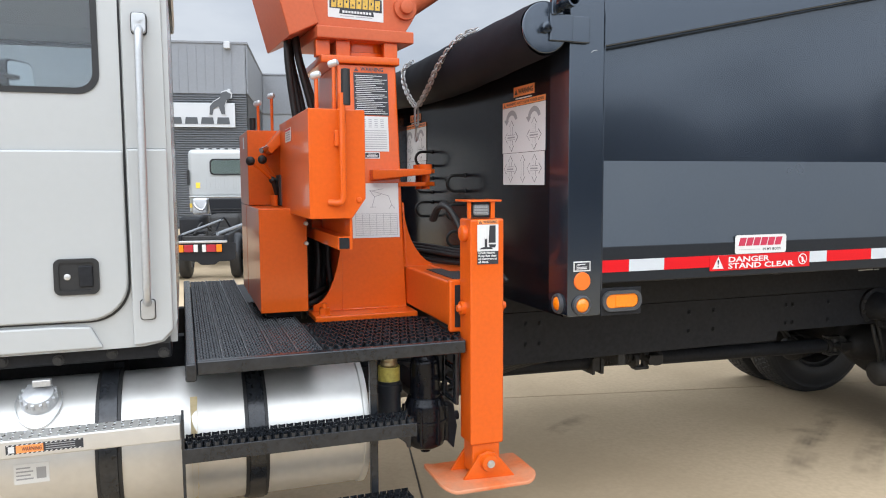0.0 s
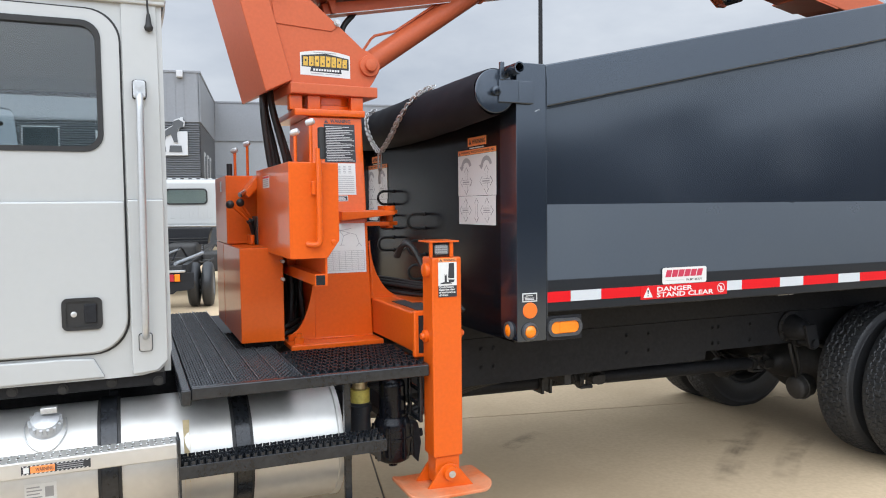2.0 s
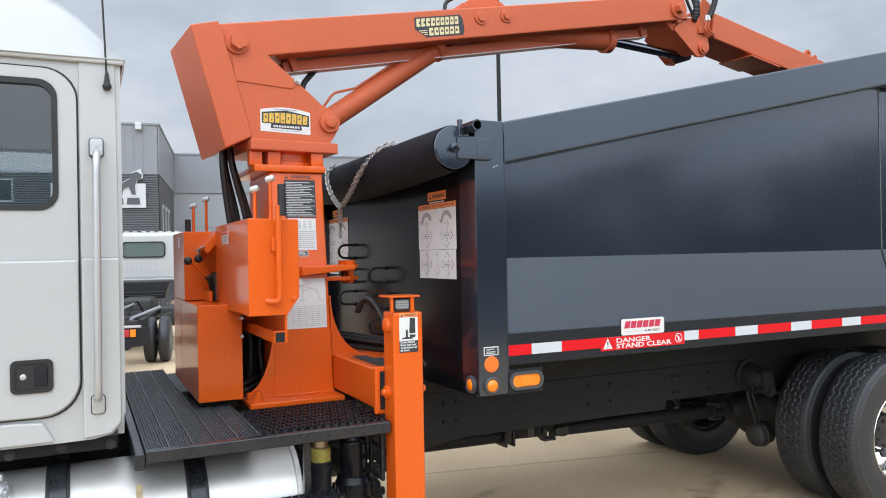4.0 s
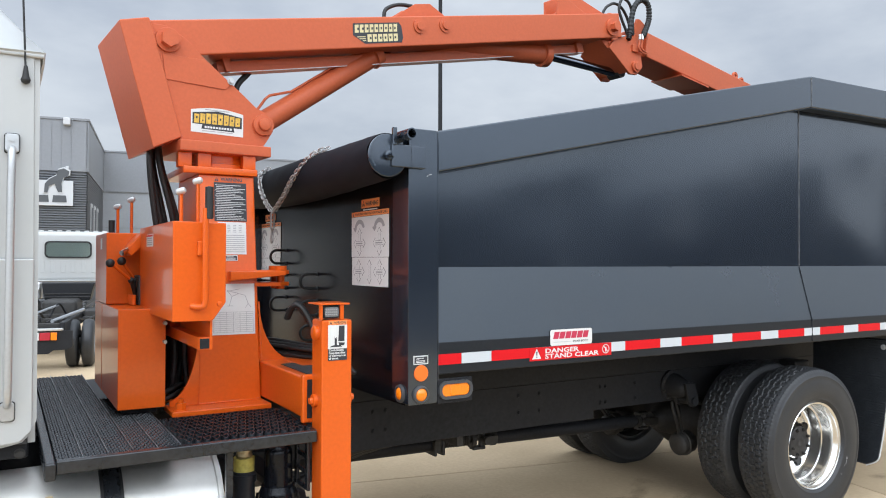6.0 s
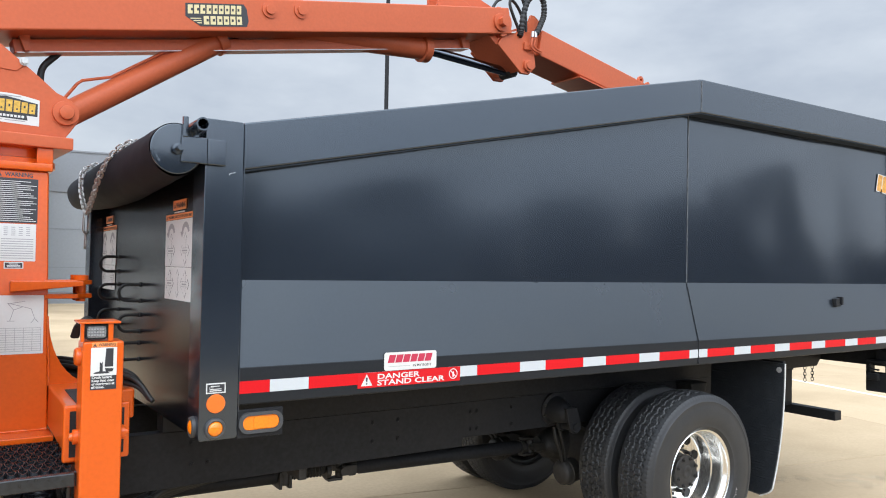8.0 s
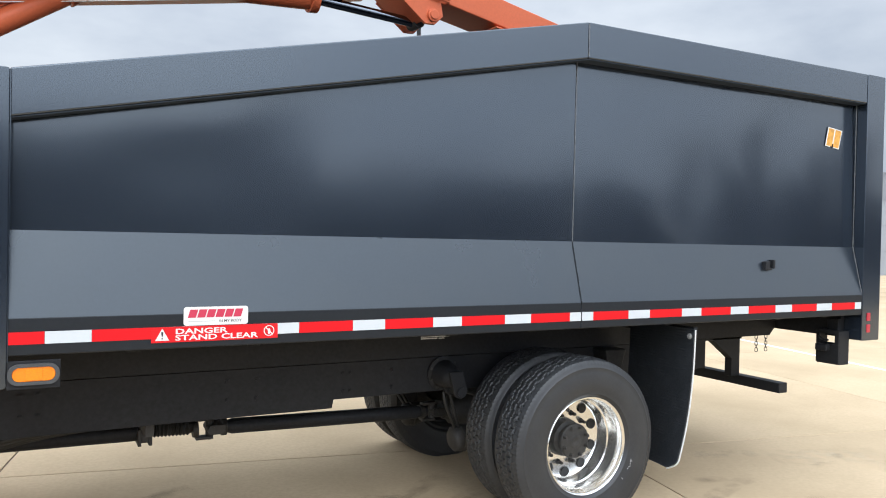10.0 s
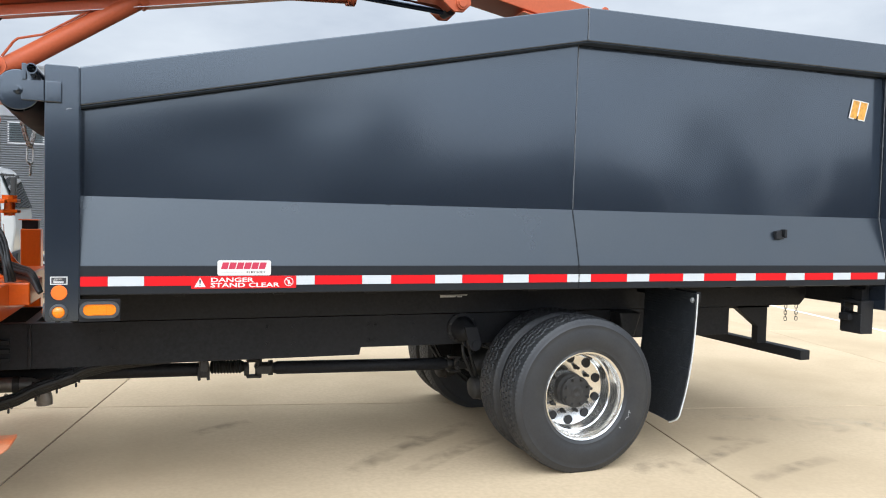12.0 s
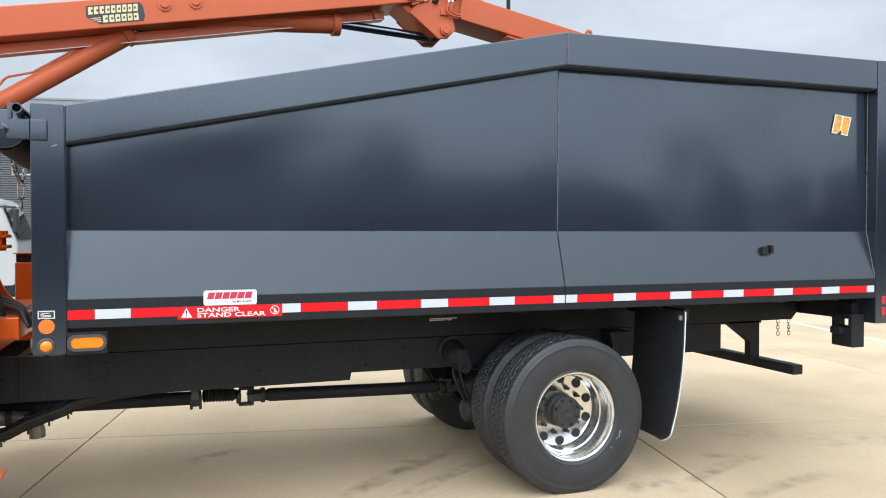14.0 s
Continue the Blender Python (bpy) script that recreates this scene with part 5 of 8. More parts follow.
for v in stain.vertices:
    a = 0.75 + v.co.z / TR * 2.4
    rr = TR + 0.0008 + (0.0006 if v.co.y > 0.0004 else 0)
    v.co.y, v.co.z = TC[0] - rr * math.sin(a), TC[1] + rr * math.cos(a)
part("tank_bracket", cuboid(-1.66, -1.62, 0.55, 0.80, 0.36, 0.93, 0.005), BLACKF, tank)
part("tank_bracket", cuboid(-1.16, -1.12, 0.55, 0.80, 0.36, 0.93, 0.005), BLACKF, tank)
plate = part("rating_plate", cuboid(-1.955, -1.845, 0.1135, 0.1155, 0.625, 0.695), WHITE_L, tank, "small white data plate")
bars = None
for k in range(4):
    bars = cuboid(-1.948, -1.895 - 0.008 * (k % 2), 0.1127, 0.1135, 0.640 + 0.013 * k, 0.645 + 0.013 * k, bm=bars)
bars = cuboid(-1.885, -1.855, 0.1127, 0.1135, 0.640, 0.680, bm=bars)
part("plate_bars", bars, GREY_L, plate)

silver = thing("cab_step", "bright checker-plate aluminium cab step", "step", (-2.1, 0.0, 0.78), "side steps")
part("step_board", cuboid(-3.1, -1.405, -0.03, 0.075, 0.765, 0.828, 0.006), TANKM, silver)
studs = bmesh.new()
for i in range(60):
    for j in range(3):
        c = Matrix.Translation((-3.08 + 0.028 * i, -0.008 + 0.032 * j, 0.828)) @ Matrix.Rotation(radians(55 if (i + j) % 2 else -55), 4, "Z") @ Matrix.Diagonal((1.0, 0.38, 0.3, 1))
        bmesh.ops.create_icosphere(studs, subdivisions=1, radius=0.0115, matrix=c)
part("checker_studs", studs, ALU, silver)
part("step_end", cuboid(-1.405, -1.395, -0.038, 0.085, 0.25, 0.84, 0.002), STEPB, silver, "black upright end plate")
lab = part("warning_label", cuboid(-1.945, -1.715, -0.0315, -0.030, 0.780, 0.813), BLACK_L, silver, "striped orange and black warning strip")
part("label_panel", cuboid(-1.915, -1.835, -0.0325, -0.0315, 0.784, 0.809), ORANGE_L, lab)
lettering("WARNING", 0.019, BLACK_L, lab, side_m(-1.898, -0.0335, 0.790), width=0.058)
part("label_panel", cuboid(-1.938, -1.920, -0.0325, -0.0315, 0.786, 0.807), WHITE_L, lab)
st_ = None
for k in range(16):
    st_ = prism([(-1.944 + 0.0142 * k, 0.7805), (-1.938 + 0.0142 * k, 0.7805), (-1.934 + 0.0142 * k, 0.7838), (-1.940 + 0.0142 * k, 0.7838)], "y", -0.0322, -0.0315, bm=st_)
    st_ = prism([(-1.944 + 0.0142 * k, 0.8092), (-1.938 + 0.0142 * k, 0.8092), (-1.934 + 0.0142 * k, 0.8125), (-1.940 + 0.0142 * k, 0.8125)], "y", -0.0322, -0.0315, bm=st_)
part("label_stripes", st_, WHITE_L, lab)
st_ = None
for k in range(3):
    st_ = cuboid(-1.828, -1.74, -0.0322, -0.0315, 0.788 + 0.0075 * k, 0.7905 + 0.0075 * k, bm=st_)
part("label_bars", st_, GREY_L, lab)

# filters under the deck
fa = thing("oil_filter", "glossy black canister filter with a ribbed body", "filter", (-0.42, 0.28, 0.5))
part("filter_top", lathe([(0.0, 0.0), (0.066, 0.0), (0.064, 0.150), (0.060, 0.172), (0.046, 0.186), (0.0, 0.190)], (-0.41, 0.28, 0.735), (0, 0, 1), 36), WALLG, fa)
fbm = lathe([(0.0, 0.0), (0.05, 0.0), (0.080, 0.018), (0.090, 0.05), (0.092, 0.115), (0.098, 0.118), (0.098, 0.130), (0.092, 0.133), (0.090, 0.19), (0.084, 0.20), (0.076, 0.225), (0.0, 0.225)], (-0.41, 0.28, 0.515), (0, 0, 1), 36)
for k in range(8):
    a = 2 * math.pi * k / 8 + 0.3
    part("filter_rib", cuboid(-0.006, 0.006, 0.082, 0.102, 0.545, 0.70, 0.003, m=Matrix.Translation((-0.41, 0.28, 0)) @ Matrix.Rotation(a, 4, "Z")), WALLG, fa)
fbm = rod((-0.41, 0.28, 0.515), (-0.41, 0.28, 0.495), 0.022, 12, fbm)
part("filter_body", fbm, WALLG, fa)
fk = prism([(-0.335, 0.56), (-0.29, 0.50), (-0.275, 0.60), (-0.29, 0.70), (-0.335, 0.72)], "y", 0.24, 0.30, 0.008)
fk = rod((-0.33, 0.26, 0.645), (-0.268, 0.26, 0.645), 0.020, 12, fk)
part("filter_bracket", fk, BLACKF, fa)
part("filter_bracket", cuboid(-0.46, -0.36, 0.34, 0.80, 0.72, 0.76, 0.005), BLACKF, fa)
fb = thing("air_dryer", "slim black canister with a yellow label", "filter", (-0.565, 0.30, 0.66))
part("canister", lathe([(0.0, 0.0), (0.052, 0.0), (0.052, 0.02), (0.056, 0.022), (0.056, 0.034), (0.05, 0.036), (0.05, 0.13), (0.057, 0.132), (0.057, 0.165), (0.05, 0.168), (0.05, 0.18), (0.0, 0.18)], (-0.565, 0.30, 0.64), (0, 0, 1), 30), BLACKW, fb)
part("canister_label", lathe([(0.0, 0.0), (0.047, 0.0), (0.047, 0.06), (0.0, 0.06)], (-0.565, 0.30, 0.82), (0, 0, 1), 30), FILTERY, fb, "yellow printed band")
part("canister_neck", lathe([(0.0, 0.0), (0.034, 0.0), (0.038, 0.01), (0.034, 0.02), (0.038, 0.03), (0.034, 0.04), (0.03, 0.06), (0.0, 0.06)], (-0.565, 0.30, 0.88), (0, 0, 1), 24), BRASS, fb)
part("dryer_bracket", cuboid(-0.60, -0.53, 0.345, 0.80, 0.70, 0.76, 0.005), BLACKF, fb)

# control cabinets
lower = thing("valve_cabinet", "upright orange steel cabinet standing on the deck", "cabinet", (-0.93, 1.34, 1.02))
part("cabinet_shell", cuboid(-1.053, -0.838, 0.70, 1.71, 1.068, 1.545, 0.004), ORANGE, lower)
part("cabinet_bracket", cuboid(-1.02, -0.86, 0.80, 1.65, 1.031, 1.07, 0.004), BLACKF, lower, "dark steel bracket")
part("cabinet_seam", cuboid(-1.0545, -1.0525, 1.36, 1.364, 1.07, 1.54), ORANGE, lower)
farbox = thing("control_box", "orange steel control box on top of the cabinet", "control box", (-0.92, 1.42, 1.548))
part("box_shell", cuboid(-1.055, -0.82, 1.17, 1.69, 1.548, 1.925, 0.004), ORANGE, farbox)
part("box_label", cuboid(-1.0565, -1.0555, 1.36, 1.43, 1.84, 1.90), WHITE_L, farbox, "small white printed label")
near = thing("control_box", "long orange steel box with a chamfered lower corner", "control box", (-0.80, 0.55, 1.52))
part("box_shell", prism([(-0.912, 1.52), (-0.745, 1.52), (-0.690, 1.597), (-0.690, 1.941), (-0.912, 1.945)], "y", 0.15, 1.02, 0.004), ORANGE, near)
lbn = part("box_label", cuboid(-0.9140, -0.9128, 0.62, 0.80, 1.845, 1.905), WHITE_L, near, "small white printed label")
br_ = None
for k in range(4):
    br_ = cuboid(-0.9147, -0.9140, 0.64, 0.78, 1.853 + 0.010 * k, 1.857 + 0.010 * k, bm=br_)
part("label_bars", br_, GREY_L, lbn)
part("label_head", cuboid(-0.9147, -0.9140, 0.625, 0.795, 1.893, 1.902), RED_L, lbn)
# swing rod, knob and grip on the box front
part("swing_rod", hose([(-0.835, 0.150, 1.585), (-0.80, 0.118, 1.583), (-0.787, 0.112, 1.605), (-0.787, 0.112, 1.70), (-0.787, 0.112, 1.95), (-0.787, 0.112, 2.0)], 0.013, 12, 6), ORANGE, near)
part("rod_grip", lathe([(0.0, 0.0), (0.017, 0.0), (0.018, 0.01), (0.017, 0.135), (0.0, 0.14)], (-0.772, 0.112, 1.955), (0, 0, 1), 18), BRUBBER, near, "black rubber grip")
part("rod_clip", cuboid(-0.815, -0.797, 0.118, 0.15, 1.80, 1.86, 0.004), ORANGE, near)
part("box_bolt", lathe([(0.0, 0.0), (0.009, 0.002), (0.012, 0.008), (0.0, 0.008)], (-0.718, 0.142, 1.592), (0, 1, 0), 14), ORANGE, near)
part("support_tube", prism([(-0.800, 1.395), (-0.750, 1.395), (-0.750, 1.448), (-0.800, 1.448)], "y", 0.17, 0.985, 0.003), ORANGE, near)
# solid tube: a dark plate paints the shade of an open end
part("tube_mouth", cuboid(-0.795, -0.755, 0.166, 0.172, 1.400, 1.443), BLACKF, near, "dark plate for the shade in the tube end")
part("tube_hanger", cuboid(-0.752, -0.742, 0.17, 0.98, 1.395, 1.53, 0.001), ORANGE, near)
part("tube_hanger", cuboid(-0.80, -0.70, 0.80, 0.985, 1.43, 1.53, 0.003), ORANGE, near)
for z in (1.475, 1.385):
    part("latch_bolt", rod((-0.845, 0.668, z), (-0.845, 0.72, z), 0.009, 10), STEELM, lower)


def lever(x, y, z0, z1, dx=0.0, knob=0.014):
    """A thin orange lever with a white cross knob."""
    lv = thing("lever", "slim orange lever with a pale metal knob", "lever", (x, y, z0), "valve levers")
    part("lever_rod", rod((x, y, z0), (x + dx, y, z1), 0.008, 10), ORANGE, lv)
    part("knob", lathe([(0.0, -0.024), (0.011, -0.022), (knob, -0.015), (knob, 0.010), (0.010, 0.017), (0.0, 0.018)], (x + dx, y - 0.005, z1 + 0.008), (0.75, -0.6, 0.25), 18), CAPM, lv, "pale metal knob")
    return lv


lever(-0.800, 0.20, 1.94, 2.115, 0.0, 0.0145)
lever(-0.865, 0.22, 1.94, 2.070, 0.0, 0.0145)
lever(-0.985, 1.30, 1.92, 2.065, 0.0, 0.0145)
lever(-0.915, 1.30, 1.92, 2.105, 0.0, 0.0145)
g_ = thing("lever", "black rubber grip lever on the far control box", "lever", (-1.0, 1.32, 1.925), "valve levers")
part("grip", rod((-1.01, 1.35, 1.92), (-1.01, 1.35, 2.0), 0.016, 14), BRUBBER, g_)
sw = thing("switch_box", "small tilted orange switch box with a chrome plug", "switch box", (-0.90, 1.1, 1.86))
part("box_shell", prism([(-0.985, 1.83), (-0.955, 1.80), (-0.885, 1.87), (-0.885, 1.925), (-0.905, 1.925)], "y", 1.0, 1.17, 0.006), ORANGE, sw)
part("plug", rod((-0.965, 1.02, 1.835), (-1.005, 0.98, 1.815), 0.014, 14), CHROME, sw)
for x, y, tip in ((-0.955, 1.10, (-1.06, 0.96, 1.765)), (-0.93, 1.15, (-0.995, 1.05, 1.775))):
    lv = thing("lever", "bent control lever with a black ball knob", "lever", (x, y, 1.548), "ball levers")
    knee = (x + 0.005, y - 0.06, 1.675)
    part("lever_rod", rod(knee, tip, 0.007, 10), ORANGE, lv, "slim orange rod")
    hd = hose([(x + 0.045, y - 0.01, 1.548), (x + 0.035, y - 0.02, 1.59), (x + 0.015, y - 0.05, 1.655), knee], 0.013, 10, 4)
    b_ = bmesh.new()
    bmesh.ops.create_icosphere(b_, subdivisions=2, radius=0.017, matrix=Matrix.Translation(knee))
    part("lever_handle", merge(hd, b_), BRUBBER, lv, "black lever boot")
    b_ = bmesh.new()
    bmesh.ops.create_icosphere(b_, subdivisions=3, radius=0.022, matrix=Matrix.Translation(tip))
    part("ball_knob", b_, BRUBBER, lv, "black ball knob")
vb = thing("valve_block", "dark hydraulic valve block with orange spools", "valve block", (-0.87, 1.08, 1.548))
part("block", cuboid(-0.92, -0.82, 1.0, 1.16, 1.548, 1.70, 0.006), DARKG, vb)
for k in range(4):
    part("spool", rod((-0.94, 1.02 + 0.04 * k, 1.548), (-0.94, 1.02 + 0.04 * k, 1.60), 0.012, 10), ORANGE, vb)
# loose hydraulic pipes lying behind the mast
pipes = thing("hydraulic_hoses", "tangle of black hydraulic hoses beside the mast", "hoses", (-0.1, 0.9, 1.2))
for k in range(6):
    dz, dy = 0.014 * k, 0.035 * (k % 3)
    part("hose", hose([(-0.34, 1.15 + dy, 1.25 + dz), (-0.25, 0.95 + dy, 1.27 + dz), (-0.12, 0.72 + dy, 1.262 + dz * 0.9), (-0.02, 0.52 + dy, 1.262 + dz * 0.6), (0.04, 0.42 + dy, 1.20)], 0.011, 8, 8), BRUBBER, pipes)
for k in range(3):
    part("hose", hose([(-0.125 + 0.012 * k, 0.45 + 0.03 * k, 1.26), (-0.145 + 0.012 * k, 0.48, 1.37), (-0.18 + 0.010 * k, 0.51 + 0.03 * k, 1.48 + 0.006 * k), (-0.217 + 0.008 * k, 0.54 + 0.03 * k, 1.545 + 0.006 * k), (-0.248 + 0.006 * k, 0.58, 1.535 + 0.004 * k), (-0.262 + 0.006 * k, 0.62, 1.48)], 0.013, 8, 8), BRUBBER, pipes)
part("hose_clamp", cuboid(-0.22, -0.02, 0.50, 0.95, 1.12, 1.25, 0.01), ORANGE, pipes)
# black hoses and a valve block in the gap between cabinet and mast
hb_ = thing("hose_bundle", "bundle of thick black hoses standing behind the cabinet", "hoses", (-0.75, 1.2, 1.0))
part("manifold", cuboid(-0.80, -0.665, 1.20, 1.62, 1.0, 1.50, 0.012), DARKG, hb_, "dark grimy manifold block")
for k in range(7):
    x = -0.815 + 0.024 * k
    y = 1.02 + 0.05 * (k % 3)
    part("hose", hose([(x + 0.01, y + 0.05, 0.97), (x, y, 1.12 + 0.02 * (k % 2)), (x + 0.012 * ((k % 2) * 2 - 1), y + 0.02, 1.28), (x + 0.005, y + 0.05, 1.42), (x + 0.01, y + 0.12, 1.52)], 0.015, 8, 6), BRUBBER, hb_)
for k in range(3):
    part("hose", hose([(-0.83, 0.86 + 0.03 * k, 1.03 + 0.03 * k), (-0.76, 0.90 + 0.03 * k, 1.05 + 0.03 * k), (-0.70, 0.98 + 0.03 * k, 1.06 + 0.03 * k), (-0.66, 1.10, 1.05 + 0.03 * k)], 0.013, 8, 6), BRUBBER, hb_)

# ---- cab ----
cab = thing("truck_cab", "glossy white truck cab with a black-framed side window", "truck cab", (-2.4, 1.22, 0.98))
CYN, CYF = 0.185, W - 0.185
CXR, CXF = -1.405, -3.55


def holed(outer, hole, y0, y1, bevel=0.0):
    """A plate across y with an opening right through it."""
    bm = bmesh.new()
    loops = []
    for pts in (outer, hole):
        vs = [bm.verts.new((x, y0, z)) for x, z in pts]
        loops += [bm.edges.new((vs[i], vs[(i + 1) % len(vs)])) for i in range(len(vs))]
    bmesh.ops.triangle_fill(bm, edges=loops, use_beauty=True)
    got = bmesh.ops.extrude_face_region(bm, geom=bm.faces[:])
    for g in got["geom"]:
        if isinstance(g, bmesh.types.BMVert):
            g.co.y = y1
    bmesh.ops.recalc_face_normals(bm, faces=bm.faces)
    return bm


def rounded_win(x0, x1, z0, z1, r=0.055, drop=0.10):
    pts = []
    for cx, cz, a in ((x1 - r, z1 - r, 0), (x0 + 0.14, z1 - r, 90)):
        for k in range(7):
            t = radians(a + 90 * k / 6)
            pts.append((cx + r * math.cos(t), cz + r * math.sin(t)))
    pts += [(x0, z1 - 0.30), (x0 - 0.02, z0 - drop)]
    for k in range(9):
        u = k / 8
        pts.append((-2.16 + 0.14 * u, z0 - drop + drop * (u * u * (3 - 2 * u))))
    for k in range(7):
        t = radians(270 + 90 * k / 6)
        pts.append((x1 - r + r * math.cos(t), z0 + r + r * math.sin(t)))
    return pts


win = rounded_win(-2.62, -1.655, 1.995, 2.465)
win_out = rounded_win(-2.645, -1.634, 1.974, 2.488, 0.07)
side_out = [(CXR, 1.16), (CXR, 2.575), (CXF, 2.575), (CXF, 1.06), (-1.66, 1.06), (-1.52, 1.062), (-1.455, 1.075), (-1.42, 1.11)]
for s in (0, 1):
    f = (lambda y: W - y) if s else (lambda y: y)
    panel = holed(side_out, win_out, f(CYN + 0.012), f(CYN + 0.05))
    part("side_wall", panel, WHITEP, cab)
    # the door skin stands a little proud, with a dark gap round it
    door_out = []
    for cx, cz, a, r in ((-1.690, 2.41, 0, 0.122),):
        for k in range(9):
            t = radians(90 * k / 8)
            door_out.append((cx + r * math.cos(t), cz + r * math.sin(t)))
    door_out += [(-2.9, 2.545), (-3.1, 1.9), (-3.1, 1.178), (-1.73, 1.170)]
    for k in range(9):
        t = radians(270 + 90 * k / 8)
        door_out.append((-1.705 + 0.137 * math.cos(t), 1.307 + 0.137 * math.sin(t)))
    gap_out = [(x + (0.007 if x > -2 else -0.007), z + (0.007 if z > 1.9 else -0.007)) for x, z in door_out]
    part("door_seal", holed(gap_out, win_out, f(CYN + 0.008), f(CYN + 0.03)), BRUBBER, cab, "thin black door gap")
    door = part("door", holed(door_out, win_out, f(CYN - 0.001), f(CYN + 0.03)), WHITEP, cab)
    skin = [(-1.568, 1.779), (-3.1, 1.779), (-3.1, 1.180), (-1.73, 1.172)] + [(-1.705 + 0.136 * math.cos(radians(270 + 90 * k / 8)), 1.309 + 0.136 * math.sin(radians(270 + 90 * k / 8))) for k in range(9)]
    part("door_skin", prism(skin, "y", f(CYN - 0.013), f(CYN + 0.002), 0.009, seg=4), WHITEP, door, "lower door skin below the crease")
    part("window_frame", holed(win_out, win, f(CYN - 0.006), f(CYN + 0.035)), BRUBBER, door, "black rubber window frame")
    pane = part("window_pane", prism(win, "y", f(CYN + 0.012), f(CYN + 0.017)), GLASS, door, "tinted side glass", smooth=False)
    pane.visible_shadow = False
# crease and outer skin behind the door
part("rear_quarter", prism([(-1.558, 1.785), (-1.420, 1.785), (-1.420, 1.12), (-1.46, 1.08), (-1.558, 1.07)], "y", CYN - 0.011, CYN + 0.02, 0.008, seg=4), WHITEP, cab)
part("rear_quarter", prism([(-1.558, 2.57), (-1.425, 2.57), (-1.420, 1.785), (-1.558, 1.785)], "y", CYN + 0.002, CYN + 0.02, 0.004), WHITEP, cab)
part("rocker", prism([(-3.5, 1.165), (-1.80, 1.157), (-1.70, 1.15), (-1.66, 1.07), (-3.5, 1.064)], "y", CYN - 0.010, CYN + 0.03, 0.008), WHITEP, cab)
for s in (0, 1):
    f = (lambda y: W - y) if s else (lambda y: y)
    corner = bmesh.new()
    prev = None
    for k in range(9):
        a = radians(90 * k / 8)
        x, y = CXR - 0.055 + 0.055 * math.sin(a), CYN + 0.012 + 0.055 - 0.055 * math.cos(a)
        col = [corner.verts.new((x, f(y), z)) for z in (1.085 + 0.06 * math.sin(a), 1.6, 2.2, 2.578)]
        if prev:
            for i in range(3):
                corner.faces.new((prev[i], col[i], col[i + 1], prev[i + 1]))
        prev = col
    bmesh.ops.solidify(corner, geom=corner.faces[:], thickness=0.012)
    part("corner_skin", corner, WHITEP, cab)
part("back_wall", cuboid(CXR - 0.03, CXR - 0.002, CYN + 0.065, CYF - 0.065, 1.06, 2.578, 0.004), WHITEP, cab)
part("cab_floor", cuboid(CXF, CXR - 0.03, CYN + 0.05, CYF - 0.05, 1.06, 1.12), INTERIOR, cab)
part("front_wall", cuboid(CXF - 0.04, CXF, CYN + 0.02, CYF - 0.02, 1.06, 1.95), INTERIOR, cab)
roof = bmesh.new()
nx, ny = 28, 20
cols = []
for i in range(nx + 1):
    u = i / nx
    x = CXR + 0.012 + (CXF - CXR - 0.02) * u
    row = []
    for j in range(ny + 1):
        v = j / ny
        y = CYN - 0.008 + (CYF - CYN + 0.016) * v
        ex = min(1, u / 0.17) if u < 0.17 else 1
        ey = min(1, min(v, 1 - v) / 0.11)
        h = 0.30 * math.sin(ex * math.pi / 2) ** 0.75 * math.sin(ey * math.pi / 2) ** 0.75
        row.append(roof.verts.new((x, y, 2.578 + h)))
    cols.append(row)
for i in range(nx):
    for j in range(ny):
        roof.faces.new((cols[i][j], cols[i + 1][j], cols[i + 1][j + 1], cols[i][j + 1]))
bmesh.ops.recalc_face_normals(roof, faces=roof.faces)
bmesh.ops.solidify(roof, geom=roof.faces[:], thickness=-0.012)
part("roof", roof, WHITEP, cab)
part("roof_gutter", cuboid(CXF, CXR + 0.014, CYN - 0.010, CYN + 0.012, 2.566, 2.584, 0.006), WHITEP, cab)
part("cab_mount", cuboid(-3.4, -1.45, 0.80, W - 0.80, 0.97, 1.07, 0.01), BLACKF, cab)
part("cab_underside", cuboid(-3.5, -1.43, 0.26, W - 0.26, 1.00, 1.062, 0.01), BLACKF, cab, "dark grimy underbody")
for k in range(9):
    part("underbody_bolt", bolt((-2.9 + 0.18 * k, 0.258, 1.02 + 0.01 * (k % 2)), (0, -1, 0), 0.014, 0.012), DARKG, cab)
# grab bar
bar = part("grab_bar", hose([(-1.498, CYN, 2.205), (-1.498, CYN - 0.035, 2.200), (-1.499, CYN - 0.055, 2.165), (-1.500, CYN - 0.058, 2.05), (-1.502, CYN - 0.058, 1.70), (-1.504, CYN - 0.058, 1.38), (-1.505, CYN - 0.055, 1.262), (-1.505, CYN - 0.035, 1.232), (-1.505, CYN - 0.008, 1.228)], 0.0145, 14, 5), SATIN, cab, "satin steel grab bar")
for x, z in ((-1.498, 2.228), (-1.505, 1.205)):
    part("bar_seat", prism(rounded(x - 0.027, x + 0.027, z - 0.041, z + 0.036, 0.012), "y", CYN - 0.014, CYN + 0.004, 0.001), BRUBBER, bar, "black gasket")
    b_ = prism(rounded(x - 0.024, x + 0.024, z - 0.038, z + 0.033, 0.010), "y", CYN - 0.025, CYN - 0.013, 0.004)
    b_ = bolt((x, CYN - 0.025, z + 0.010), (0, -1, 0), 0.009, 0.006, b_)
    part("bar_foot", b_, SATIN, bar)
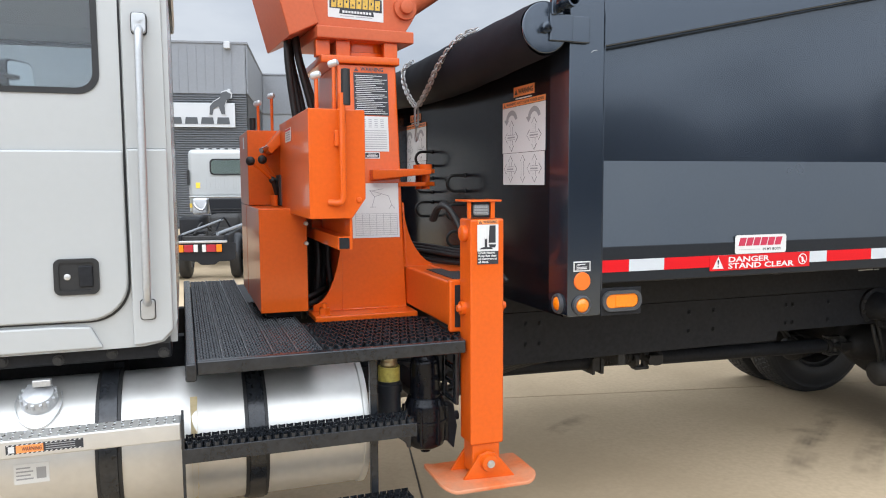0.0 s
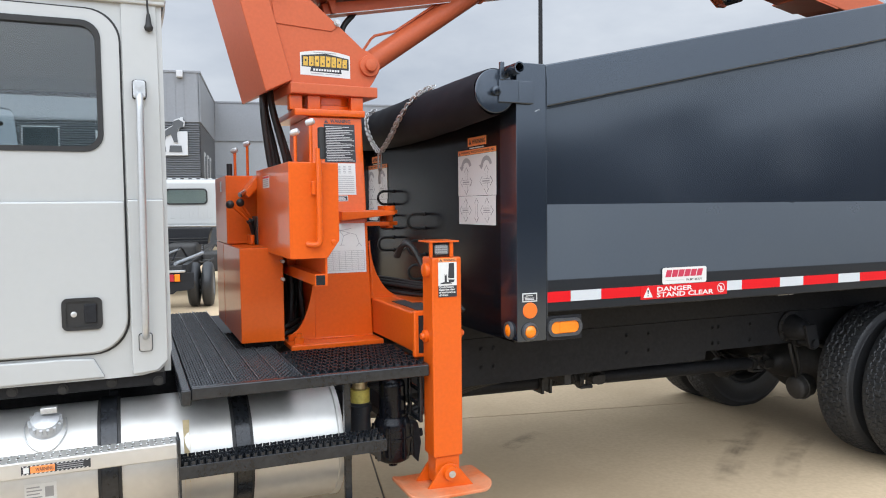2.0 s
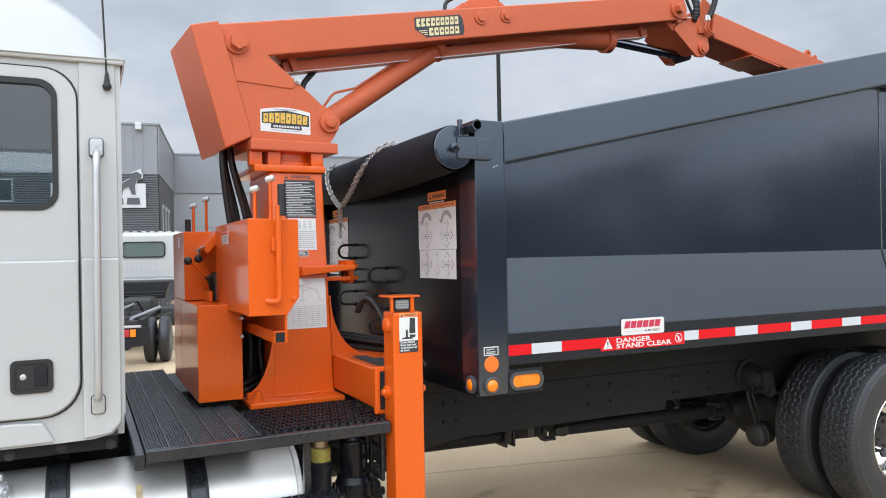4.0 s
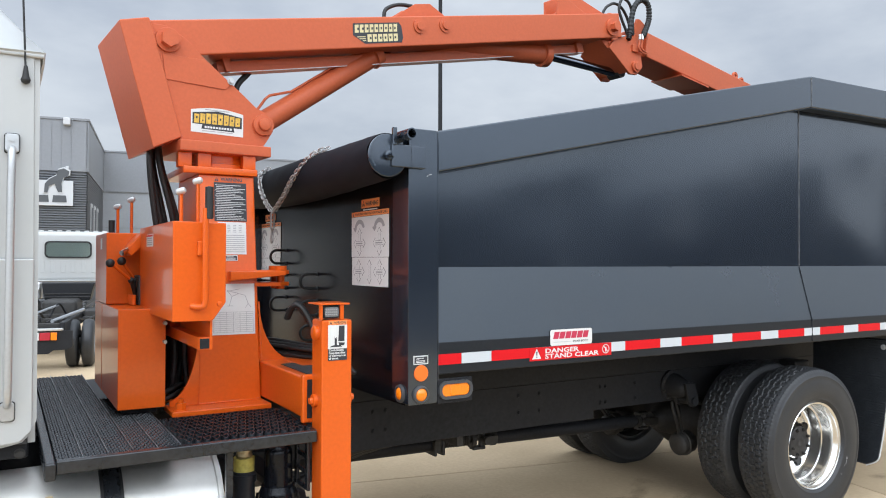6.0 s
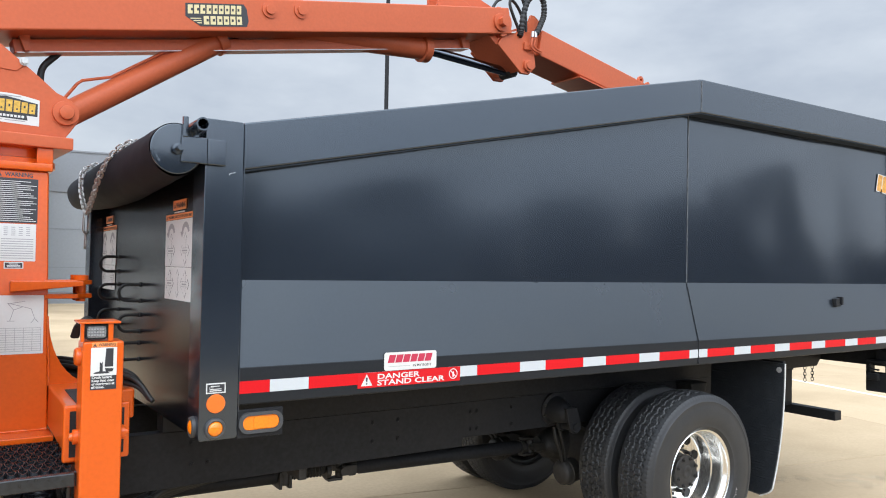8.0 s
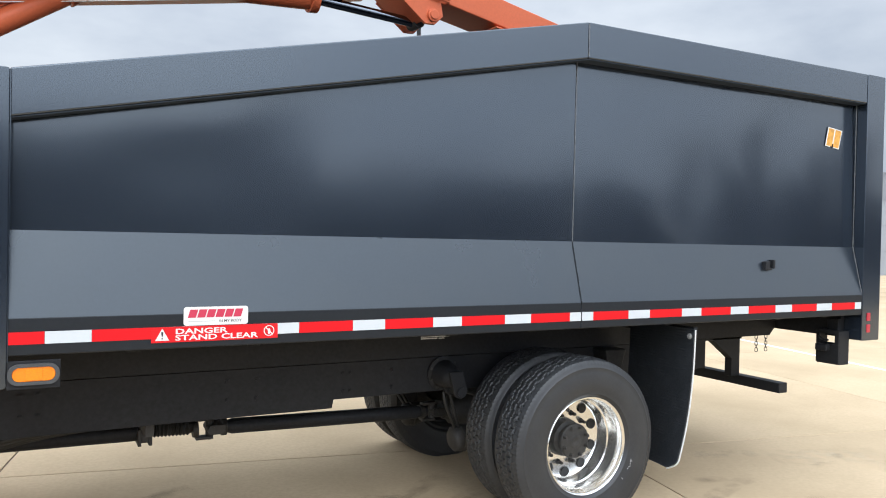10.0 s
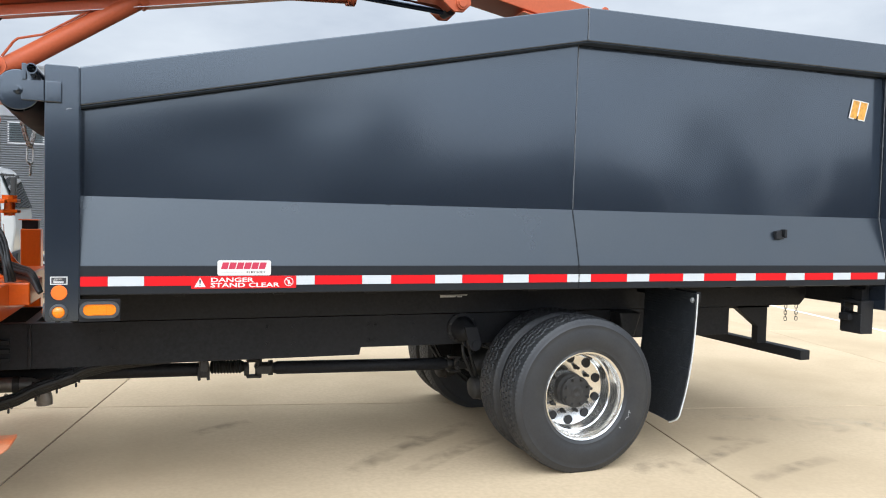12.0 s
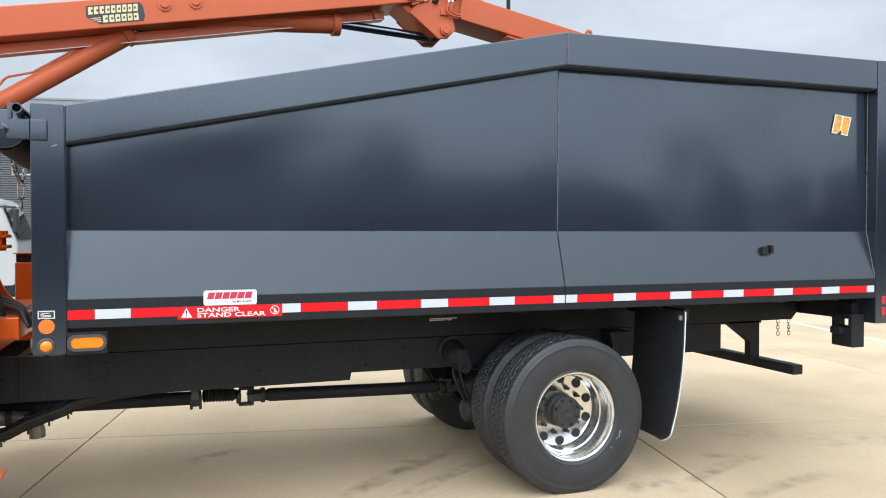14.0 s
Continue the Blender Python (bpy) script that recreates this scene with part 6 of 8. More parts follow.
# door handle in its black pocket
pocket = part("door_handle", holed(rounded(-1.808, -1.662, 1.270, 1.398, 0.022), rounded(-1.792, -1.678, 1.284, 1.384, 0.014), CYN - 0.022, CYN + 0.0), BRUBBER, cab, "black recessed door handle")
part("pocket_back", prism(rounded(-1.797, -1.673, 1.279, 1.389, 0.014), "y", CYN - 0.017, CYN - 0.0135), BRUBBER, pocket)
part("paddle", cuboid(-1.728, -1.682, CYN - 0.023, CYN - 0.014, 1.296, 1.372, 0.005), BLACKF, pocket, "black pull paddle")
part("key_lock", lathe([(0.0, 0.002), (0.006, 0.0), (0.011, 0.002), (0.012, 0.008), (0.0, 0.008)], (-1.765, CYN - 0.0215, 1.334), (0, 1, 0), 18), STEELM, pocket, "bright key lock")
# aerial
aer = part("aerial", rod((-1.455, CYN - 0.010, 2.50), (-1.470, CYN - 0.005, 2.90), 0.004, 8), BRUBBER, cab, "thin black whip aerial")
part("aerial_base", lathe([(0.0, -0.018), (0.014, -0.012), (0.018, 0.0), (0.012, 0.012), (0.007, 0.05), (0.0, 0.06)], (-1.455, CYN - 0.012, 2.475), (0, -0.1, 1), 16), BRUBBER, aer)
# inside: seat backs and the far mirror
for y in (0.62, 1.80):
    part("seat", cuboid(-1.95, -1.72, y - 0.24, y + 0.24, 1.12, 1.98, 0.06, 3), SEATM, cab, "grey fabric seat")
part("dashboard", cuboid(-3.4, -2.95, CYN + 0.06, CYF - 0.06, 1.5, 1.85, 0.06, 3), INTERIOR, cab)
MM = Matrix.Translation((-2.27, 2.46, 2.25)) @ Matrix.Rotation(radians(57), 4, "Z") @ Matrix.Rotation(radians(-6), 4, "X")
mir = part("mirror", prism(rounded(-0.115, 0.115, -0.165, 0.165, 0.05), "y", 0.0, 0.09, 0.015, m=MM), BRUBBER, cab, "black-rimmed side mirror on the far door")
part("mirror_glass", prism(rounded(-0.098, 0.098, -0.148, 0.148, 0.04), "y", -0.004, 0.002, m=MM), CHROME, mir, "mirror glass showing bright sky", smooth=False)
part("mirror_arm", rod((-2.40, CYF - 0.02, 2.30), (-2.28, 2.42, 2.30), 0.014, 10), BRUBBER, mir)
part("mirror_arm", rod((-2.40, CYF - 0.02, 2.15), (-2.28, 2.42, 2.15), 0.014, 10), BRUBBER, mir)

# ---- lamps, tape and labels on the dump body ----
P = 0.4572
whites = [0.6 + k * P for k in range(12)]
edge_x = [0.290]
for xr in whites:
    for a, b, m_ in ((edge_x[-1], xr - 0.178, RED_T), (xr - 0.178, xr, WHITE_T)):
        part("reflective_tape", cuboid(a + 0.0006, b - 0.0006, 0.0022, 0.0045, 1.275, 1.3265), m_, body, "red reflective tape" if m_ is RED_T else "white reflective tape")
    edge_x.append(xr)
part("reflective_tape", cuboid(edge_x[-1] + 0.0006, 5.908, 0.0022, 0.0045, 1.275, 1.3265), RED_T, body, "red reflective tape")
part("reflective_tape", cuboid(5.9085, 5.985, 0.0022, 0.0045, 1.275, 1.3265), WHITE_T, body, "white reflective tape")


def brand_blocks(parent, m, x0, x1, y0, y1, n, material, slant=0.2, gap=0.16, name="emblem_block", t0=0.0):
    """A brand's word as a row of plain leaning blocks."""
    w = (x1 - x0) / n
    for k in range(n):
        a = x0 + w * k
        b = a + w * (1 - gap)
        s = slant * (y1 - y0)
        part(name, flat([(a, y0), (b, y0), (b + s, y1), (a + s, y1)], m @ Matrix.Translation((0, 0, t0)), 0.0005), material, parent)


def bars(parent, m, rows, material, name="printed_text", t0=0.0005):
    for x0, x1, y0, y1 in rows:
        part(name, flat(rect(x0, x1, y0, y1), m @ Matrix.Translation((0, 0, t0)), 0.0004), material, parent)


def triangle_sign(parent, m, x, y, h, ink, ground_ink):
    part("warning_triangle", flat([(x, y), (x + h * 1.1, y), (x + h * 0.55, y + h)], m, 0.0006), ink, parent)
    bm = flat([(x + h * 0.50, y + h * 0.34), (x + h * 0.60, y + h * 0.34), (x + h * 0.64, y + h * 0.72), (x + h * 0.46, y + h * 0.72)], m @ Matrix.Translation((0, 0, 0.0006)), 0.0004)
    bm = flat(rect(x + h * 0.49, x + h * 0.61, y + h * 0.12, y + h * 0.24), m @ Matrix.Translation((0, 0, 0.0006)), 0.0004, bm)
    part("exclamation_mark", bm, ground_ink, parent)


dm = side_m(0.839, 0.0016, 1.257)
dg = part("danger_sign", flat(rect(0, 0.569, 0, 0.0695), dm, 0.0008), RED_L, body, "red danger sign with white words")
DM = dm @ Matrix.Translation((0, 0, 0.001))
triangle_sign(dg, DM, 0.016, 0.009, 0.054, WHITE_L, BLACK_L)
lettering("DANGER", 0.034, WHITE_L, dg, DM @ Matrix.Translation((0.100, 0.0365, 0)), bold=0.022, width=0.230)
lettering("STAND CLEAR", 0.034, WHITE_L, dg, DM @ Matrix.Translation((0.100, 0.0075, 0)), bold=0.022, width=0.375)
ring = lathe([(0.0215, 0.0), (0.0255, 0.0), (0.0255, 0.0005), (0.0215, 0.0005), (0.0215, 0.0)], (0, 0, 0), (0, 0, 1), 32)
ring = cuboid(-0.0022, 0.0022, -0.021, 0.021, 0, 0.0005, bm=ring, m=Matrix.Rotation(radians(45), 4, "Z"))
ring = flat([(-0.004, -0.016), (0.004, -0.016), (0.006, 0.004), (0.0, 0.012), (-0.006, 0.004)], Matrix.Identity(4), 0.0004, ring)
bmesh.ops.transform(ring, matrix=DM @ Matrix.Translation((0.527, 0.036, 0)), verts=ring.verts)
part("round_symbol", ring, WHITE_L, dg)
hm = side_m(0.975, 0.0015, 1.329)
hx = part("maker_plate", flat(rounded(0, 0.290, 0, 0.085, 0.012), hm, 0.0012), WHITE_L, body, "white rounded maker's plate with crimson emblem")
HM = hm @ Matrix.Translation((0, 0, 0.0014))
brand_blocks(hx, HM, 0.018, 0.262, 0.036, 0.073, 6, CRIM_L, 0.28, 0.13)
lettering("IN MY BODY", 0.0165, BLACK_L, hx, HM @ Matrix.Translation((0.155, 0.013, 0)), bold=0.01, width=0.105)
bars(hx, HM, [(0.02, 0.14, 0.018, 0.0195)], GREY_L)
# front post: data plate, reflector, round and oval lamps
idp = part("data_plate", flat(rect(0, 0.080, 0, 0.042), side_m(0.152, -0.0004, 1.286), 0.0008), WHITE_L, body, "small white and black data plate")
im = side_m(0.152, -0.0014, 1.286)
bars(idp, im, [(0.005, 0.075, 0.005, 0.037)], BLACK_L)
bars(idp, im, [(0.014, 0.062, 0.009, 0.013), (0.014, 0.062, 0.016, 0.019), (0.018, 0.055, 0.028, 0.031), (0.012, 0.03, 0.023, 0.025)], WHITE_L, t0=0.001)
part("reflector", lathe([(0.0, -0.006), (0.036, -0.006), (0.0385, -0.003), (0.0385, 0.001)], (0.193, 0.0, 1.244), (0, 1, 0), 36), LENS_O, body, "round orange reflector")


def marker(c, d, name="marker_lamp"):
    b = part(name, lathe([(0.030, -0.012), (0.034, -0.016), (0.041, -0.013), (0.0435, -0.004), (0.0435, 0.002), (0.0, 0.002)], c, d, 36), BEZEL, body, "round amber lamp in a grey grommet")
    part("lens", lathe([(0.0, -0.022), (0.012, -0.021), (0.024, -0.017), (0.031, -0.010), (0.031, 0.0)], c, d, 30), LENS_A, b, "amber lens")
    return b


marker((0.191, 0.0, 1.143), (0, 1, 0))
marker((FRONT, 0.075, 1.143), (1, 0, 0))
ov = part("turn_lamp", holed(rounded(0.289, 0.480, 1.108, 1.196, 0.040, 8), rounded(0.305, 0.464, 1.122, 1.182, 0.028, 8), -0.012, 0.03), BEZEL, body, "oval amber lamp in a grey rubber bezel")
part("lens", prism(rounded(0.304, 0.465, 1.121, 1.183, 0.028, 8), "y", -0.006, 0.01, 0.004), LENS_A, ov, "amber oval lens")
part("lens_core", prism(rounded(0.352, 0.418, 1.126, 1.178, 0.01, 3), "y", -0.0085, -0.005, 0.002), LENS_A, ov)
part("bezel_plate", cuboid(0.286, 0.483, 0.001, 0.02, 1.09, 1.207, 0.002), BLACKF, ov)
for z in (1.21, 1.12):
    part("tail_marker", cuboid(6.055, 6.10, -0.006, 0.002, z - 0.032, z + 0.032, 0.004), LENS_R, body, "small red side lamp")
# rear emblem
pm = side_m(5.63, PY + 0.004, 2.515) @ Matrix.Rotation(radians(-6), 4, "Z")
pe = part("emblem", flat([(0.0, 0.0), (0.055, 0.0), (0.07, 0.03), (0.10, 0.03), (0.095, 0.0), (0.165, 0.0), (0.19, 0.15), (0.02, 0.15)], pm, 0.0006), WHITE_L, body, "small orange and yellow emblem with a white rim")
PMT = pm @ Matrix.Translation((0, 0, 0.0008))
part("emblem_shape", flat([(0.012, 0.008), (0.078, 0.008), (0.095, 0.143), (0.030, 0.143)], PMT, 0.0005), AMBER_L, pe)
part("emblem_shape", flat([(0.092, 0.008), (0.158, 0.008), (0.178, 0.143), (0.109, 0.143)], PMT, 0.0005), AMBER_L, pe)
# small latch on the slope, and under the rear end
lt = thing("side_latch", "small black steel latch on the sloping side", "latch", (4.97, 0.03, 1.57))
part("latch_cup", prism([(4.915, 1.575), (4.985, 1.575), (4.985, 1.590), (4.962, 1.592), (4.962, 1.640), (4.915, 1.632)], "y", 0.028, 0.075, 0.004), BLACKF, lt)
part("latch_tongue", cuboid(4.99, 5.012, 0.024, 0.075, 1.585, 1.648, 0.005), BLACKF, lt)
bxr = thing("tail_lamp_box", "black steel lamp box hanging under the tail", "lamp box", (5.9, 0.15, 0.82))
part("box_side", cuboid(5.88, 6.00, 0.10, 0.112, 0.835, 1.092, 0.004), BLACKF, bxr)
part("box_front", cuboid(5.868, 5.88, 0.10, 0.292, 0.835, 0.985, 0.003), BLACKF, bxr)
part("box_front", cuboid(5.868, 5.88, 0.10, 0.135, 0.985, 1.092, 0.003), BLACKF, bxr)
part("box_front", cuboid(5.868, 5.88, 0.257, 0.292, 0.985, 1.092, 0.003), BLACKF, bxr)
part("box_front", cuboid(5.868, 5.88, 0.135, 0.257, 1.066, 1.092, 0.003), BLACKF, bxr)
part("box_back", cuboid(5.99, 6.002, 0.112, 0.292, 0.835, 0.985, 0.003), BLACKF, bxr)
part("box_side", cuboid(5.88, 6.00, 0.282, 0.294, 0.835, 1.092, 0.004), BLACKF, bxr)
part("box_bottom", cuboid(5.88, 6.00, 0.10, 0.292, 0.828, 0.838, 0.003), BLACKF, bxr)
part("box_top", cuboid(5.88, 6.00, 0.112, 0.282, 1.080, 1.092, 0.003), BLACKF, bxr)
part("box_hook", hose([(5.84, 0.17, 1.02), (5.85, 0.21, 1.02), (5.85, 0.25, 1.035), (5.86, 0.25, 1.06)], 0.008, 8, 4), BLACKF, bxr)
part("box_lug", cuboid(5.82, 5.87, 0.17, 0.27, 0.93, 0.985, 0.01), BLACKF, bxr)
part("box_hanger", cuboid(5.93, 5.99, 0.15, 0.24, 1.088, 1.18, 0.004), BLACKF, bxr)
part("tail_sill", cuboid(5.97, 6.10, 0.15, W - 0.15, 1.04, 1.24, 0.004), BLACKF, body)
ug = thing("underride_guard", "black steel underride bar below the tail", "underride guard", (5.6, 1.22, 0.57))
part("guard_bar", cuboid(5.58, 5.68, 0.40, W - 0.40, 0.575, 0.655, 0.006), BLACKF, ug)
for y in (0.80, W - 0.87):
    part("guard_strut", prism([(5.22, 1.00), (5.60, 1.00), (5.60, 0.65), (5.50, 0.65), (5.50, 0.80)], "y", y, y + 0.07, 0.004), BLACKF, ug)
    part("guard_web", cuboid(5.10, 5.62, y, y + 0.06, 0.96, 1.10, 0.003), BLACKF, ug)


def chain_link(p, d, turn, L=0.036, wd=0.012, r=0.0035, seg=7):
    """One oval link, its long way along d."""
    d = Vector(d).normalized()
    q = d.to_track_quat("Z", "Y").to_matrix().to_4x4()
    mm = Matrix.Translation(p) @ q @ Matrix.Rotation(turn, 4, "Z")
    pts = []
    h = L / 2 - wd
    for k in range(16):
        a = 2 * math.pi * k / 16
        pts.append(mm @ Vector((wd * math.cos(a), 0, wd * math.sin(a) + (h if math.sin(a) > 0 else -h))))
    return hose(pts, r, 6, 1, None, True)


def chain(parent, pts, pitch, **kw):
    path = smooth_path(pts, 24)
    acc, last, k = 0.0, path[0], 0
    for a, b in zip(path, path[1:]):
        acc += (b - a).length
        if acc >= pitch:
            acc -= pitch
            part("chain_link", chain_link(b, b - a, radians(45 if k % 2 else -45), **kw), STEELM if kw.get("r", 0.0035) > 0.003 else DARKG, parent)
            k += 1


for x in (5.80, 5.92):
    ch = thing("safety_chain", "short hanging safety chain under the tail", "chain", (x, 0.80, 1.0), "tail chains")
    chain(ch, [(x, 0.80, 0.99), (x, 0.80, 0.92), (x + 0.002, 0.80, 0.845)], 0.026, L=0.036, wd=0.011, r=0.0029)

# ---- tarp roll and its bracket ----
roll = thing("tarp_roll", "black vinyl tarp rolled up across the front of the body", "tarp roll", (0.01, 1.2, 2.16))
tb = bmesh.new()
rings = []
nr, nl = 40, 60
for i in range(nl + 1):
    v = i / nl
    y = 0.0 + 2.44 * v
    row = []
    for k in range(nr):
        a = 2 * math.pi * k / nr
        r = 0.103 + 0.021 * math.sin(math.pi * v) + 0.004 * noise.noise(Vector((a * 1.2, y * 2.2, 3))) + 0.003 * noise.noise(Vector((math.cos(a) * 3, math.sin(a) * 3, y * 9)))
        sag = 0.02 * math.sin(math.pi * v)
        row.append(tb.verts.new((0.010 + r * math.cos(a), y, 2.268 - sag + r * math.sin(a) * 1.03)))
    rings.append(row)
for a, b in zip(rings, rings[1:]):
    for k in range(nr):
        tb.faces.new((a[k], a[(k + 1) % nr], b[(k + 1) % nr], b[k]))
part("rolled_tarp", tb, TARP, roll)
for y, s in ((-0.012, -1), (2.44, 1)):
    part("end_disc", lathe([(0.0, 0.0), (0.096, 0.0), (0.100, 0.003), (0.100, 0.009), (0.096, 0.012), (0.0, 0.012)], (0.009, y, 2.269), (0, 1, 0), 48), BLACKP, roll, "stamped black end disc")
    part("roll_axle", rod((0.010, y, 2.268), (0.010, y + s * 0.065, 2.268), 0.0125, 18), BLACKP, roll)
    part("axle_ring", lathe([(0.012, 0.0), (0.022, 0.002), (0.023, 0.008), (0.022, 0.018), (0.012, 0.020)], (0.010, y + (0.012 if s > 0 else -0.020), 2.268), (0, 1, 0), 20), BLACKP, roll)
sc_ = None
for k in range(7):
    a = radians(150 + 11 * k)
    sc_ = cuboid(-0.004, 0.004, -0.0008, 0.0005, -0.006, 0.006, bm=sc_, m=Matrix.Translation((0.009 + 0.083 * math.cos(a), -0.0125, 2.269 + 0.083 * math.sin(a))) @ Matrix.Rotation(-a, 4, "Y"))
part("disc_stamping", sc_, BLACKP, roll)
brk = thing("roll_bracket", "black steel bracket holding the tarp roll", "bracket", (0.11, -0.02, 2.2))
part("bracket_plate", cuboid(0.024, 0.127, -0.024, -0.004, 2.217, 2.323, 0.004), BLACKP, brk)
part("bracket_plate", cuboid(0.1275, 0.206, -0.020, -0.001, 2.216, 2.322, 0.005), BLACKP, brk)
part("bracket_tab", cuboid(0.028, 0.049, -0.030, -0.010, 2.318, 2.400, 0.003), BLACKP, brk)
pipe = lathe([(0.0205, 0.0), (0.0265, 0.0), (0.0265, 0.62), (0.0205, 0.62), (0.0205, 0.0)], (0.084, -0.109, 2.363), (0, 1, 0.0), 28)
part("cross_pipe", pipe, BLACKP, brk, "open black steel pipe")
part("pipe_saddle", cuboid(0.062, 0.106, 0.02, 0.05, 2.315, 2.342, 0.003), BLACKP, brk)
part("pipe_plug", rod((0.084, 0.10, 2.363), (0.084, 0.20, 2.363), 0.0207, 18), BLACKP, brk)

# ---- chain and hook over the roll ----
ch = thing("lifting_chain", "bright steel chain looped over the tarp roll", "chain", (-0.10, 1.1, 1.9))
chain(ch, [(0.0, 0.66, 2.395), (-0.075, 0.75, 2.355), (-0.125, 0.90, 2.25), (-0.135, 1.05, 2.15), (-0.135, 1.22, 2.075)], 0.027, L=0.044, wd=0.0125, r=0.0042)
chain(ch, [(-0.03, 1.62, 2.385), (-0.11, 1.57, 2.33), (-0.135, 1.50, 2.24), (-0.138, 1.38, 2.14), (-0.136, 1.26, 2.075)], 0.027, L=0.044, wd=0.0125, r=0.0042)
part("quick_link", chain_link((-0.136, 1.25, 2.02), (0, 0, 1), radians(50), 0.115, 0.024, 0.006), STEELM, ch)
part("snap_hook", hose([(-0.136, 1.255, 1.975), (-0.136, 1.262, 1.94), (-0.136, 1.275, 1.91), (-0.138, 1.262, 1.888), (-0.136, 1.245, 1.90), (-0.136, 1.248, 1.93)], 0.0065, 8, 6), STEELM, ch)

# ---- front wall: hose hooks and sheets ----
for y0, z in ((1.76, 1.805), (1.76, 1.640), (1.76, 1.490), (1.21, 1.653), (1.21, 1.490), (1.21, 1.340)):
    hk = thing("hose_hook", "black bent rod hook standing out of the front wall", "hook", (0.155, y0, z), "hose hooks")
    r_, xw = 0.044, wall_x(y0)
    u_ = [Vector((xw + 0.005, y0, z + r_)), Vector((xw - 0.066, y0, z + r_))]
    u_ += [Vector((xw - 0.066 - r_ * math.sin(radians(a)), y0, z + r_ * math.cos(radians(a)))) for a in range(15, 166, 15)]
    u_ += [Vector((xw - 0.066, y0, z - r_)), Vector((xw + 0.005, y0, z - r_))]
    part("hook_rod", hose(u_, 0.0085, 10, 1), BRUBBER, hk)
    for zz in (z + r_, z - r_):
        part("hook_collar", lathe([(0.0085, 0.0), (0.014, 0.0), (0.013, 0.007), (0.0085, 0.010)], (xw - 0.001, y0, zz), (-1, 0, 0), 14), BRUBBER, hk)


def arrow(m, cx, cy, L, wd, vertical=True):
    t, hl, hw = 0.012, 0.028, 0.026
    pts = [(-L / 2, 0), (-L / 2 + hl, hw), (-L / 2 + hl, t), (L / 2 - hl, t), (L / 2 - hl, hw), (L / 2, 0), (L / 2 - hl, -hw), (L / 2 - hl, -t), (-L / 2 + hl, -t), (-L / 2 + hl, -hw)]
    if vertical:
        pts = [(-b, a) for a, b in pts]
    return [(cx + a, cy + b) for a, b in pts]


def outline(parent, pts, m, ink, fill, w=0.0014):
    """A drawn outline: an inked shape with a smaller pale one on it."""
    cx = sum(p[0] for p in pts) / len(pts)
    cy = sum(p[1] for p in pts) / len(pts)
    hx = max(abs(p[0] - cx) for p in pts)
    hy = max(abs(p[1] - cy) for p in pts)
    part("arrow", flat(pts, m, 0.0004), ink, parent)
    part("arrow_fill", flat([(cx + (x - cx) * (1 - 2.4 * w / hx) , cy + (y - cy) * (1 - 2.4 * w / hy)) for x, y in pts], m @ Matrix.Translation((0, 0, 0.0005)), 0.0003), fill, parent)


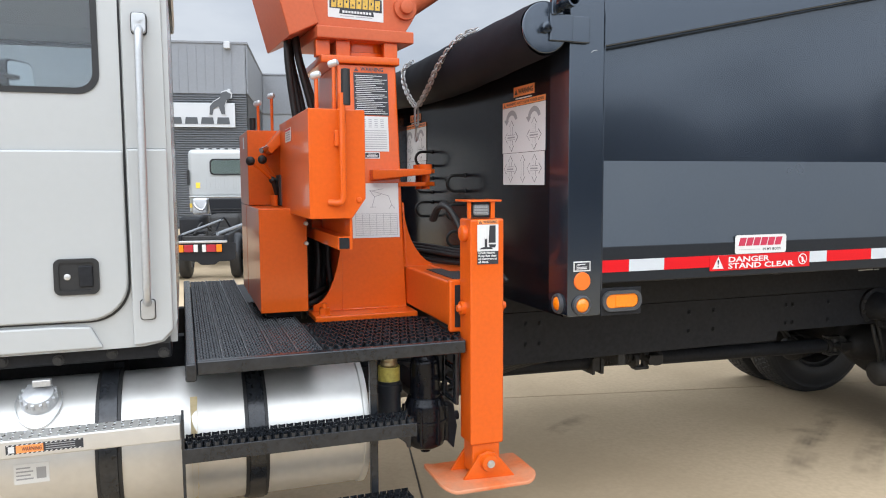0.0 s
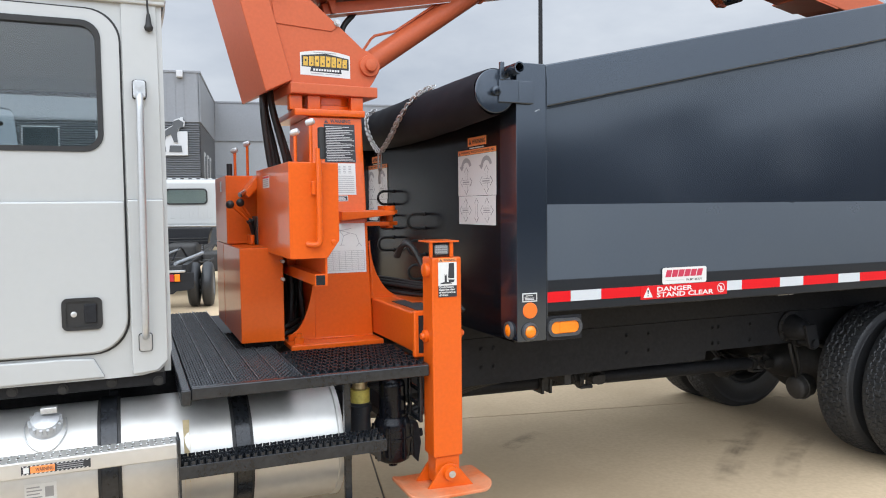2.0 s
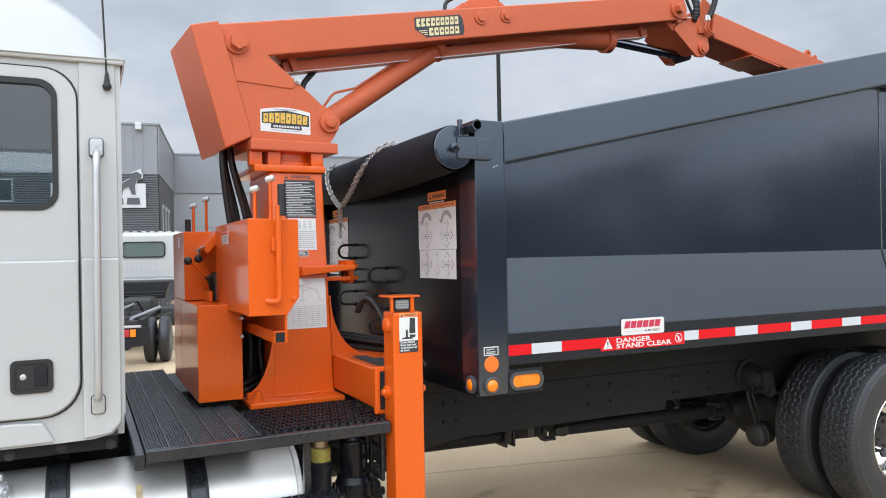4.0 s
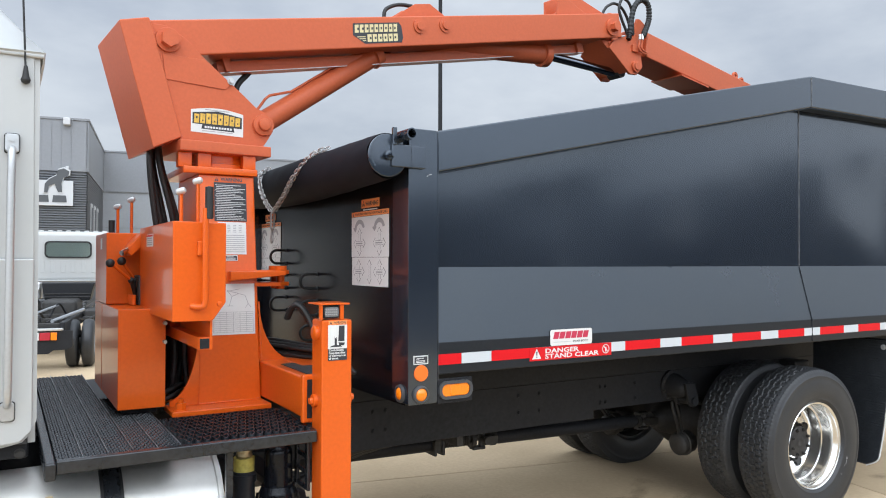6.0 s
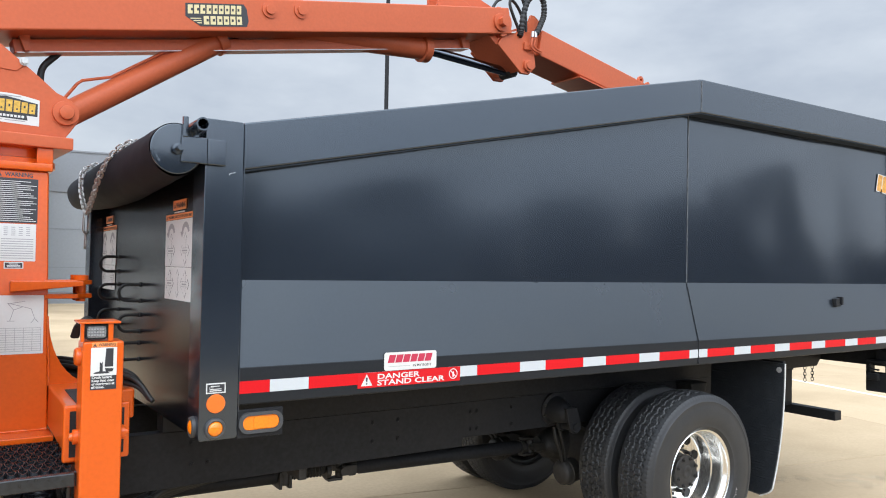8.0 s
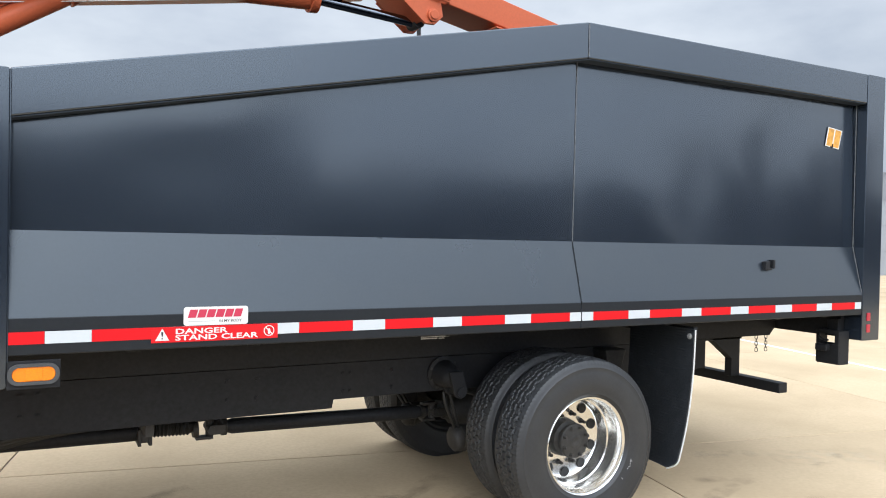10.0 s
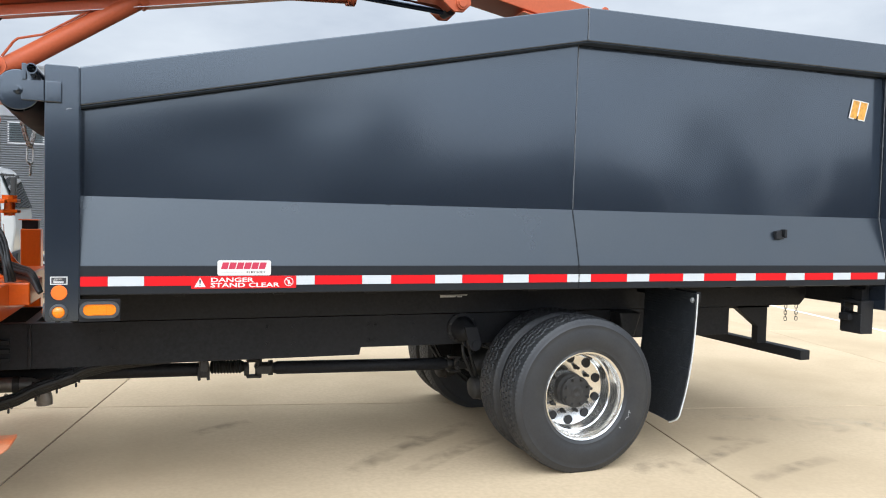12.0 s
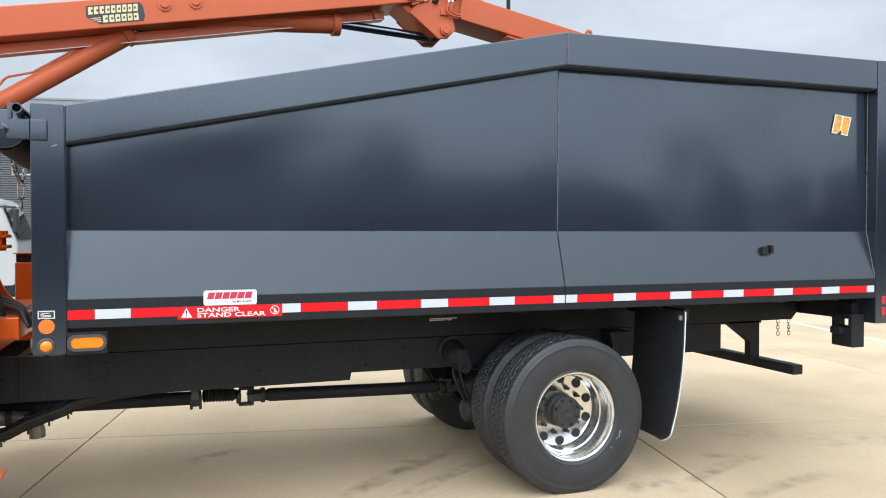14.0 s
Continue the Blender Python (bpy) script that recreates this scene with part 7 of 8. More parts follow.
def wall_sheets(y_left):
    """Two printed sheets and a small warning above them, on the front wall."""
    askew = Matrix.Translation((wall_x(y_left) - 0.0035, y_left, 0)) @ Matrix.Rotation(math.atan(0.0215), 4, "Z") @ Matrix.Translation((0, -y_left, 0))
    m = askew @ front_m(0.0, y_left, 1.645)
    low = thing("instruction_sheet", "white sheet with printed direction arrows", "sheet", (0.15, y_left - 0.2, 1.645), "wall sheets")
    part("sheet", flat(rect(0.0, 0.43, 0.0, 0.152), m, 0.0007), WHITE_L, low)
    M1 = m @ Matrix.Translation((0, 0, 0.001))
    for cx in (0.085, 0.215, 0.335):
        outline(low, arrow(M1, cx, 0.076, 0.13, 0.03), M1, BLACK_L, WHITE_L)
    for cx in (0.085, 0.335):
        outline(low, arrow(M1, cx, 0.076, 0.145, 0.03, False), M1 @ Matrix.Translation((0, 0, 0.001)), BLACK_L, WHITE_L)
        bars(low, M1 @ Matrix.Translation((0, 0, 0.002)), [(cx - 0.035, cx + 0.035, 0.072, 0.079)], GREY_L)
    up = thing("instruction_sheet", "white sheet of arrows under an orange warning band", "sheet", (0.15, y_left - 0.2, 1.80), "wall sheets")
    part("sheet", flat(rect(0.0, 0.445, 0.154, 0.372), m @ Matrix.Translation((-0.008, 0, 0)), 0.0007), WHITE_L, up)
    part("band", flat(rect(0.0, 0.445, 0.374, 0.400), m @ Matrix.Translation((-0.008, 0, 0)), 0.0007), ORANGE_L, up)
    triangle_sign(up, M1, 0.004, 0.377, 0.019, BLACK_L, ORANGE_L)
    lettering("WARNING: WATCH FOR POWER LINES", 0.019, BLACK_L, up, M1 @ Matrix.Translation((0.035, 0.380, 0)), width=0.385)
    for cx in (0.095, 0.33):
        outline(up, arrow(M1, cx, 0.235, 0.150, 0.03), M1, BLACK_L, WHITE_L)
        outline(up, arrow(M1, cx, 0.228, 0.145, 0.03, False), M1 @ Matrix.Translation((0, 0, 0.001)), BLACK_L, WHITE_L)
        bars(up, M1 @ Matrix.Translation((0, 0, 0.002)), [(cx - 0.04, cx + 0.04, 0.224, 0.231)], GREY_L)
        arcp = []
        for k in range(13):
            a = radians(15 + 150 * k / 12)
            arcp.append((cx + 0.064 * math.cos(a), 0.300 + 0.058 * math.sin(a)))
        arcp.append((cx - 0.082, 0.312))
        arcp.append((cx - 0.055, 0.288))
        arcp.append((cx - 0.030, 0.312))
        for k in range(13):
            a = radians(165 - 150 * k / 12)
            arcp.append((cx + 0.040 * math.cos(a), 0.300 + 0.034 * math.sin(a)))
        part("arc_arrow", flat(arcp, M1, 0.0004), GREY_L, up)
    wl_ = thing("warning_label", "small orange warning label on the front wall", "label", (0.15, y_left - 0.2, 2.06), "wall labels")
    M2 = askew @ front_m(0.0, y_left - 0.115, 2.062)
    part("label_face", flat(rect(0, 0.215, 0, 0.046), M2, 0.0007), ORANGE_L, wl_)
    M3 = M2 @ Matrix.Translation((0, 0, 0.001))
    triangle_sign(wl_, M3, 0.012, 0.010, 0.028, BLACK_L, ORANGE_L)
    lettering("WARNING", 0.033, BLACK_L, wl_, M3 @ Matrix.Translation((0.052, 0.011, 0)), bold=0.02, width=0.150)
    bars(wl_, askew @ front_m(0.0, y_left - 0.115, 2.046), [(0.02, 0.19, 0.003, 0.009)], WHITE_L)


wall_sheets(0.700)
wall_sheets(2.300)

# ---- labels on the crane ----
def mast_label(x0, x1, z0, z1, material, label, name="label"):
    p_ = part(name, flat(rect(0, x1 - x0, 0, z1 - z0), mast_m(x0, z0), 0.0008), material, mast, label)
    return p_, mast_m(x0, z0, 0.0026)


wt, wm = mast_label(-0.566, -0.394, 1.988, 2.196, BLACK_L, "black warning text label")
rows = []
for k in range(21):
    y = 0.008 + k * 0.0092
    rows.append((0.012 - 0.006 * (k % 3 == 2), 0.166 - 0.055 * ((k * 7) % 4 == 1) - 0.012 * (k % 3), y, y + 0.0026))
bars(wt, wm, rows, WHITE_L)
wh, wm = mast_label(-0.575, -0.405, 2.200, 2.226, ORANGE, "black word on orange paint", "warning_word")
triangle_sign(wh, wm, 0.012, 0.002, 0.020, BLACK_L, ORANGE)
lettering("WARNING", 0.026, BLACK_L, wh, wm @ Matrix.Translation((0.045, 0.003, 0)), bold=0.035, width=0.115)
sp, wm = mast_label(-0.549, -0.399, 1.812, 1.984, WHITE_L, "white printed data label")
rows = [(0.01, 0.14, 0.012 + k * 0.011, 0.015 + k * 0.011) for k in range(9)] + [(0.02 + 0.03 * j, 0.036 + 0.03 * j, 0.118 + k * 0.009, 0.121 + k * 0.009) for k in range(5) for j in range(4)]
bars(sp, wm, rows, GREY_L)
sm_, wm = mast_label(-0.525, -0.447, 1.777, 1.808, WHITE_L, "small data plate")
bars(sm_, wm, [(0.004, 0.074, 0.004, 0.027)], BLACK_L)
bars(sm_, wm, [(0.012, 0.066, 0.007, 0.010), (0.012, 0.066, 0.013, 0.016), (0.02, 0.058, 0.020, 0.023)], WHITE_L, t0=0.001)
dgm, wm = mast_label(-0.596, -0.360, 1.390, 1.657, WHITE_L, "white load chart with a crane drawing")
rows = [(0.015, 0.225, 0.012 + k * 0.0105, 0.0135 + k * 0.0105) for k in range(11)] + [(0.015 + 0.035 * k, 0.0165 + 0.035 * k, 0.012, 0.118) for k in range(7)]
bars(dgm, wm, rows, GREY_L)
ln = None
for a, b in (((0.10, 0.15), (0.115, 0.20)), ((0.115, 0.20), (0.09, 0.232)), ((0.09, 0.232), (0.185, 0.205)), ((0.185, 0.205), (0.20, 0.16)), ((0.20, 0.16), (0.185, 0.14)), ((0.20, 0.16), (0.215, 0.142)), ((0.115, 0.20), (0.15, 0.214)), ((0.09, 0.15), (0.12, 0.15)), ((0.092, 0.228), (0.16, 0.24))):
    d = Vector((b[0] - a[0], b[1] - a[1])).normalized() * 0.0012
    ln = flat([(a[0] - d.y, a[1] + d.x), (b[0] - d.y, b[1] + d.x), (b[0] + d.y, b[1] - d.x), (a[0] + d.y, a[1] - d.x)], wm @ Matrix.Translation((0, 0, 0.0005)), 0.0004, ln)
part("line_drawing", ln, GREY_L, dgm)
# maker's plate on the slewing head
cm = SLEW @ side_m(-0.192, -HW - 0.0125, 2.462)
top = [(0.284 * (1 - k / 12), 0.118 + 0.018 * math.sin(math.pi * k / 12)) for k in range(13)]
mp = part("maker_plate", flat([(0, 0), (0.284, -0.006)] + top, cm, 0.0012), WHITE_L, crane, "white maker's plate with gold and black emblem")
CMX = cm @ Matrix.Translation((0, 0, 0.0014))
part("emblem_back", flat([(0.008, 0.044), (0.276, 0.038), (0.276, 0.100), (0.142, 0.121), (0.008, 0.103)], CMX, 0.0004), BLACK_L, mp)
for k in range(8):
    a = 0.016 + 0.0318 * k
    lift = 0.012 * math.sin(math.pi * (k + 0.5) / 8)
    part("emblem_block", flat([(a, 0.049), (a + 0.026, 0.049), (a + 0.028, 0.094 + lift), (a + 0.002, 0.094 + lift)], CMX @ Matrix.Translation((0, 0, 0.0006)), 0.0005), GOLD_L, mp)
    part("emblem_notch", flat(rect(a + 0.011, a + 0.018, 0.060 if k % 2 else 0.072, 0.068 if k % 2 else 0.084), CMX @ Matrix.Translation((0, 0, 0.0012)), 0.0004), BLACK_L, mp)
part("emblem_band", flat([(0.055, 0.020), (0.235, 0.016), (0.230, 0.040), (0.060, 0.043)], CMX, 0.0005), BLACK_L, mp)
bars(mp, CMX, [(0.072 + 0.0152 * k, 0.083 + 0.0152 * k, 0.025, 0.036) for k in range(10)], WHITE_L, t0=0.0008)
bars(mp, CMX, [(0.06, 0.13, 0.008, 0.011), (0.14, 0.225, 0.008, 0.011), (0.075, 0.205, 0.122, 0.126)], GREY_L)
lm = BM @ side_m(1.095, -BWD - 0.001, -0.072)
lp = part("model_plate", flat([(0.0, 0.055), (0.075, 0.0), (0.345, 0.0), (0.36, 0.03), (0.36, 0.10), (0.345, 0.125), (0.012, 0.125)], lm, 0.0008), BLACK_L, boom, "black plate with cream block emblem")
LMX = lm @ Matrix.Translation((0, 0, 0.001))
brand_blocks(lp, LMX, 0.015, 0.330, 0.068, 0.116, 9, CREAM_L, 0.18, 0.24)
brand_blocks(lp, LMX, 0.095, 0.325, 0.010, 0.056, 6, CREAM_L, 0.12, 0.22)
brand_blocks(lp, LMX, 0.035, 0.335, 0.084, 0.098, 9, BLACK_L, 0.18, 0.66, t0=0.0006)
brand_blocks(lp, LMX, 0.112, 0.33, 0.026, 0.040, 6, BLACK_L, 0.12, 0.66, t0=0.0006)
bars(lp, LMX, [(0.025, 0.085, 0.040, 0.045), (0.04, 0.085, 0.028, 0.033), (0.06, 0.085, 0.016, 0.021)], CREAM_L)
# outrigger label
wm = side_m(-0.2785, -0.0012, 1.334)
wl2 = part("crush_label", flat(rect(0, 0.0905, 0.052, 0.158), wm, 0.0008), WHITE_L, leg, "white and black crush warning label")
WX = wm @ Matrix.Translation((0, 0, 0.001))
part("text_panel", flat(rect(0, 0.0905, 0.0, 0.052), wm, 0.0008), BLACK_L, wl2)
lettering("Crush hazard.\nKeep feet clear\nof outriggers at\nall times.", 0.0128, WHITE_L, wl2, WX @ Matrix.Translation((0.004, 0.0055, 0)), bold=0.03, width=0.080)
part("pictogram", flat([(0.048, 0.085), (0.078, 0.085), (0.078, 0.154), (0.052, 0.154)], WX, 0.0005), BLACK_L, wl2)
part("pictogram", flat([(0.050, 0.080), (0.080, 0.078), (0.076, 0.066), (0.052, 0.066)], WX, 0.0005), BLACK_L, wl2)
part("pictogram", flat([(0.008, 0.060), (0.068, 0.060), (0.060, 0.066), (0.042, 0.069), (0.041, 0.105), (0.036, 0.098), (0.031, 0.105), (0.031, 0.069), (0.016, 0.066)], WX, 0.0005), BLACK_L, wl2)
wm = side_m(-0.276, -0.0012, 1.494)
ww = part("warning_word", flat(rect(0, 0.088, 0, 0.017), wm, 0.0006), ORANGE_L, leg, "black word on an orange strip")
WX = wm @ Matrix.Translation((0, 0, 0.0008))
triangle_sign(ww, WX, 0.003, 0.002, 0.013, BLACK_L, ORANGE_L)
lettering("WARNING", 0.016, BLACK_L, ww, WX @ Matrix.Translation((0.023, 0.003, 0)), bold=0.015, width=0.060)
bars(body, side_m(2.555, 0.7435, 1.096), [(0.0, 0.21, 0.016, 0.022), (0.0, 0.12, 0.004, 0.012), (0.13, 0.17, 0.004, 0.010)], WHITE_L)

# ---- the yard round the truck ----
building = thing("dealer_building", "large dark grey metal-clad building with a flat roof", "building", (1.0, 26.0, -0.03), kind="structure")
BT = Matrix.Translation((1.0, 26.0, -0.03)) @ Matrix.Rotation(radians(-9.6), 4, "Z")


def at_b(bm):
    bmesh.ops.transform(bm, matrix=BT, verts=bm.verts)
    return bm


BH, BAND = 6.75, 4.95
part("wall", at_b(cuboid(-22, -0.02, 0.02, 8.0, 0, BH)), CLAD, building, smooth=False)
rb = bmesh.new()
for i in range(57):
    z = 0.06 + 0.085 * i
    vs = [rb.verts.new(v) for v in ((-22, 0.02, z), (0.0, 0.02, z), (0.0, -0.03, z + 0.022), (-22, -0.03, z + 0.022), (-22, -0.03, z + 0.060), (0.0, -0.03, z + 0.060), (0.0, 0.02, z + 0.080), (-22, 0.02, z + 0.080))]
    for q in ((0, 1, 2, 3), (3, 2, 5, 4), (4, 5, 6, 7)):
        rb.faces.new([vs[k] for k in q])
    vs = [rb.verts.new(v) for v in ((-0.02, -0.01, z), (-0.02, 8.0, z), (0.03, 8.0, z + 0.022), (0.03, -0.01, z + 0.022), (0.03, -0.01, z + 0.060), (0.03, 8.0, z + 0.060), (-0.02, 8.0, z + 0.080), (-0.02, -0.01, z + 0.080))]
    for q in ((0, 1, 2, 3), (3, 2, 5, 4), (4, 5, 6, 7)):
        rb.faces.new([vs[k] for k in q])
tagged(part("cladding_ribs", at_b(rb), CLAD, building, "fine horizontal metal ribs", smooth=False), kind="stuff")
part("fascia_band", at_b(cuboid(-22, 0.02, -0.05, 0.02, BAND, BH)), CLAD2, building, "plain lighter grey fascia", smooth=False)
part("fascia_band", at_b(cuboid(-0.02, 0.05, -0.05, 8.0, BAND, BH)), CLAD2, building, smooth=False)
seams = None
for i in range(70):
    seams = cuboid(-21.9 + 0.31 * i, -21.885 + 0.31 * i, -0.062, -0.05, BAND, BH, bm=seams)
tagged(part("fascia_seams", at_b(seams), CLAD2, building, smooth=False), kind="stuff")
part("roof_edge", at_b(cuboid(-22.05, 0.08, -0.09, 8.0, BH, BH + 0.07)), CLAD2, building, smooth=False)
part("far_wing", at_b(cuboid(0.0, 60, 8.0, 20, 0, BH)), CLAD3, building, "paler grey far wing", smooth=False)
part("far_fascia", at_b(cuboid(0.06, 60, 7.93, 8.0, BAND, BH)), CLAD2, building, smooth=False)
for z in (1.6, 3.3):
    part("panel_joint", at_b(cuboid(0.06, 60, 7.985, 7.999, z, z + 0.02)), CLAD2, building, smooth=False)
part("roof_edge", at_b(cuboid(0.06, 60, 7.88, 8.0, BH, BH + 0.07)), CLAD2, building, smooth=False)
for k, z in enumerate((3.55, 3.3, 3.05)):
    w_ = part("window", at_b(cuboid(0.012, 0.05, 1.4 + 1.5 * k, 2.0 + 1.5 * k, 2.55, 3.95)), SIGNW, building, "narrow white-framed window")
    part("pane", at_b(cuboid(0.05, 0.06, 1.5 + 1.5 * k, 1.9 + 1.5 * k, 2.62, 3.8)), GLASS_D, w_, smooth=False)
for bx in (-6.0, -11.0):
    w_ = part("window", at_b(cuboid(bx, bx + 1.25, -0.02, 0.03, 3.95, 4.75)), SIGNW, building, "white-framed window")
    part("pane", at_b(cuboid(bx + 0.06, bx + 1.19, -0.03, -0.015, 4.01, 4.69)), GLASS_D, w_, smooth=False)
sg = part("wall_sign", at_b(cuboid(-3.55, -0.42, -0.14, -0.03, 3.72, 4.60, 0.01)), SIGNW, building, "white wall sign with a charcoal emblem")
for k in range(4):
    x = -2.75 + 0.56 * k
    part("sign_block", at_b(prism([(x, 3.84), (x + 0.46, 3.84), (x + 0.43, 4.08), (x + 0.03, 4.08)], "y", -0.16, -0.14)), SIGND, sg)
# the emblem stays a plain shape
em = [(0, 0), (0.10, 0), (0.14, 0.22), (0.30, 0.30), (0.40, 0.02), (0.52, 0.02), (0.50, 0.34), (0.56, 0.52), (0.70, 0.58), (0.72, 0.74), (0.56, 0.84), (0.40, 0.78), (0.36, 0.60), (0.14, 0.46), (0.02, 0.30)]
part("sign_emblem", at_b(prism([(-1.35 + 1.18 * a, 4.14 + 1.12 * b) for a, b in em], "y", -0.17, -0.05)), SIGNW, sg)
part("sign_emblem", at_b(prism([(-1.32 + 1.08 * a, 4.17 + 1.02 * b) for a, b in em], "y", -0.18, -0.169)), SIGND, sg)
part("wall_camera", at_b(cuboid(-0.74, -0.52, -0.30, -0.05, 6.55, 6.80, 0.02)), SIGNW, building, "small white wall lamp")
part("wall_lamp", at_b(cuboid(-0.66, -0.56, -0.14, -0.02, 5.02, 5.12, 0.01)), SIGNW, building)

pole = thing("lamp_pole", "tall thin black lighting pole", "lamp pole", (12.0, 20.0, -0.03))
part("pole_shaft", rod((12.0, 20.0, -0.03), (12.0, 20.0, 14.0), 0.085, 16, None, 0.065), BLACKF, pole)
part("pole_base", rod((12.0, 20.0, -0.03), (12.0, 20.0, 0.6), 0.25, 20), WALLM, pole)

# white cab-chassis truck seen from behind
BTR = Matrix.Translation((-0.884, 11.248, -0.02)) @ Matrix.Rotation(radians(-10.4), 4, "Z")

def at_t(bm):
    bmesh.ops.transform(bm, matrix=BTR, verts=bm.verts)
    return bm


wt_ = thing("cab_chassis_truck", "white cab-chassis truck parked with its bare frame to the rear", "truck", (-0.884, 11.248, -0.02))
part("cab_shell", at_t(cuboid(-0.90, 0.90, 2.9, 4.6, 1.36, 2.40, 0.10, 4)), WHITEP, wt_)
for k in range(9):
    part("roof_rib", at_t(cuboid(-0.74 + 0.17 * k, -0.64 + 0.17 * k, 2.97, 4.4, 2.385, 2.425, 0.015)), WHITEP, wt_)
part("cab_skirt", at_t(prism([(-0.89, 1.40), (0.89, 1.40), (0.89, 1.37), (-0.89, 1.37)], "y", 2.87, 4.5, 0.01)), WHITEP, wt_)
for x in (-0.90, 0.74):
    part("corner_panel", at_t(prism([(x, 1.40), (x + 0.16, 1.40), (x + (0.16 if x > 0 else 0.12), 1.08), (x + (0.04 if x > 0 else 0.0), 1.05)], "y", 3.0, 4.4, 0.02)), WHITEP, wt_)
part("rear_window", at_t(holed(rounded(-0.44, 0.44, 1.85, 2.20, 0.09), rounded(-0.41, 0.41, 1.88, 2.17, 0.07), 2.875, 2.92)), BRUBBER, wt_, "black window seal")
part("window_pane", at_t(prism(rounded(-0.42, 0.42, 1.87, 2.18, 0.07), "y", 2.880, 2.886)), GLASS_G, wt_, "greenish rear glass", smooth=False)
for k in range(6):
    part("pressed_rib", at_t(cuboid(-0.52 + 0.19 * k, -0.44 + 0.19 * k, 2.892, 2.902, 1.55, 1.81, 0.003)), WHITEP, wt_)
part("grab_handle", at_t(cuboid(-0.915, -0.86, 2.86, 2.90, 1.64, 1.96, 0.012)), BRUBBER, wt_, "black grab handle")
part("sticker", at_t(cuboid(-0.74, -0.65, 2.893, 2.8985, 1.57, 1.69)), YEL_L, wt_, "small yellow sticker")
part("sticker", at_t(cuboid(-0.895, -0.82, 2.985, 2.9985, 1.15, 1.24)), YEL_L, wt_, "small yellow sticker")
part("deflector", at_t(prism([(-0.42, 1.35), (0.55, 1.35), (0.50, 1.20), (0.46, 1.0), (-0.36, 1.0), (-0.40, 1.22)], "y", 2.4, 2.84, 0.02)), BLACKF, wt_, "black engine cover")
for z in (1.06, 1.12):
    part("deflector_lip", at_t(cuboid(-0.37, 0.47, 2.38, 2.41, z, z + 0.02, 0.004)), DARKG, wt_)
part("radiator_parts", at_t(cuboid(-0.78, -0.46, 2.6, 2.9, 1.02, 1.36, 0.04, 3)), CAPM, wt_, "pale metal engine parts")
part("pipe_loop", at_t(hose([(-0.74, 2.55, 1.25), (-0.66, 2.50, 1.15), (-0.55, 2.50, 1.12), (-0.48, 2.55, 1.25)], 0.025, 8, 6)), STEELM, wt_)
part("battery_box", at_t(cuboid(-0.86, -0.42, 1.5, 2.5, 0.62, 1.02, 0.08, 3)), BLACKF, wt_, "rounded black battery box")
rngt = random.Random(11)
for k in range(26):
    x, y, z = rngt.uniform(-0.40, 0.62), rngt.uniform(-0.7, 2.3), rngt.uniform(0.66, 0.98)
    w, d, h = rngt.uniform(0.03, 0.10), rngt.uniform(0.04, 0.14), rngt.uniform(0.03, 0.09)
    if k % 3:
        bm = cuboid(x - w, x + w, y - d, y + d, 0.70, 0.74 + h, 0.012)
    else:
        bm = hose([(x - 0.1, y - 0.3, 0.78), (x, y, z + 0.06), (x + 0.1, y + 0.3, 0.80)], 0.018, 6, 5)
    part("engine_part", at_t(bm), DARKG if k % 4 else BLACKF, wt_)
for x in (-0.42, 0.34):
    part("frame_rail", at_t(cuboid(x, x + 0.08, -1.1, 3.2, 0.62, 0.82, 0.006)), BLACKF, wt_)
for y in (-1.0, 0.1, 1.3, 2.2):
    part("crossmember", at_t(cuboid(-0.42, 0.42, y, y + 0.09, 0.66, 0.80, 0.01)), DARKG, wt_)
part("engine", at_t(cuboid(-0.30, 0.30, 1.6, 2.7, 0.70, 1.05, 0.08, 3)), DARKG, wt_, "dark engine and gearbox")
part("diagonal_brace", at_t(rod((-0.36, -0.9, 0.82), (0.05, 1.0, 0.98), 0.022, 10)), CLAD3, wt_)
part("diagonal_brace", at_t(rod((0.20, -0.8, 0.82), (0.52, 0.6, 0.92), 0.030, 10)), CLAD3, wt_)
part("side_tank", at_t(cuboid(0.45, 0.85, 1.3, 2.2, 0.5, 0.88, 0.05, 3)), DARKG, wt_)
part("rear_beam", at_t(prism([(-0.36, 0.55), (0.54, 0.55), (0.54, 0.44), (0.48, 0.40), (0.26, 0.39), (0.20, 0.34), (-0.02, 0.34), (-0.08, 0.39), (-0.36, 0.42)], "y", -1.20, -1.06, 0.01)), BLACKF, wt_, "black rear bumper")
part("rear_bar", at_t(cuboid(-0.36, 0.40, -1.22, -1.10, 0.70, 0.735, 0.006)), STEELM, wt_, "bare steel cross bar")
for x0, cols in ((-0.36, ((0.085, LENS_A), (0.15, LENS_R), (0.075, WHITE_L))), (0.01, ((0.07, WHITE_L), (0.155, LENS_R), (0.095, LENS_A)))):
    for wid, c in cols:
        part("tail_lamp", at_t(cuboid(x0, x0 + wid - 0.008, -1.235, -1.20, 0.555, 0.675, 0.006)), c, wt_, "tail lamp lens")
        x0 += wid
part("lamp_board", at_t(cuboid(-0.36, 0.54, -1.20, -1.17, 0.54, 0.70, 0.004)), BLACKF, wt_)
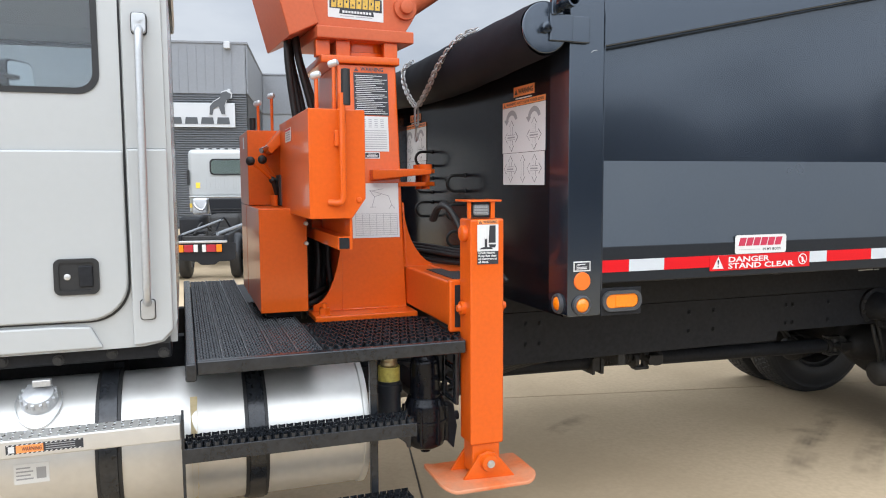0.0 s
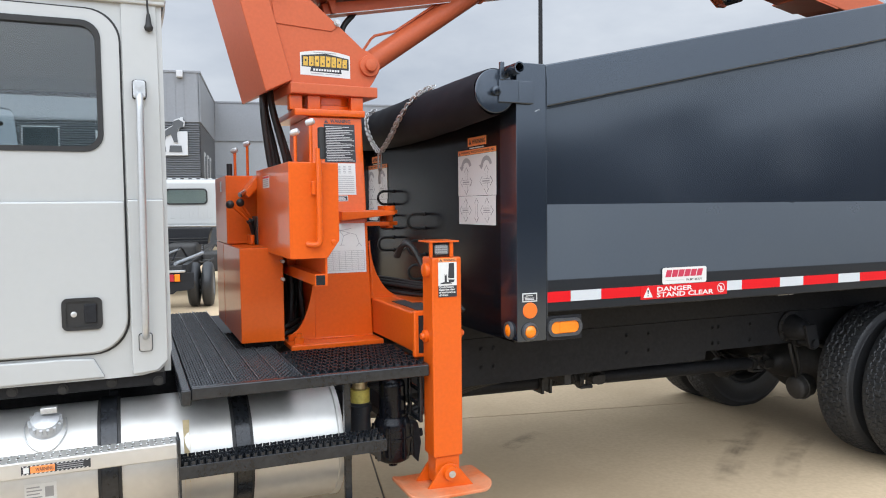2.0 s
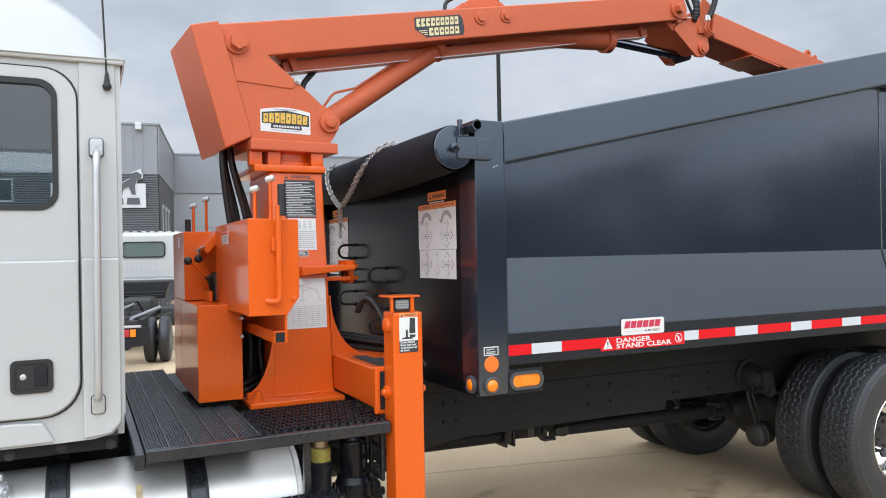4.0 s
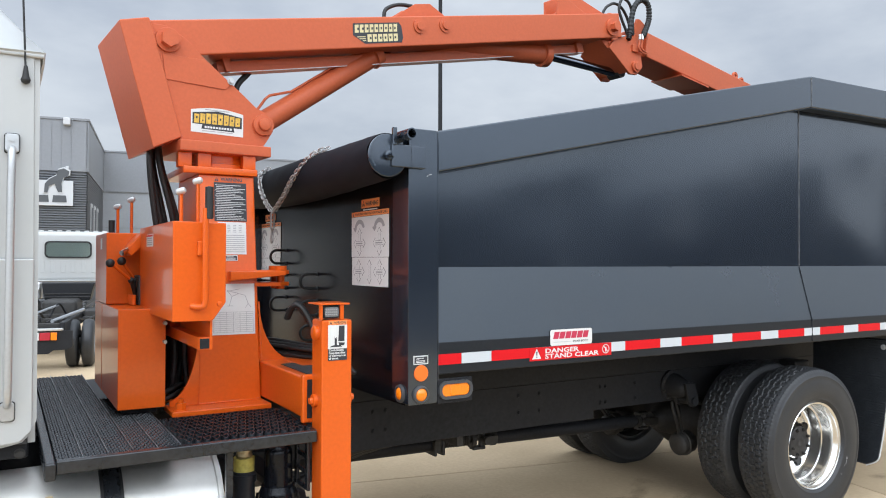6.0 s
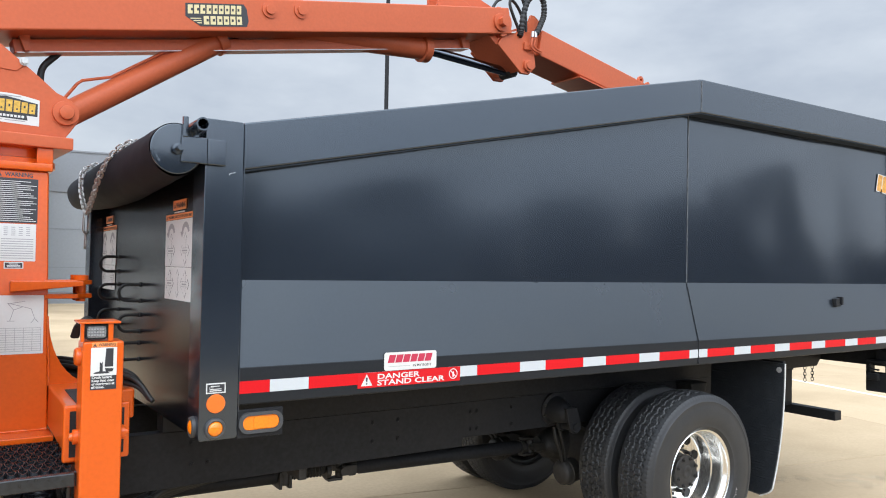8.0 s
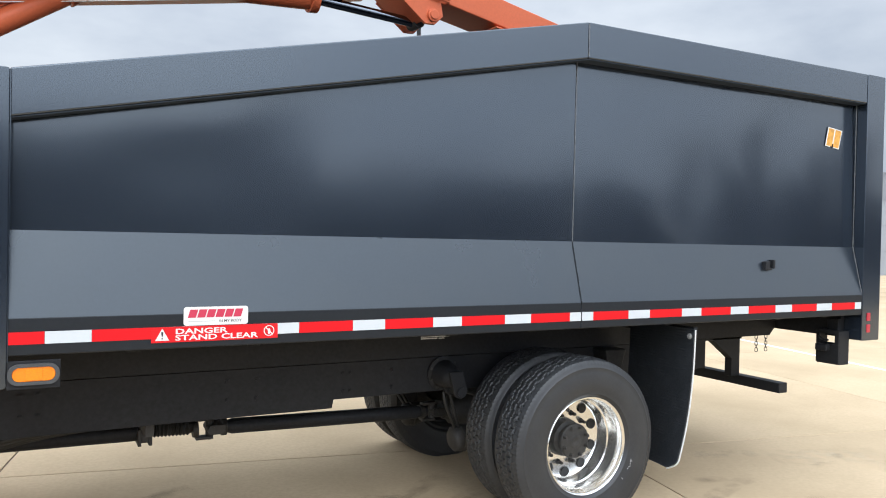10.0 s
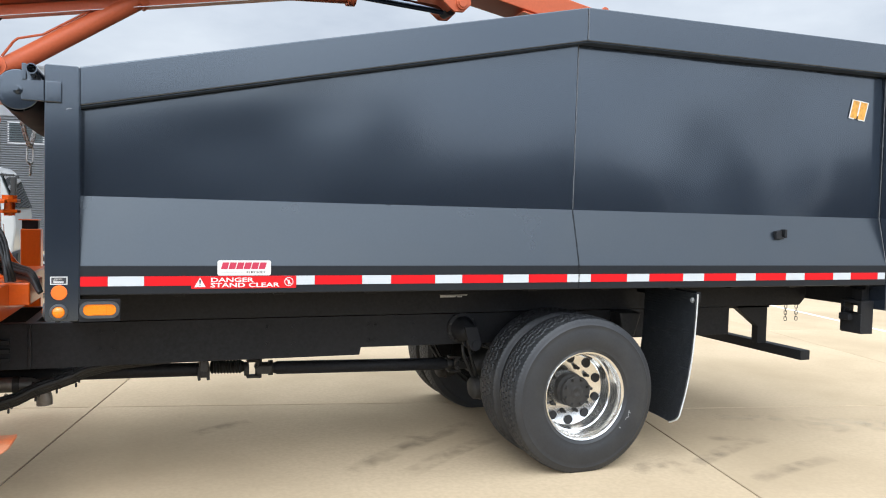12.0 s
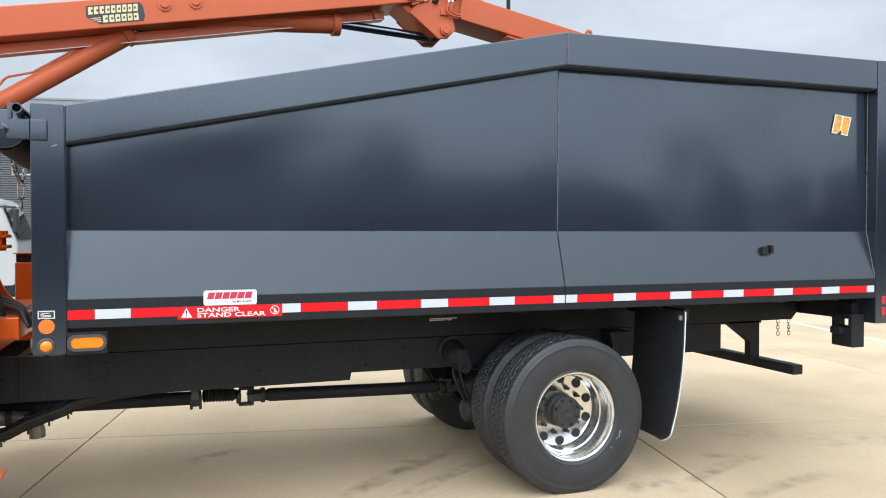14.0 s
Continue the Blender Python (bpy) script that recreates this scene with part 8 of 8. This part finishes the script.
for x, sx in ((-0.78, 1), (0.335, 1)):
    for dx in (0.0, 0.24):
        w_ = part("wheel", at_t(lathe([(0.22, 0.0), (0.30, 0.005), (0.37, 0.02), (0.395, 0.05), (0.40, 0.08), (0.395, 0.10), (0.40, 0.12), (0.395, 0.15), (0.37, 0.185), (0.30, 0.20), (0.22, 0.205)], (x + dx, -0.15, 0.40), (1, 0, 0), 40)), RUBBER, wt_, "black truck tyre")
        part("rim", at_t(lathe([(0.0, 0.06), (0.10, 0.06), (0.18, 0.03), (0.225, 0.01), (0.225, 0.195), (0.18, 0.175), (0.0, 0.15)], (x + dx, -0.15, 0.40), (1, 0, 0), 32)), CLAD3, w_)
part("rear_axle", at_t(rod((-0.6, -0.15, 0.40), (0.6, -0.15, 0.40), 0.09, 16)), DARKG, wt_)
for x in (-0.82, 0.62):
    part("front_wheel", at_t(lathe([(0.0, 0.03), (0.22, 0.0), (0.30, 0.005), (0.39, 0.03), (0.40, 0.10), (0.39, 0.17), (0.30, 0.2), (0.0, 0.18)], (x, 4.0, 0.40), (1, 0, 0), 32)), RUBBER, wt_)

# a second white truck further along, seen through the gap before the body
wt2 = thing("white_truck", "white cab-over truck standing side on in the yard", "truck", (-3.6, 14.2, -0.02))
C2 = [(-5.2, 0.62), (-2.35, 0.62), (-2.28, 1.20), (-2.30, 1.55), (-2.62, 2.42), (-2.75, 2.50), (-5.1, 2.50), (-5.2, 2.4)]
part("cab_shell", prism(C2, "y", 13.2, 15.2, 0.05, seg=3), WHITEP, wt2)
w_ = part("door_window", prism([(-3.55, 1.62), (-2.72, 1.62), (-2.90, 2.30), (-3.55, 2.30)], "y", 13.185, 13.21, 0.004), GLASS_D, wt2, "dark door glass", smooth=False)
part("windscreen", prism([(-2.285, 1.62), (-2.27, 1.62), (-2.545, 2.34), (-2.56, 2.34)], "y", 13.3, 15.1), GLASS_D, wt2, "dark raked windscreen", smooth=False)
part("mirror", cuboid(-2.32, -2.22, 12.85, 13.0, 1.75, 2.25, 0.03, 3), BRUBBER, wt2, "black door mirror")
part("mirror_arm", rod((-2.6, 13.2, 2.3), (-2.27, 12.92, 2.28), 0.02, 8), BRUBBER, wt2)
part("bumper", cuboid(-2.9, -2.25, 13.2, 15.2, 0.42, 0.70, 0.04, 3), BLACKF, wt2)
for x in (-3.1,):
    w_ = part("wheel", lathe([(0.0, 0.0), (0.25, 0.0), (0.36, 0.01), (0.45, 0.03), (0.46, 0.12), (0.45, 0.22), (0.0, 0.25)], (x, 13.22, 0.45), (0, 1, 0), 36), RUBBER, wt2)
part("chassis", cuboid(-8.5, -5.0, 13.8, 14.6, 0.6, 0.85, 0.01), BLACKF, wt2)
w_ = part("wheel", lathe([(0.0, 0.0), (0.25, 0.0), (0.36, 0.01), (0.45, 0.03), (0.46, 0.12), (0.45, 0.22), (0.0, 0.25)], (-7.5, 13.22, 0.45), (0, 1, 0), 36), RUBBER, wt2)

# white tank truck beyond the tail
tk = thing("tank_truck", "white tanker truck with a yellow hose standing in the yard", "truck", (30.0, 11.0, -0.02))
TKX, TKY = 28.6, 11.0
part("tank", lathe([(0.0, 0.0), (0.5, -0.02), (0.85, 0.08), (0.98, 0.25), (1.0, 0.5), (1.0, 5.0), (0.9, 5.3), (0.0, 5.4)], (TKX + 0.25, TKY, 2.55), (1, 0, 0), 48), WHITEP, tk)
part("tank_cradle", cuboid(TKX - 0.2, TKX + 5.6, TKY - 0.9, TKY + 0.9, 0.75, 1.60, 0.03), WHITEP, tk, "white side skirts")
part("frame_rail", cuboid(TKX - 0.2, TKX + 8, TKY - 0.4, TKY + 0.4, 0.55, 0.75, 0.01), BLACKF, tk)
part("hose", hose([(TKX + 0.5, TKY - 1.02, 3.25), (TKX + 0.1, TKY - 1.06, 3.15), (TKX - 0.05, TKY - 1.06, 2.7), (TKX - 0.1, TKY - 1.05, 2.2), (TKX + 0.1, TKY - 1.04, 1.8), (TKX + 0.2, TKY - 1.0, 2.2)], 0.06, 10), YEL_L, tk, "yellow hose")
part("ladder", cuboid(TKX + 1.0, TKX + 1.06, TKY - 1.05, TKY - 1.0, 1.2, 3.4, 0.01), STEELM, tk)
sgn = part("warning_board", cuboid(TKX - 0.05, TKX + 0.75, TKY - 0.05, TKY, 3.55, 4.05, 0.01), WHITE_L, tk, "white board with a red band")
part("board_band", cuboid(TKX - 0.05, TKX + 0.75, TKY - 0.06, TKY - 0.052, 3.86, 4.02), RED_L, sgn)
for x in (TKX + 0.9, TKX + 2.2, TKX + 6.5):
    part("wheel", lathe([(0.0, 0.0), (0.25, 0.0), (0.36, 0.01), (0.47, 0.03), (0.48, 0.12), (0.47, 0.24), (0.0, 0.26)], (x, TKY - 1.1, 0.47), (0, 1, 0), 36), RUBBER, tk)
    part("wheel", lathe([(0.0, 0.0), (0.25, 0.0), (0.36, 0.01), (0.47, 0.03), (0.48, 0.12), (0.47, 0.24), (0.0, 0.26)], (x, TKY + 0.85, 0.47), (0, 1, 0), 36), RUBBER, tk)

# unseen blocks added behind the camera, sized to shape the body's dark reflections
for nm, x0, x1, y, h in (("wall_south_1", -70, -14, -32, 3.6), ("wall_south_2", -11, -2.5, -30, 5.4), ("wall_south_3", -2.3, 5.0, -30, 5.9), ("wall_south_4", 5.2, 10.4, -34, 6.2), ("wall_south_5", 10.6, 12.6, -34, 6.8), ("wall_south_6", 12.8, 22, -38, 5.8), ("wall_south_7", 22.2, 33, -38, 6.2), ("wall_south_8", 33.4, 37, -32, 6.6), ("wall_south_9", 37.2, 44.8, -36, 4.0), ("wall_south_10", 45, 49.6, -32, 7.8), ("wall_south_11", 49.8, 54.8, -32, 3.4), ("wall_south_12", 55.0, 57.6, -32, 10.5), ("wall_south_13", 57.8, 64, -32, 6.0), ("wall_south_14", 64.2, 100, -30, 4.8)):
    tagged(part(nm, cuboid(x0, x1, y - 6, y, -0.03, h), WALLM, None, smooth=False), "unseen dark block added for the body's reflections", "wall", kind="structure")

# painted parking line
line = part("parking_line", cuboid(-0.05, 0.05, -9, 9, -0.0195, -0.0185, m=Matrix.Translation((12.2, 6.8, 0)) @ Matrix.Rotation(radians(-14), 4, "Z")), ROADPAINT, None, smooth=False)
tagged(line, "thin worn white painted line on the concrete", "line", kind="structure")

# ---- concrete slabs with open joints ----
bed = cuboid(-24, 48, -24, 48, -0.0345, -0.0315)
bmesh.ops.transform(bed, matrix=gd, verts=bed.verts)
part("joint_bed", bed, JOINT, ground, "dark joint sealant", smooth=False)


def slab_mesh(wide):
    me = bpy.data.meshes.new("slab")
    sb = cuboid(-wide / 2 + 0.006, wide / 2 - 0.006, -SV / 2 + 0.006, SV / 2 - 0.006, -0.032, -0.020, 0.003, 1)
    sb.to_mesh(me)
    sb.free()
    me.materials.append(CONCRETE)
    me.shade_flat()
    return me


SLAB, SLAB_N = slab_mesh(SU), slab_mesh(4.20)
edges_u = [(U0 + SU * i, SLAB) for i in range(-6, 1)] + [(U0 + SU, SLAB_N)] + [(U0 + SU + 4.20 + SU * i, SLAB) for i in range(8)]
for u, me in edges_u:
    wide = 4.20 if me is SLAB_N else SU
    shift = 0.0 if u < 4.0 else -0.33
    for j in range(-6, 10):
        ob = new("slab", me)
        ob.parent = ground
        ob.matrix_basis = gd @ Matrix.Translation((u + wide / 2, V0 + shift + SV * (j + 0.5), 0))


# tyre scuffs and worn patches on the slabs
def strip(name, pts, width, material, label, lanes=12, ribs=0.0):
    path = smooth_path([(x, y, 0.0) for x, y in pts], 14)
    bm = bmesh.new()
    fade = bm.verts.layers.float.new("worn")
    rows = []
    n = len(path) - 1
    for i, p in enumerate(path):
        d = (path[min(i + 1, n)] - path[max(i - 1, 0)]).normalized()
        side = Vector((-d.y, d.x, 0))
        row = []
        for k in range(lanes + 1):
            v = k / lanes
            q = bm.verts.new(p + side * ((v - 0.5) * width) + Vector((0, 0, -0.0185)))
            q[fade] = math.sin(math.pi * v) ** 0.8 * math.sin(math.pi * i / n) ** 0.5 * (1 - ribs * (k % 2))
            row.append(q)
        rows.append(row)
    for a, b in zip(rows, rows[1:]):
        for k in range(lanes):
            bm.faces.new((a[k], a[k + 1], b[k + 1], b[k]))
    ob = part(name, bm, material, ground, label, smooth=False)
    ob.visible_shadow = False
    return ob


def scuff(pts, width):
    return strip("scuff_mark", pts, width, SKID, "faint dark tyre scuff", 12, 0.22)


scuff([(3.956, -0.172), (4.20, -0.035), (4.449, 0.079), (4.68, 0.175), (4.912, 0.257), (5.20, 0.33)], 0.17)
scuff([(4.40, -0.42), (4.62, -0.34), (4.90, -0.27), (5.31, -0.20)], 0.16)
scuff([(3.70, -0.05), (3.90, 0.02), (4.14, 0.06)], 0.22)
scuff([(4.72, 0.44), (4.86, 0.42), (5.0, 0.38)], 0.16)
scuff([(1.852, 0.484), (2.152, 0.726), (2.659, 1.089), (3.086, 1.364)], 0.20)
scuff([(2.34, 1.16), (2.54, 1.05), (2.66, 1.02)], 0.14)
scuff([(2.192, 0.32), (2.649, 0.674), (3.184, 0.985)], 0.18)
scuff([(0.9, 1.62), (1.15, 1.78), (1.35, 1.86)], 0.16)
scuff([(5.9, 0.30), (6.2, 0.36), (6.5, 0.45)], 0.10)
# worn paler patches of concrete
strip("pale_patch", [(5.75, 0.62), (6.10, 0.50), (6.45, 0.38), (6.85, 0.26)], 0.46, PALEC, "worn paler patch of concrete")
strip("pale_patch", [(5.2, 0.95), (5.5, 0.86), (5.8, 0.74)], 0.22, PALEC, "worn paler patch of concrete")
strip("pale_patch", [(6.3, 0.10), (6.7, 0.02), (7.2, -0.06)], 0.36, PALEC, "worn paler patch of concrete")
